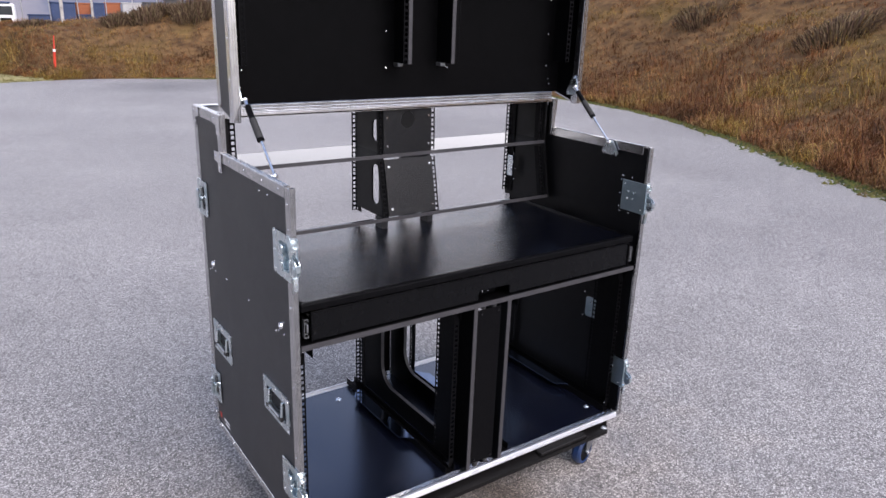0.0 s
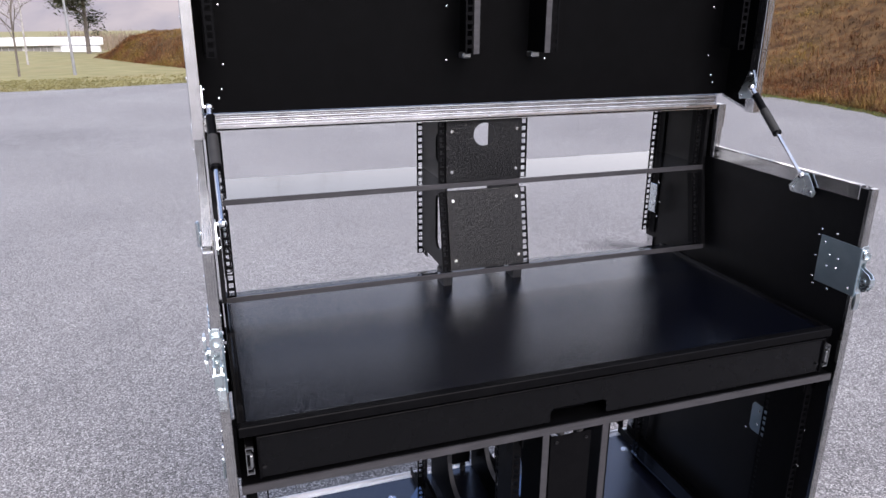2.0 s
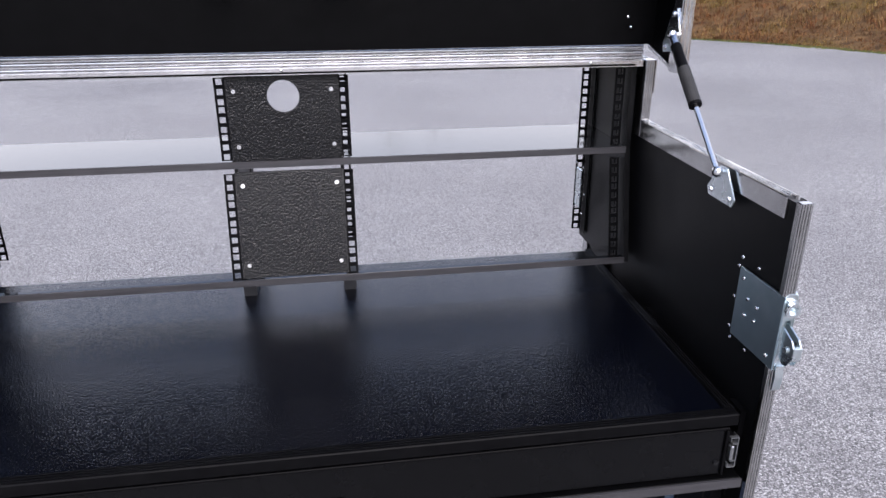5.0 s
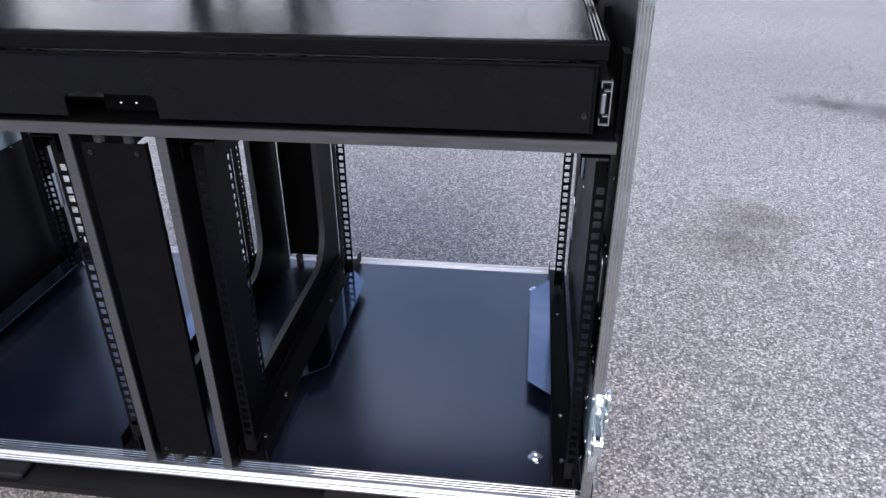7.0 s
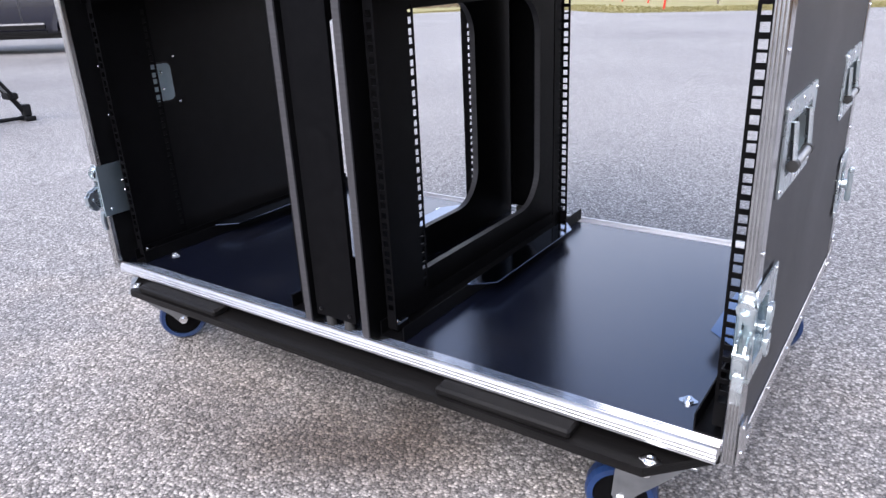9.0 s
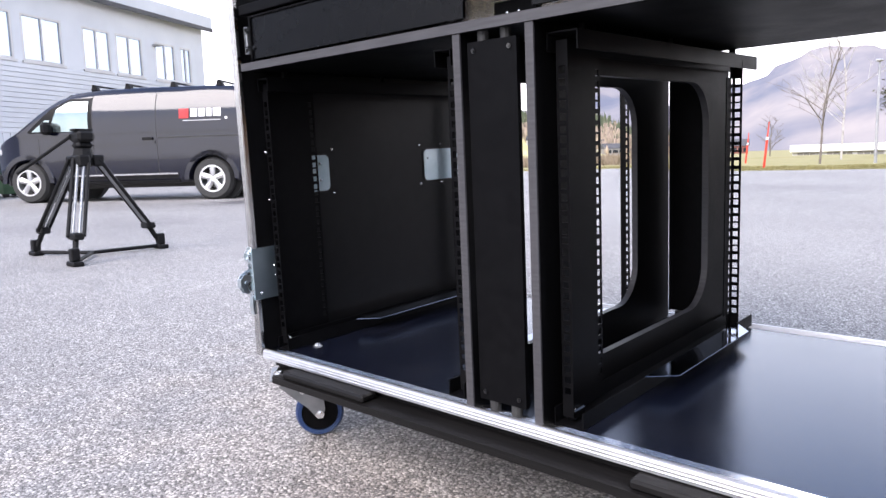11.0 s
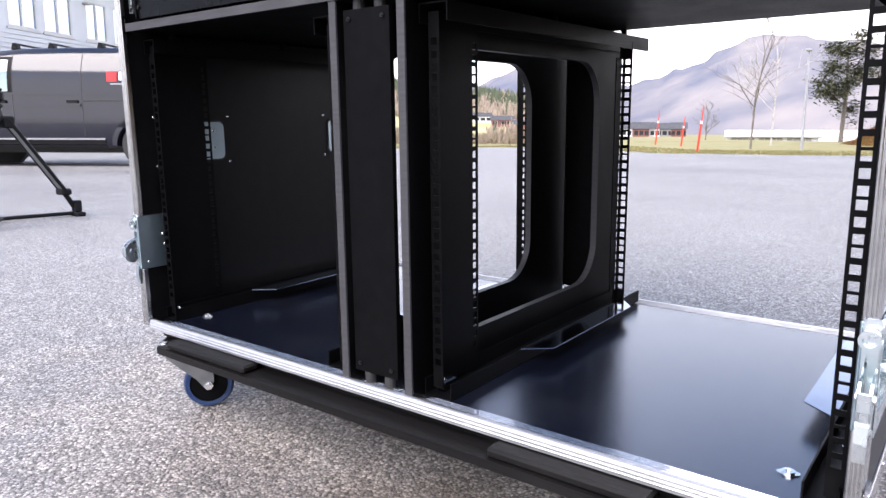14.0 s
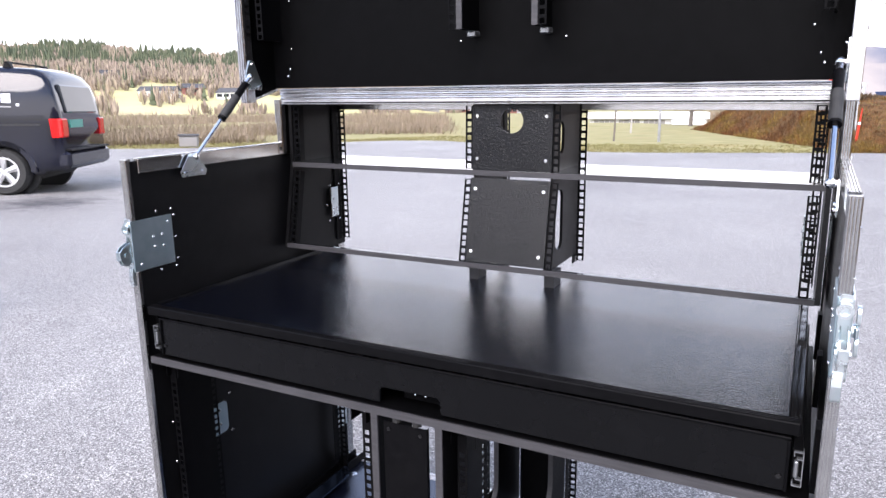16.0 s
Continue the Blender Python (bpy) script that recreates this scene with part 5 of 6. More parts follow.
# dark van
def van():
    # nearer wheels: front and rear touch the asphalt here
    fw, rw = Vector((-11.73, 3.40, 0)), Vector((-9.14, 5.22, 0))
    ahead = (fw - rw).normalized()
    inward = Vector((ahead.y, -ahead.x, 0))
    if inward.x > 0:
        inward = -inward
    v = thing("van", "dark blue delivery van with roof bars, parked on the asphalt", "van")
    mid = (fw + rw) / 2 + inward * 0.86
    v.matrix_world = Matrix.Translation(mid) @ Vector((ahead.x, ahead.y, 0)).to_track_quat("X", "Z").to_matrix().to_4x4() @ Matrix.Scale(0.97, 4)
    # local: x ahead, y to its left (towards the yard), z up
    ROOF = [(-2.50, 0.98), (-2.47, 1.20), (-2.42, 1.48), (-2.36, 1.70), (-2.27, 1.84), (-2.1, 1.905), (-1.5, 1.935), (-0.5, 1.945), (0.3, 1.93), (0.72, 1.88), (1.0, 1.76), (1.3, 1.54),
            (1.6, 1.30), (1.74, 1.19), (1.86, 1.13), (2.0, 1.075), (2.14, 1.0), (2.25, 0.90), (2.31, 0.78), (2.33, 0.62)]
    ROOF = [(x, z if z < 1.2 else z - 0.085 * (z - 1.2) / 0.7) for x, z in ROOF]
    WHEELS, WZ, WR, ARCH = (-1.63, 1.63), 0.345, 0.345, 0.395

    def top_of(x):
        for (xa, za), (xb, zb) in zip(ROOF, ROOF[1:]):
            if xa <= x <= xb:
                return za + (zb - za) * (x - xa) / (xb - xa)
        return ROOF[-1][1] if x > 0 else ROOF[0][1]

    def low_of(x):
        z = 0.30 if -2.2 < x < 2.1 else 0.36
        for c in WHEELS:
            if abs(x - c) < ARCH:
                z = max(z, WZ + math.sqrt(ARCH * ARCH - (x - c) ** 2))
        return z

    def half(z, x):
        """Half the body's width: full at the belt, drawn in towards the roof and the sills."""
        w = 0.95
        if z > 1.08:
            w -= 0.26 * ((z - 1.08) / 0.87) ** 3.2
        if z < 0.62:
            w -= 0.05 * ((0.62 - z) / 0.3) ** 1.5
        if x > 1.7:
            w -= 0.24 * ((x - 1.7) / 0.63) ** 2.2
        if x < -2.25:
            w -= 0.07 * ((-2.25 - x) / 0.25) ** 1.5
        return w

    stations = sorted({round(x, 3) for x, _ in ROOF} | {round(c + ARCH * math.cos(math.pi * k / 12), 3) for c in WHEELS for k in range(13)} | {round(c + q, 3) for c in WHEELS for q in (-0.43, 0.43)} | {-1.0, -0.75, 0.0, 0.5})
    levels = 16
    bm = bmesh.new()
    rows = []
    for x in stations:
        zb, zt = low_of(x), top_of(x)
        pts = []
        for k in range(levels + 1):
            z = zb + (zt - zb) * k / levels
            pts.append((half(z, x), z))
        edge = pts[-1][0]
        pts += [(edge * 0.90, zt + 0.022), (edge * 0.62, zt + 0.040), (edge * 0.3, zt + 0.046)]
        rows.append([bm.verts.new((x, s * y, z)) for s in (1, -1) for y, z in (pts if s == 1 else pts[::-1])])
    for a, b in zip(rows, rows[1:]):
        for k in range(len(a)):
            bm.faces.new((a[k], a[(k + 1) % len(a)], b[(k + 1) % len(a)], b[k]))
    bm.faces.new(rows[0])
    bm.faces.new(rows[-1][::-1])
    part("body", bm, M_VAN, v, smooth=True)

    def patch(name, spans, mat, out=0.006, label="", side=1, parent=v):
        """A sheet that follows the body's side; spans: rows of z, rear x and front x, upwards."""
        bm = bmesh.new()
        fine = []
        for (za, a0, a1), (zb, b0, b1) in zip(spans, spans[1:]):
            n = max(1, round(abs(zb - za) / 0.05))
            fine += [(za + (zb - za) * k / n, a0 + (b0 - a0) * k / n, a1 + (b1 - a1) * k / n) for k in range(n)]
        fine.append(spans[-1])
        m = max(1, round(abs(spans[0][2] - spans[0][1]) / 0.2))
        grid = [[bm.verts.new((x0 + (x1 - x0) * i / m, side * (half(z, x0 + (x1 - x0) * i / m) + out), z)) for i in range(m + 1)] for z, x0, x1 in fine]
        for ra, rb in zip(grid, grid[1:]):
            for i in range(m):
                bm.faces.new((ra[i], ra[i + 1], rb[i + 1], rb[i]))
        rim = [e for e in bm.edges if len(e.link_faces) == 1]
        ext = bmesh.ops.extrude_edge_only(bm, edges=rim)
        for g in ext["geom"]:
            if isinstance(g, bmesh.types.BMVert):
                g.co.y -= side * (out + 0.012)
        return part(name, bm, mat, parent, label, smooth=False)

    for side in (1, -1):
        patch("window_rubber", [(1.14, 0.40, 1.50), (1.19, 0.40, 1.56), (1.56, 0.40, 1.12), (1.69, 0.40, 0.84), (1.72, 0.40, 0.78)], M_PLASTIC, 0.004, side=side)
        patch("side_window", [(1.18, 0.46, 1.16), (1.55, 0.46, 1.02), (1.67, 0.46, 0.80)], M_SIDEGLASS, 0.008, side=side)
        patch("quarter_window", [(1.19, 1.21, 1.48), (1.38, 1.14, 1.23)], M_SIDEGLASS, 0.008, side=side)
        for x in (0.385, -0.735, 1.36):
            patch("door_seam", [(0.44, x, x + 0.012), (1.08, x, x + 0.012), (1.76, x, x + 0.012)] if x < 1 else [(0.78, x, x + 0.012), (1.06, x, x + 0.012)], M_RUBBER, 0.0015, side=side)
        patch("slide_track", [(1.02, -2.22, -0.75), (1.045, -2.22, -0.75)], M_RUBBER, 0.003, side=side)
        patch("belt_crease", [(1.125, -2.25, 1.75), (1.165, -2.25, 1.75)], M_VAN, 0.018, side=side)
        patch("door_crease", [(0.945, -0.70, 1.45), (0.985, -0.70, 1.45)], M_VAN, 0.020, side=side)
        strip = patch("rub_strip", [(0.37, -1.05, 1.05), (0.43, -1.05, 1.05)], M_PLASTIC, 0.016, side=side)
        patch("chrome_line", [(0.43, -1.05, 1.05), (0.455, -1.05, 1.05)], M_CHROME, 0.019, side=side, parent=strip)
        patch("sill", [(0.30, -1.06, 1.06), (0.345, -1.06, 1.06)], M_PLASTIC, 0.008, side=side)
        for x in (0.50, -0.66):
            patch("door_handle", [(1.00, x, x + 0.17), (1.045, x, x + 0.17)], M_PLASTIC, 0.03, side=side)
        patch("tail_light", [(0.84, -2.475, -2.36), (1.12, -2.455, -2.34)], M_LIGHTRED, 0.014, side=side, label="tall red tail light")
        part("headlight", boxes(*[(1.98, 2.24, min(side * 0.56, side * 0.84), max(side * 0.56, side * 0.84), 0.80, 0.95)], bevel=0.05), M_CGREY, v, "clear headlight")
        mirror = part("mirror", boxes((1.06, 1.20, min(side * 0.97, side * 1.17), max(side * 0.97, side * 1.17), 1.13, 1.34), bevel=0.05), M_PLASTIC, v)
        part("mirror_arm", tube(bmesh.new(), (1.18, side * 0.86, 1.14), (1.13, side * 1.0, 1.17), 0.025, n=8), M_PLASTIC, mirror)
    # rear: window in the tailgate, handle strip, bumper, plain plate
    rear = boxes((-2.505, -2.44, -0.66, 0.66, 1.20, 1.62), bevel=0.02)
    for q in rear.verts:
        q.co.x += 0.19 * (q.co.z - 1.20)
    part("rear_window", rear, M_GLASS, v)
    for side in (1, -1):
        lens = boxes((-2.52, -2.44, min(side * 0.70, side * 0.93), max(side * 0.70, side * 0.93), 0.84, 1.12), bevel=0.02)
        part("rear_lens", lens, M_LIGHTRED, v, "tall red tail light")
    part("bumper", boxes((-2.58, -2.36, -0.90, 0.90, 0.38, 0.64), bevel=0.05), M_VAN, v)
    part("bumper_step", boxes((-2.59, -2.40, -0.86, 0.86, 0.64, 0.67), bevel=0.01), M_PLASTIC, v)
    part("number_plate", boxes((-2.525, -2.49, 0.10, 0.62, 0.98, 1.10)), material("green_plate", (0.05, 0.25, 0.2), (0.06, 0.28, 0.22), 0.5), v, "plain green number plate")
    part("front_bumper", boxes((2.10, 2.40, -0.74, 0.74, 0.34, 0.56), bevel=0.08), M_PLASTIC, v)
    part("grille", boxes((2.24, 2.36, -0.52, 0.52, 0.70, 0.84), bevel=0.03), M_PLASTIC, v)
    bm = bmesh.new()
    vs = [bm.verts.new(p) for p in ((1.70, 0.76, 1.255), (1.70, -0.76, 1.255), (0.86, -0.66, 1.775), (0.86, 0.66, 1.775))]
    ws = [bm.verts.new(Vector(p.co) + Vector((-0.04, 0, -0.05))) for p in vs]
    bm.faces.new(vs)
    bm.faces.new(ws[::-1])
    for i in range(4):
        bm.faces.new((vs[i], ws[i], ws[(i + 1) % 4], vs[(i + 1) % 4]))
    bmesh.ops.translate(bm, verts=bm.verts[:], vec=(0.035, 0, 0.035))
    part("windscreen", bm, M_GLASS, v)
    # sign on the side: a red block and white block shapes instead of the name
    logo = patch("logo_block", [(1.33, -1.30, -1.14), (1.485, -1.30, -1.14)], M_LIGHTRED, 0.008, "red logo block")
    for a, w in ((-1.325, 0.12), (-1.46, 0.12), (-1.595, 0.10), (-1.71, 0.14)):
        patch("logo_bar", [(1.35, a - w, a - 0.012), (1.48, a - w, a - 0.012)], M_WHITE, 0.008, parent=logo)
    patch("small_writing", [(1.285, -1.85, -1.2), (1.30, -1.85, -1.2)], M_CGREY, 0.007, parent=logo)
    patch("fuel_mark", [(1.30, -1.96, -1.92), (1.34, -1.96, -1.92)], M_WHITE, 0.008)
    # roof bars
    for x in (-1.75, -0.95, -0.15, 0.45):
        bar = part("roof_bar", boxes((x - 0.025, x + 0.025, -0.72, 0.72, 1.925, 1.95), bevel=0.006), M_PLASTIC, v)
        for s in (1, -1):
            bm = boxes((x - 0.06, x + 0.06, min(s * 0.60, s * 0.71), max(s * 0.60, s * 0.71), 1.85, 1.945), bevel=0.012)
            for q in bm.verts:
                if q.co.z > 1.9:
                    q.co.x = x + (q.co.x - x) * 0.55
            part("bar_foot", bm, M_PLASTIC, bar)
    # wheels
    for x in WHEELS:
        for s in (1, -1):
            lip = ring(bmesh.new(), (x, s * 0.925, WZ), (0, 1, 0), ARCH + 0.085, ARCH - 0.004, 0.05, n=40, bulge=0.012)
            bmesh.ops.bisect_plane(lip, geom=lip.verts[:] + lip.edges[:] + lip.faces[:], plane_co=(0, 0, 0.34), plane_no=(0, 0, 1), clear_inner=True)
            part("wheel_arch", lip, M_VAN, v, smooth=False)
            part("arch_liner", tube(bmesh.new(), (x, s * 0.60, WZ), (x, s * 0.70, WZ), ARCH + 0.02, n=28), M_RUBBER, v)
            w = part("wheel", ring(bmesh.new(), (x, s * 0.825, WZ), (0, 1, 0), WR, 0.215, 0.215, n=40, bulge=0.035), M_RUBBER, v, "wheel with a silver five-spoke rim", smooth=False)
            bm = ring(bmesh.new(), (x, s * 0.835, WZ), (0, 1, 0), 0.222, 0.196, 0.20, n=40)
            tube(bm, (x, s * 0.885, WZ), (x, s * 0.915, WZ), 0.062, 0.05, 16)
            for k in range(5):
                a = 2 * math.pi * k / 5 + 0.3
                c, d = math.cos(a), math.sin(a)
                for h0, h1 in ((-0.036, -0.050), (0.036, 0.050)):
                    p = [bm.verts.new((x + c * r - d * h, s * yy, WZ + d * r + c * h)) for r, h, yy in ((0.04, 0.0, 0.925), (0.04, h0, 0.905), (0.203, h1, 0.915), (0.205, 0.0, 0.93))]
                    q = [bm.verts.new(Vector(t.co) - Vector((0, s * 0.03, 0))) for t in p]
                    bm.faces.new(p)
                    bm.faces.new(q[::-1])
                    for i in range(4):
                        bm.faces.new((p[i], q[i], q[(i + 1) % 4], p[(i + 1) % 4]))
            part("rim", bm, M_RIM, w)
            part("brake_disc", tube(bmesh.new(), (x, s * 0.79, WZ), (x, s * 0.81, WZ), 0.15, n=24), M_FORK, w)
            part("wheel_back", tube(bmesh.new(), (x, s * 0.73, WZ), (x, s * 0.75, WZ), 0.215, n=24), M_RUBBER, w)
    part("underbody", boxes((-2.1, 2.0, -0.7, 0.7, 0.22, 0.42), bevel=0.05), M_RUBBER, v)
    return v


van()


# video tripod
def tripod():
    c = Vector((-3.34, 0.99, 0))
    t = thing("tripod", "black video tripod with a ground spreader and fluid head", "tripod")
    t.matrix_world = Matrix.Translation(c)
    feet = [Vector((0.39, -0.25, 0)), Vector((-0.39, -0.19, 0)), Vector((0.0, 0.44, 0))]
    crown = Vector((0, 0, 0.60))
    part("crown", tube(bmesh.new(), crown, crown + Vector((0, 0, 0.06)), 0.06, 0.05, 14), M_PLASTIC, t)
    for f in feet:
        d = (f - Vector((crown.x, crown.y, 0))).normalized()
        side_v = Vector((-d.y, d.x, 0))
        hip = crown + d * 0.07
        ankle = hip.lerp(f + Vector((0, 0, 0.05)), 0.80)
        leg = part("leg", boxes((ankle.x - 0.048, ankle.x + 0.048, ankle.y - 0.03, ankle.y + 0.03, ankle.z - 0.02, ankle.z + 0.02), bevel=0.008), M_PLASTIC, t, "tripod leg of parallel tubes")
        for s in (-0.042, 0.042):
            part("outer_tube", tube(bmesh.new(), hip + side_v * s, ankle + side_v * s, 0.011, n=10), M_PLASTIC, leg)
        for s in (-0.017, 0.017):
            part("inner_tube", tube(bmesh.new(), hip + side_v * s, ankle + side_v * s, 0.009, n=10), M_FORK, leg)
        part("hip_clamp", boxes((hip.x - 0.05, hip.x + 0.05, hip.y - 0.035, hip.y + 0.035, hip.z - 0.05, hip.z + 0.02), bevel=0.01), M_PLASTIC, leg)
        part("lower_tube", tube(bmesh.new(), ankle, f + Vector((0, 0, 0.03)), 0.017, 0.014, n=10), M_PLASTIC, leg)
        part("foot", boxes((f.x - 0.055, f.x + 0.055, f.y - 0.03, f.y + 0.03, 0, 0.028), (f.x - 0.024, f.x + 0.024, f.y - 0.024, f.y + 0.024, 0.028, 0.10), bevel=0.006), M_PLASTIC, leg)
        part("spreader_arm", tube(bmesh.new(), f + Vector((0, 0, 0.02)), Vector((0, 0, 0.022)), 0.012, n=8), M_PLASTIC, t)
    head = part("fluid_head", boxes((-0.05, 0.05, -0.05, 0.05, 0.66, 0.70), (-0.075, 0.075, -0.05, 0.05, 0.70, 0.765), bevel=0.016), M_PLASTIC, t)
    part("camera_plate", boxes((-0.035, 0.035, -0.055, 0.055, 0.765, 0.778), bevel=0.003), M_PLASTIC, head)
    part("pan_bar", tube(bmesh.new(), (-0.04, -0.05, 0.735), (-0.36, -0.26, 0.52), 0.011, n=8), M_PLASTIC, head)


tripod()


# grey commercial building
def building():
    a = Vector((-24.45, 6.08, -0.2))
    d = Vector((-4.674, 10.009, 0)).normalized()
    b = thing("building", "light grey metal-clad commercial building with a row of windows", "building")
    b.matrix_world = Matrix.Translation(a) @ d.to_track_quat("X", "Z").to_matrix().to_4x4()
    # local: x along the wall, y away from it to its left (behind), z up
    x0, x1 = -26.0, 12.0
    wins = [(0.43 - 4.65 * k + o, 1.7) for k in range(5, -1, -1) for o in (0, 2.05)] + [(5.12, 1.4), (6.8, 1.5), (9.06, 1.3), (10.72, 0.75)]
    wins = [(x - 0.4, w) for x, w in wins]
    sill, head = 4.4, 5.95
    outer = [(x0, 0), (x1, 0), (x1, 7.0), (x0, 7.0)]
    holes = [[(x, sill), (x + w, sill), (x + w, head), (x, head)] for x, w in wins]
    part("wall", plate(outer, holes, 0.25, "xz", 0.0), M_CLAD, b)
    part("end_wall", boxes((x1 - 0.25, x1, 0.25, 16, 0, 7.0)), M_CLAD, b)
    part("back_wall", boxes((x0, x1, 16, 16.25, 0, 7.0)), M_CLAD, b)
    for k in range(14):
        z = 2.0 + k * 0.165
        part("cladding_board", boxes((x0, x1, -0.045, -0.004, z, z + 0.15), bevel=0.01), M_CLAD, b)
    bm = bmesh.new()
    for k in range(130):
        box(bm, x0 + 0.29 * k, x0 + 0.29 * k + 0.12, -0.028, -0.004, 0.0, 1.98)
    part("ribbed_sheet", bm, M_CLAD, b, "vertical ribbed steel sheet")
    roof = part("roof", boxes((x0 - 0.6, x1 + 0.25, -0.35, 16.8, 7.0, 7.12), (x0 - 0.6, x1 + 0.25, -0.40, -0.35, 6.85, 7.5)), M_CLAD, b)
    part("eave_line", boxes((x0 - 0.6, x1 + 0.25, -0.44, -0.40, 6.83, 7.0)), M_ROOF, roof)
    for x, w in wins:
        f = part("window", boxes((x, x + 0.07, 0.005, 0.10, sill, head), (x + w - 0.07, x + w, 0.005, 0.10, sill, head), (x + 0.07, x + w - 0.07, 0.005, 0.10, sill, sill + 0.07), (x + 0.07, x + w - 0.07, 0.005, 0.10, head - 0.07, head)), M_HOUSEW, b)
        c = x + w / 2
        for a, e in ((x + 0.07, c - 0.03), (c + 0.03, x + w - 0.07)):
            part("pane", boxes((a, e, 0.05, 0.07, sill + 0.07, head - 0.07)), M_WGLASS, f)
        part("mullion", boxes((c - 0.03, c + 0.03, 0.01, 0.09, sill + 0.07, head - 0.07)), M_HOUSEW, f)
        part("window_sill", boxes((x - 0.06, x + w + 0.06, -0.06, 0.0, sill - 0.08, sill - 0.002)), M_HOUSEW, f)
    part("wall_lamp", boxes((8.5, 8.8, -0.3, 0.0, 5.75, 5.83), bevel=0.02), M_CGREY, b)


building()


def bin_at(p, turn, s=1.0):
    b = thing("waste_bin", "dark green wheeled waste bin standing by the van", "bin", "waste bins")
    b.matrix_world = Matrix.Translation(p) @ pose(0, 0, 0, 0, 0, turn) @ Matrix.Diagonal((1.0, 1.0, s, 1.0))
    bm = bmesh.new()
    low = [bm.verts.new((x * 0.55, y * 0.42, 0.10)) for x, y in ((-1, -1), (1, -1), (1, 1), (-1, 1))]
    up = [bm.verts.new((x * 0.68, y * 0.52, 1.12)) for x, y in ((-1, -1), (1, -1), (1, 1), (-1, 1))]
    for i in range(4):
        bm.faces.new((low[i], low[(i + 1) % 4], up[(i + 1) % 4], up[i]))
    bm.faces.new(low[::-1])
    bm.faces.new(up)
    body = part("body", bm, M_BIN, b)
    part("lid", boxes((-0.72, 0.72, -0.56, 0.56, 1.12, 1.20), (-0.72, 0.72, -0.60, -0.54, 1.06, 1.16), bevel=0.03), M_BIN, b)
    for x in (-0.45, 0.45):
        for y in (-0.33, 0.33):
            part("wheel", tube(bmesh.new(), (x, y - 0.03, 0.09), (x, y + 0.03, 0.09), 0.09, n=14), M_RUBBER, b)
    part("label_patch", boxes((0.25, 0.42, -0.525, -0.50, 0.85, 0.98)), M_WHITE, b)


bin_at(Vector((-14.9, 2.95, 0)), 20, 0.76)
bin_at(Vector((-16.0, 4.35, 0)), 12, 0.76)


HILL = [(22, 0.1), (26, 1.2), (30, 2.5), (35, 3.1), (39, 3.5), (43, 3.8), (48, 4.1), (54, 4.3), (60, 4.2), (66, 4.1), (75, 3.8), (95, 3.4)]


def hill_z(az, d):
    """The farm hill's height, d metres off in that direction."""
    el = 0.0
    for (a, ea), (b, eb) in zip(HILL, HILL[1:]):
        if a <= az <= b:
            q = (az - a) / (b - a)
            el = ea + (eb - ea) * q * q * (3 - 2 * q)
    t = max(0.0, (d - 210) / 410)
    return -3 + (620 * math.tan(radians(el)) + 3) * t ** 1.35


# low white building and houses beyond the verge
def house(az, d, wide, deep, wall_h, roof_h, z, mat, label, turn=None, flat=False, wins=4, name="house"):
    h = thing(name, label, "house", "far houses")
    p = polar(az, d, z)
    h.matrix_world = Matrix.Translation(p) @ pose(0, 0, 0, 0, 0, az if turn is None else turn)
    part("wall", boxes((-wide / 2, wide / 2, 0, deep, -2, wall_h)), mat, h)
    if flat:
        part("roof", boxes((-wide / 2 - 0.3, wide / 2 + 0.3, -0.3, deep + 0.3, wall_h, wall_h + roof_h)), M_HOUSEW, h)
    else:
        bm = bmesh.new()
        o = 0.4
        e = [bm.verts.new(v) for v in ((-wide / 2 - o, -o, wall_h - 0.1), (wide / 2 + o, -o, wall_h - 0.1), (wide / 2 + o, deep + o, wall_h - 0.1), (-wide / 2 - o, deep + o, wall_h - 0.1), (-wide / 2 - o, deep / 2, wall_h + roof_h), (wide / 2 + o, deep / 2, wall_h + roof_h))]
        for f in ((0, 1, 5, 4), (2, 3, 4, 5), (0, 4, 3), (1, 2, 5), (0, 3, 2, 1)):
            bm.faces.new([e[i] for i in f])
        part("roof", bm, M_ROOF, h)
    for k in range(wins):
        x = -wide / 2 + wide * (k + 0.5) / wins
        w = min(1.4, wide / wins * 0.38) if not flat else wide / wins * 0.44
        part("window", boxes((x - w, x + w, -0.05, 0.02, wall_h * 0.35, wall_h * 0.78)), M_GLASS, h)
    return h


def low_building():
    b = thing("white_building", "long low white building with a window band under a tall fascia", "building")
    b.matrix_world = Matrix.Translation(polar(11.4, 60, -0.29)) @ pose(0, 0, 0, 0, 0, 11.4)
    part("wall", boxes((-4.45, 4.6, 0, 7, -0.8, 0.56)), M_HOUSEW, b)
    part("roof", boxes((-4.6, 4.75, -0.35, 7.2, 0.56, 1.08), bevel=0.03), M_WHITE, b)
    for k in range(3):
        for m in range(4):
            x = -4.1 + k * 1.95 + m * 0.42
            f = part("window", boxes((x, x + 0.38, -0.06, -0.002, 0.16, 0.50)), M_HOUSEG, b)
    part("side_block", boxes((1.9, 4.4, -1.2, 0, -0.8, 0.5), bevel=0.02), M_WHITE, b)


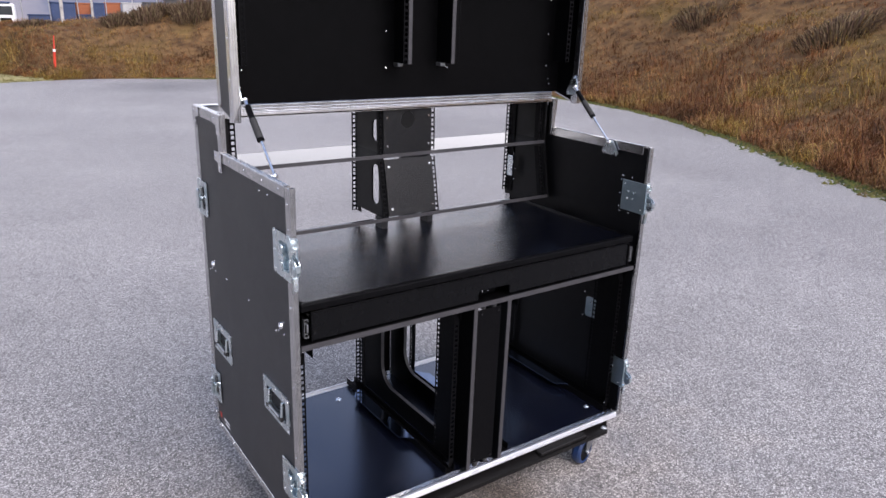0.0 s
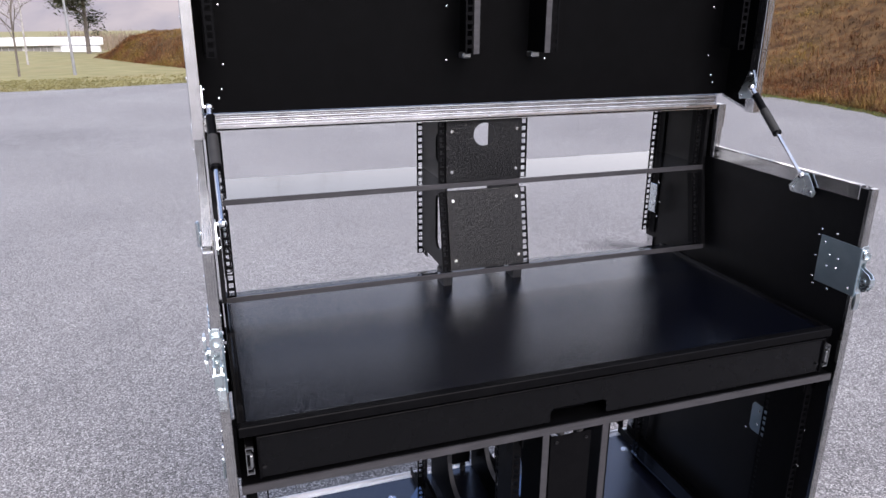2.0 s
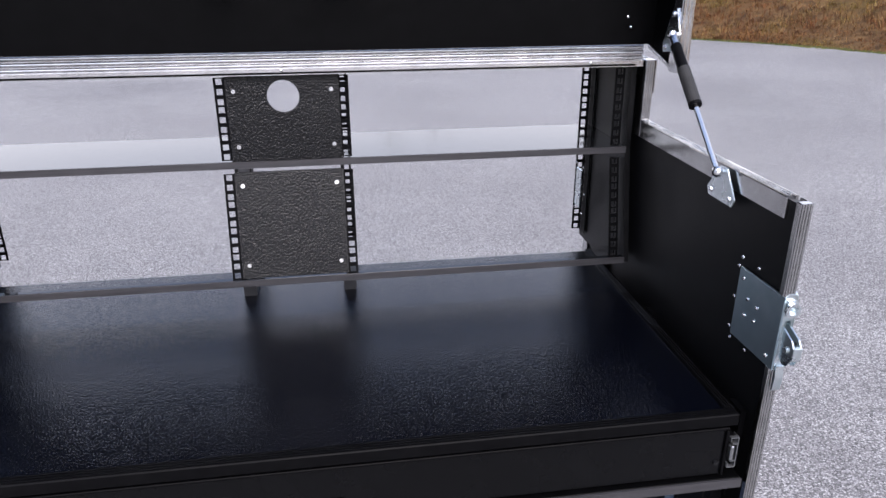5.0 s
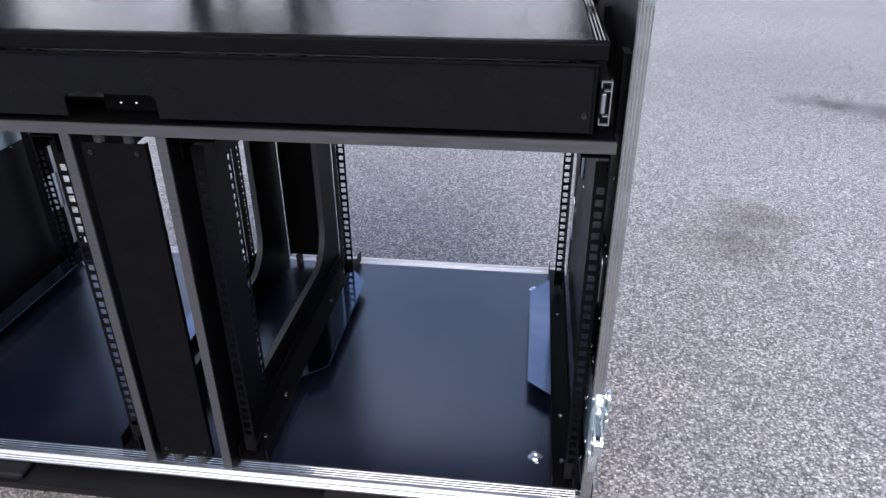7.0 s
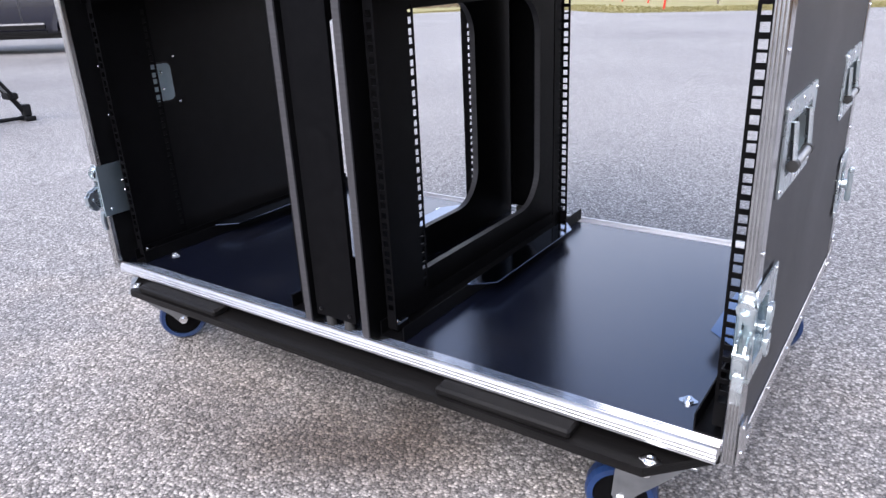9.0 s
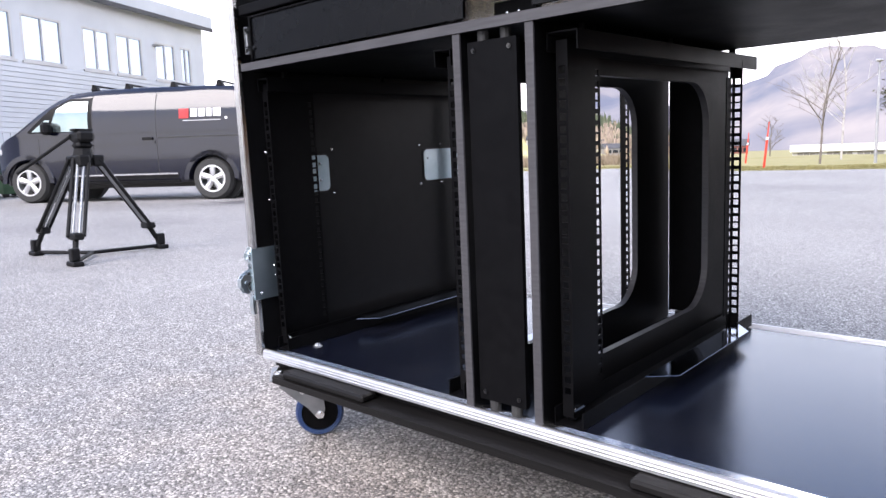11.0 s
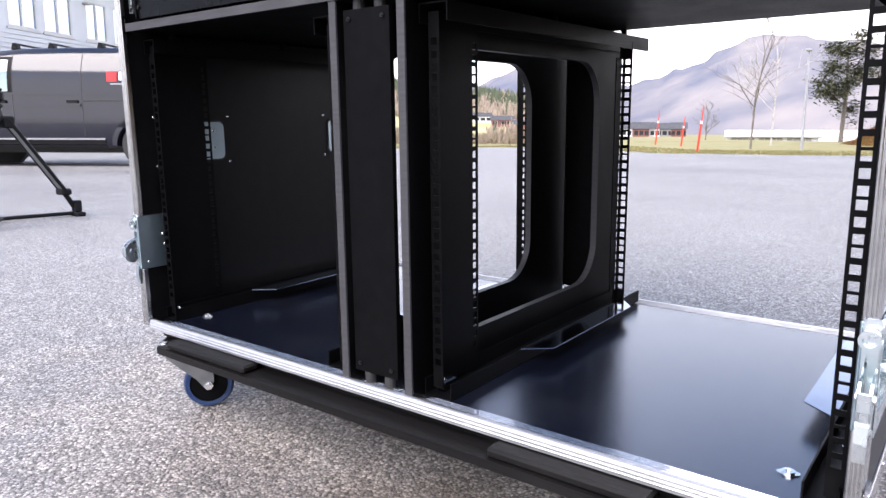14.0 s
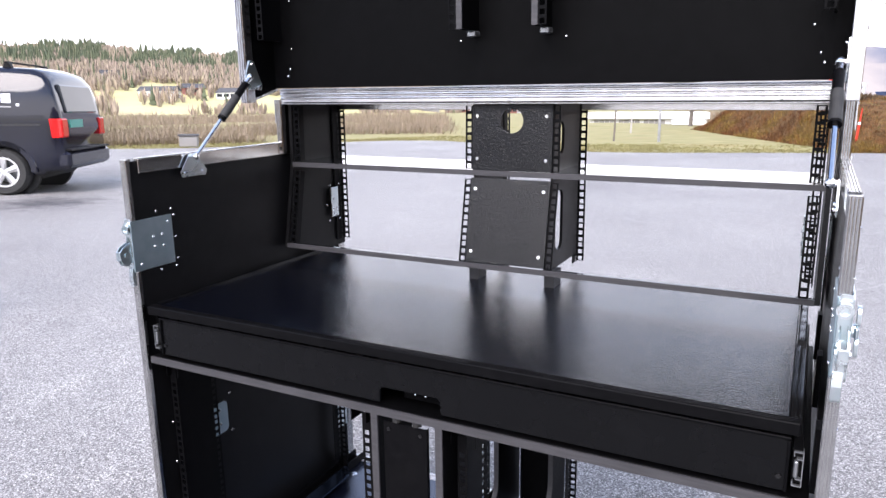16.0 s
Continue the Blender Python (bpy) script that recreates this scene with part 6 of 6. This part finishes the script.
low_building()
rng = random.Random(11)
WHITE, REDW, GREYW = (M_HOUSEW, "small white house with a dark roof"), (M_HOUSER, "red wooden house with a dark roof"), (M_HOUSEG, "grey house with a dark roof")
for az, d, w, kind in ((23.0, 240, 5, WHITE), (22.1, 225, 4.5, REDW), (21.3, 230, 5, WHITE), (20.4, 245, 5.5, GREYW), (19.4, 235, 4.5, REDW), (32.8, 330, 10, REDW), (31.4, 300, 9, REDW), (29.8, 320, 8, WHITE), (34.4, 350, 9, WHITE),
                       (28.4, 290, 8, GREYW), (26.4, 280, 9, REDW), (24.4, 260, 8, WHITE), (49.0, 330, 16, WHITE), (51.7, 420, 10, WHITE), (46.2, 350, 9, REDW), (44.0, 330, 10, WHITE), (37.0, 340, 9, REDW), (39.8, 380, 9, WHITE)):
    house(az, d, w, 7, 3.0, 2.0, max(-1.0, hill_z(az, d)), kind[0], kind[1], turn=az + rng.uniform(-35, 35), wins=3)
shed = thing("shed", "small grey roadside shed", "shed")
shed.matrix_world = Matrix.Translation((-16.75, 15.75, 0.02)) @ pose(0, 0, 0, 0, 0, 40)
part("wall", boxes((-0.28, 0.28, 0, 0.45, 0, 0.34), bevel=0.02), M_HOUSEG, shed)
part("roof", boxes((-0.31, 0.31, -0.03, 0.48, 0.34, 0.40), bevel=0.01), M_ROOF, shed)

# scrap containers behind the bank
for az, d, w, z, h, m, lab in ((-4.5, 42, 0.95, 1.30, 0.55, M_CBLUE, "low blue open-topped scrap bin"), (-6.05, 43, 1.15, 1.35, 1.15, M_CBLUE, "blue steel container behind the bank"), (-7.4, 44, 0.75, 1.9, 0.6, M_CORANGE, "rusty orange skip behind the bank"), (-7.45, 43, 0.8, 1.3, 0.6, M_CBLUE, "dark blue steel container behind the bank"),
                               (-8.3, 43, 0.6, 1.35, 1.15, M_CBLUE, "blue steel container behind the bank"), (-9.25, 44, 0.8, 1.95, 0.6, M_CORANGE, "rusty orange skip behind the bank"), (-9.3, 43, 0.85, 1.3, 0.65, M_CBLUE, "dark blue steel container behind the bank"), (-10.5, 43, 0.95, 1.4, 1.15, M_CGREY, "pale grey steel container behind the bank"),
                               (-11.9, 43, 1.0, 1.4, 1.2, M_ROOF, "dark grey steel container behind the bank"), (-13.4, 44, 1.0, 1.5, 1.3, M_ROOF, "dark grey steel container behind the bank"), (-15.0, 43, 1.1, 1.5, 1.25, M_CBLUE, "blue steel container behind the bank")):
    c = thing("container", lab, "container", "scrap containers")
    c.matrix_world = Matrix.Translation(polar(az, d, z)) @ pose(0, 0, 0, 0, 0, az)
    part("body", boxes((-w / 2, w / 2, 0, 2.2, -0.8, h), bevel=0.03), m, c)
    part("rim", boxes((-w / 2 - 0.03, w / 2 + 0.03, -0.04, 2.24, h, h + 0.05)), m, c)
    for k in range(4):
        x = -w / 2 + w * (k + 0.5) / 4
        part("rib", boxes((x - 0.03, x + 0.03, -0.05, 0.0, -0.5, h - 0.05)), m, c)


def crane_truck():
    t = thing("crane_truck", "white lorry with a red loading crane parked behind the bank", "lorry")
    t.matrix_world = Matrix.Translation(polar(-2.1, 43, 1.35)) @ pose(0, 0, 0, 0, 0, -8)
    cab = part("cab", boxes((-0.1, 0.75, 0, 1.2, -0.6, 1.05), bevel=0.06), M_WHITE, t)
    part("windscreen", boxes((0.0, 0.66, -0.02, 0.01, 0.5, 0.92), bevel=0.008), M_GLASS, cab)
    part("grille", boxes((0.08, 0.58, -0.02, 0.01, 0.02, 0.36), bevel=0.008), M_PLASTIC, cab)
    part("roof_light", boxes((0.05, 0.6, -0.03, 0.3, 1.05, 1.14), bevel=0.02), M_CBLUE, cab)
    part("side_box", boxes((-0.95, -0.14, 0.1, 1.2, -0.6, 0.45), bevel=0.03), M_BIN, t)
    arm = part("crane_arm", tube(bmesh.new(), (-0.2, 0.4, 0.3), (-0.55, 0.4, 1.25), 0.11, 0.09, 8), M_RED, t)
    part("crane_boom", tube(bmesh.new(), (-0.55, 0.4, 1.25), (-1.3, 0.4, 1.0), 0.10, 0.06, 8), M_RED, arm)
    part("grab", boxes((-1.1, -0.5, 0.2, 0.8, -0.1, 0.22), bevel=0.06), M_CORANGE, t)


crane_truck()
for k in range(9):
    p = polar(-3.0 - 1.75 * k, 33, 0.9 + 0.1 * k)
    post = part("fence_post", tube(bmesh.new(), p + Vector((0, 0, -0.4)), p + Vector((0.06 * math.sin(5.0 * k), 0, 1.9 + 0.3 * math.sin(3.0 * k))), 0.02, n=8), M_STEELG)
    tagged(post, "thin galvanised fence post above the bank", "fence post", "fence posts")

# red and white edge markers
for x, y, h in ((2.1, 21.4, 1.15), (-5.5, 20.0, 1.3), (-11.0, 31.0, 1.6), (-8.6, 27.5, 1.2)):
    p = Vector((x, y, 0))
    pole = thing("marker_pole", "thin red plastic snow marker pole in the verge", "marker pole", "marker poles")
    pole.matrix_world = Matrix.Translation(p) @ pose(0, 0, 0, 0, 5, 0)
    part("pole", tube(bmesh.new(), (0, 0, 0), (0, 0, h * 0.62), 0.034, 0.032, n=8), M_RED, pole)
    part("tip", tube(bmesh.new(), (0, 0, h * 0.68), (0, 0, h), 0.022, 0.012, n=8), M_RED, pole)
    part("reflector", tube(bmesh.new(), (0, 0, h * 0.62), (0, 0, h * 0.68), 0.034, n=8), M_WHITE, pole)
p = Vector((-3.6, 24.2, 0))
post = thing("light_pole", "slender grey light pole in the verge", "light pole")
post.matrix_world = Matrix.Translation(p)
part("shaft", tube(bmesh.new(), (0, 0, -0.1), (0, 0, 3.05), 0.05, 0.03, n=10), M_STEELG, post)
part("lamp_head", boxes((-0.08, 0.08, -0.2, 0.06, 3.05, 3.12), bevel=0.02), M_STEELG, post)


# ---- trees ----
def limbs(bm, a, d, length, r, depth, rng, tips, bend=0.25):
    steps = 3
    p, v = Vector(a), Vector(d).normalized()
    for k in range(steps):
        q = p + v * (length / steps)
        tube(bm, p, q, r * (1 - 0.25 * k / steps), r * (1 - 0.25 * (k + 1) / steps), 6)
        p = q
        v = (v + Vector((rng.uniform(-1, 1), rng.uniform(-1, 1), rng.uniform(-0.3, 0.6))) * bend * 0.5).normalized()
        if depth and k:
            for _ in range(2):
                w = (v + Vector((rng.uniform(-1, 1), rng.uniform(-1, 1), rng.uniform(-0.2, 0.5)))).normalized()
                limbs(bm, p, w, length * rng.uniform(0.45, 0.65), r * 0.5, depth - 1, rng, tips, bend)
    tips.append(p)


def bare_tree(az, d, h, z, seed, r=0.13, mat=None, label="bare leafless tree with thin branches"):
    rng = random.Random(seed)
    t = thing("bare_tree", label, "tree", "bare trees")
    t.matrix_world = Matrix.Translation(polar(az, d, z))
    bm, tips = bmesh.new(), []
    tube(bm, (0, 0, -0.5), (0.05, 0, h * 0.35), r, r * 0.75, 8)
    trunk = part("trunk", bm, mat or M_BARK, t)
    bm = bmesh.new()
    limbs(bm, (0.05, 0, h * 0.35), (0.04, 0, 1), h * 0.6, r * 0.7, 3, rng, tips)
    for k in range(6):
        a = rng.uniform(0, 6.28)
        limbs(bm, (0.04, 0, h * (0.32 + 0.05 * k)), (math.cos(a), math.sin(a), 0.8), h * 0.33, r * 0.38, 2, rng, tips)
    part("branchwork", bm, mat or M_BARK, t)


def pine_tree(az, d, h, z, seed):
    rng = random.Random(seed)
    t = thing("pine_tree", "tall pine with a bare trunk and ragged dark crown", "tree", "pines")
    t.matrix_world = Matrix.Translation(polar(az, d, z))
    bm, tips = bmesh.new(), []
    tube(bm, (0, 0, -0.5), (0.1, 0, h * 0.55), 0.13, 0.095, 9)
    tube(bm, (0.1, 0, h * 0.55), (0.0, 0, h * 0.95), 0.095, 0.03, 8)
    for k in range(17):
        a, zz = rng.uniform(0, 6.28), h * (0.30 + 0.66 * k / 16)
        limbs(bm, (0.05, 0, zz), (math.cos(a), math.sin(a), rng.uniform(-0.1, 0.35)), h * rng.uniform(0.15, 0.33) * (1.35 - zz / h), 0.035, 1, rng, tips)
    part("trunk", bm, M_BARK, t)
    verts, faces = [], []
    for p in tips:
        for _ in range(95):
            c = p + Vector((rng.gauss(0, 0.30), rng.gauss(0, 0.30), rng.gauss(0.05, 0.19)))
            a, s = rng.uniform(0, 6.28), rng.uniform(0.05, 0.15)
            u = Vector((math.cos(a), math.sin(a), rng.uniform(-0.4, 0.6))) * s
            w = Vector((-math.sin(a), math.cos(a), rng.uniform(-0.5, 0.5))) * s * 0.4
            k = len(verts)
            verts += [tuple(c - u), tuple(c + w), tuple(c + u), tuple(c - w)]
            faces.append((k, k + 1, k + 2, k + 3))
    me = bpy.data.meshes.new("crown")
    me.from_pydata(verts, [], faces)
    part("crown", me, M_NEEDLE, t)


bare_tree(13.4, 25.7, 3.3, 0.0, 2, r=0.04)
bare_tree(12.3, 34.2, 4.6, 0.0, 7, r=0.045, mat=M_BIRCH, label="slender birch with pale bark on the lawn")
bare_tree(-1.4, 40, 6.5, 1.2, 5, r=0.09)
bare_tree(17.2, 70, 3.0, -0.6, 9, r=0.07)
bare_tree(-7.3, 33, 5.0, 0.9, 12, r=0.06, mat=M_BIRCH, label="birch with white bark behind the bank")
bare_tree(-5.3, 32, 6.0, 0.9, 13, r=0.075, mat=M_BIRCH, label="birch with white bark behind the bank")
pine_tree(8.1, 46, 5.6, 0.0, 3)


# ---- hills and mountains ----
def ridge(name, d0, d1, profile, mat, seed, rough, label, base=-3.0, steps=220, rows=14):
    """A range seen from the yard: profile holds azimuth and crest elevation in degrees; it climbs from d0 to d1 metres."""
    prof = sorted(profile)
    az0, az1 = prof[0][0], prof[-1][0]
    bm = bmesh.new()
    grid = []
    for i in range(steps + 1):
        az = az0 + (az1 - az0) * i / steps
        for (a, ea), (b, eb) in zip(prof, prof[1:]):
            if a <= az <= b:
                t = (az - a) / (b - a)
                el = ea + (eb - ea) * t * t * (3 - 2 * t)
                break
        top = d1 * math.tan(radians(el))
        line = []
        for j in range(rows + 1):
            t = j / rows
            d = d0 + (d1 - d0) * t
            h = base + (top - base) * (t ** 1.35)
            h += noise.fractal(Vector((az * 0.25, t * 3.0, seed)), 0.9, 2.1, 6) * rough * d1 * (0.15 + t * 0.85) * (1 if j else 0)
            line.append(bm.verts.new(polar(az, d, h)))
        grid.append(line)
    for i in range(steps):
        for j in range(rows):
            bm.faces.new((grid[i][j], grid[i + 1][j], grid[i + 1][j + 1], grid[i][j + 1]))
    ob = part(name, bm, mat, smooth=True)
    return tagged(ob, label, "hills", kind="structure")


def mountain_material():
    m = bpy.data.materials.new("hazy_mountain")
    m.use_nodes = True
    n, l = m.node_tree.nodes, m.node_tree.links
    b = n["Principled BSDF"]
    b.inputs["Roughness"].default_value = 1.0
    b.inputs["Specular IOR Level"].default_value = 0.0
    geo = n.new("ShaderNodeNewGeometry")
    nz = n.new("ShaderNodeTexNoise")
    nz.inputs["Scale"].default_value, nz.inputs["Detail"].default_value = 0.010, 9
    sq = n.new("ShaderNodeMapping")
    sq.inputs["Scale"].default_value = (1.0, 0.12, 1.4)
    l.new(geo.outputs["Position"], sq.inputs[0])
    l.new(sq.outputs[0], nz.inputs["Vector"])
    r1 = n.new("ShaderNodeValToRGB")
    r1.color_ramp.elements[0].position, r1.color_ramp.elements[1].position = 0.28, 0.72
    # rock tones with the haze mixed into them: bluish grey to pale brown
    r1.color_ramp.elements[0].color, r1.color_ramp.elements[1].color = (0.135, 0.145, 0.185, 1), (0.33, 0.295, 0.275, 1)
    sep = n.new("ShaderNodeSeparateXYZ")
    l.new(geo.outputs["Position"], sep.inputs[0])
    warm = n.new("ShaderNodeMapRange")
    warm.inputs["From Min"].default_value, warm.inputs["From Max"].default_value = -520, 80
    warm.inputs["To Min"].default_value, warm.inputs["To Max"].default_value = -0.12, 0.17
    l.new(sep.outputs["X"], warm.inputs["Value"])
    cold = n.new("ShaderNodeMapRange")
    cold.inputs["From Min"].default_value, cold.inputs["From Max"].default_value = 40, 130
    cold.inputs["To Min"].default_value, cold.inputs["To Max"].default_value = 0.0, -0.42
    l.new(sep.outputs["X"], cold.inputs["Value"])
    tone = n.new("ShaderNodeMath")
    tone.operation = "ADD"
    l.new(warm.outputs[0], tone.inputs[0])
    l.new(cold.outputs[0], tone.inputs[1])
    both = n.new("ShaderNodeMath")
    both.operation = "ADD"
    l.new(nz.outputs["Fac"], both.inputs[0])
    l.new(tone.outputs[0], both.inputs[1])
    l.new(both.outputs[0], r1.inputs[0])
    add = n.new("ShaderNodeMath")
    add.operation = "MULTIPLY_ADD"
    l.new(nz.outputs["Fac"], add.inputs[0])
    add.inputs[1].default_value = 190
    l.new(sep.outputs["Z"], add.inputs[2])
    mr = n.new("ShaderNodeMapRange")
    mr.inputs["From Min"].default_value, mr.inputs["From Max"].default_value = 300, 350
    l.new(add.outputs[0], mr.inputs["Value"])
    mx = n.new("ShaderNodeMixRGB")
    mx.inputs[2].default_value = (0.42, 0.43, 0.46, 1)
    l.new(mr.outputs[0], mx.inputs[0])
    l.new(r1.outputs[0], mx.inputs[1])
    l.new(mx.outputs[0], b.inputs["Base Color"])
    return m


M_MOUNT = mountain_material()
ridge("mountain_range", 700, 1600, [(-40, 2.0), (-15, 2.8), (-4, 3.8), (4, 5.4), (9, 6.4), (12.4, 6.8), (15, 6.7), (17, 6.2), (18.3, 5.4), (19.8, 4.6), (21.5, 3.9), (23, 3.5), (25, 3.7), (28.3, 5.2), (30.3, 5.6), (33, 4.8), (36, 3.6), (41, 3.0), (50, 2.6), (62, 2.6), (80, 3.0)], M_MOUNT, 2.0, 0.011, "hazy blue-brown mountain range with snow on its summits")
ridge("farm_hill", 210, 620, HILL, M_FIELD, 5.0, 0.004, "pale yellow farmland slope below the forest")


def forest():
    """Conifers along the crest, leafless woods below them, single trees between the fields."""
    rng = random.Random(21)
    green, bare = ([], []), ([], [])
    for _ in range(15000):
        az = rng.uniform(23.5, 76)
        band = rng.random()
        t = rng.uniform(0.60, 1.0) if band < 0.62 else (rng.uniform(0.36, 0.66) if band < 0.94 else rng.uniform(0.06, 0.36))
        wood = noise.noise(Vector((az * 0.35, t * 6, 3)))
        if t < 0.36 and wood < 0.12 or 0.36 <= t < 0.46 and wood < -0.15:
            continue
        d = 210 + 410 * t
        z = hill_z(az, d) + noise.fractal(Vector((az * 0.25, t * 3.0, 5.0)), 0.9, 2.1, 6) * 0.004 * 620 * (0.15 + 0.85 * t)
        p = polar(az, d, z - 0.5)
        if rng.random() < (0.75 if t > 0.66 and noise.noise(Vector((az * 0.5, t * 5, 9))) > -0.12 else 0.05):
            verts, faces = green
            h, r, n = rng.uniform(6, 11), rng.uniform(1.0, 1.7), 6
            for lo, hi, rr in ((0.08, 0.5, 1.0), (0.3, 0.75, 0.75), (0.55, 1.0, 0.45)):
                k = len(verts)
                verts += [tuple(p + Vector((r * rr * rng.uniform(0.6, 1.25) * math.cos(6.283 * i / n), r * rr * rng.uniform(0.6, 1.25) * math.sin(6.283 * i / n), h * (lo + rng.uniform(-0.04, 0.04))))) for i in range(n)] + [tuple(p + Vector((0, 0, h * hi)))]
                faces += [(k + i, k + (i + 1) % n, k + n) for i in range(n)]
        else:
            verts, faces = bare
            h = rng.uniform(3.5, 7.5)
            for i in range(9):
                a = rng.uniform(0, 6.283)
                o = Vector((math.cos(a), math.sin(a), 0)) * h * rng.uniform(0.05, 0.34)
                s2 = Vector((-math.sin(a), math.cos(a), 0)) * h * rng.uniform(0.05, 0.10)
                top = h * rng.uniform(0.6, 1.05)
                m = len(verts)
                verts += [tuple(p + o * 0.25), tuple(p + o + s2 + Vector((0, 0, top * 0.62))), tuple(p + o * 0.9 + Vector((0, 0, top))), tuple(p + o - s2 + Vector((0, 0, top * 0.58)))]
                faces.append((m, m + 1, m + 2, m + 3))
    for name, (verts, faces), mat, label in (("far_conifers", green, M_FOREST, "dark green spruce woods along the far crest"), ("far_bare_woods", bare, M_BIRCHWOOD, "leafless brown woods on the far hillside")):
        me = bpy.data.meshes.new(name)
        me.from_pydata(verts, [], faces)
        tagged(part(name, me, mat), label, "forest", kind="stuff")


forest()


def scrub():
    """Leafless brushwood along the far edge of the yard."""
    rng = random.Random(31)
    verts, faces = [], []
    for k in range(9600):
        far_left = k < 9000
        az = rng.uniform(27, 78) if far_left else rng.uniform(-5, 9.5)
        d = 27 + 110 * rng.random() ** 2.2 if far_left else rng.uniform(72, 120)
        if far_left and az < 42:
            d = max(d, rng.uniform(33, 44))
        p = polar(az, d, -0.5 if d > 46 else -0.05)
        h = rng.uniform(0.5, 1.5) * d / 80 if not far_left else rng.uniform(0.2, 0.75) * (0.5 + d / 80)
        for _ in range(9):
            a = rng.uniform(0, 6.28)
            o = Vector((math.cos(a), math.sin(a), 0))
            s = Vector((-o.y, o.x, 0)) * 0.035 * d / 60
            b = p + o * rng.uniform(0, 1.2)
            tip = b + o * rng.uniform(0, 0.5) + Vector((0, 0, h * rng.uniform(0.6, 1.1)))
            k = len(verts)
            verts += [tuple(b - s), tuple(b + s), tuple(tip)]
            faces.append((k, k + 1, k + 2))
    me = bpy.data.meshes.new("scrub")
    me.from_pydata(verts, [], faces)
    return tagged(part("scrub", me, M_SCRUB), "low leafless brushwood at the far side of the yard", "scrub", kind="stuff")


scrub()


# heather and brushwood on the bank
def heather(x, y, z, fall, wide, tall, seed, label):
    """A low dark mound of fine twigs."""
    rng = random.Random(seed)
    verts, faces = [], []
    for _ in range(800):
        a, q = rng.uniform(0, 6.283), math.sqrt(rng.random())
        c = Vector((math.cos(a) * q * wide * 0.5, math.sin(a) * q * wide * 0.4, 0))
        top = tall * (1.05 - 0.8 * q * q) * rng.uniform(0.6, 1.15) * (1 + 0.35 * noise.noise(c * 3 + Vector((seed, 0, 0))))
        lean = Vector((rng.uniform(-1, 1), rng.uniform(-1, 1), 0)) * 0.3 * tall + c * 0.25
        s = Vector((rng.uniform(-1, 1), rng.uniform(-1, 1), 0)).normalized() * rng.uniform(0.006, 0.014)
        k = len(verts)
        c.z = c.x * fall[0] + c.y * fall[1]
        low = c + Vector((0, 0, -0.10))
        mid = c + lean * 0.5 + Vector((0, 0, top * 0.6))
        tip = c + lean + Vector((0, 0, top))
        verts += [tuple(v) for v in (low - s * 0.5, low + s * 0.5, mid + s, mid - s, tip)]
        faces += [(k, k + 1, k + 2, k + 3), (k + 3, k + 2, k + 4)]
    me = bpy.data.meshes.new("heather_bush")
    me.from_pydata(verts, [], faces)
    ob = part("heather_bush", me, M_HEATHER)
    ob.location = (x, y, z)
    return tagged(ob, label, "shrub", "heather bushes")


M_HEATHER = material("dark_heather", (0.05, 0.04, 0.02), None, 0.9, spec=0.15, island=((0.040, 0.026, 0.016), (0.075, 0.045, 0.030), (0.10, 0.058, 0.042), (0.055, 0.044, 0.018), (0.15, 0.105, 0.06), (0.20, 0.15, 0.09)))
BROWN, DARK = "low brown heather bush on the dry bank", "dark brown heather mound near the crest of the bank"
for k, (x, y, wide, tall, lab) in enumerate(((2.25, 27.3, 1.4, 0.24, BROWN), (3.0, 26.3, 1.2, 0.2, BROWN), (4.45, 24.3, 1.0, 0.28, BROWN), (5.25, 24.0, 1.2, 0.34, BROWN), (5.85, 24.3, 1.1, 0.34, BROWN),
                                                (6.6, 23.5, 1.3, 0.6, DARK), (7.15, 23.6, 1.2, 0.62, DARK), (15.4, 10.1, 1.7, 0.16, DARK), (13.6, 5.8, 1.7, 0.14, DARK))):
    level = lambda u, w: min(BANK, key=lambda q: (q.x - u) ** 2 + (q.y - w) ** 2).z
    fall = (level(x + 0.8, y) - level(x - 0.8, y)) / 1.6, (level(x, y + 0.8) - level(x, y - 0.8)) / 1.6
    heather(x, y, level(x, y), fall, wide, tall, 50 + k, lab)
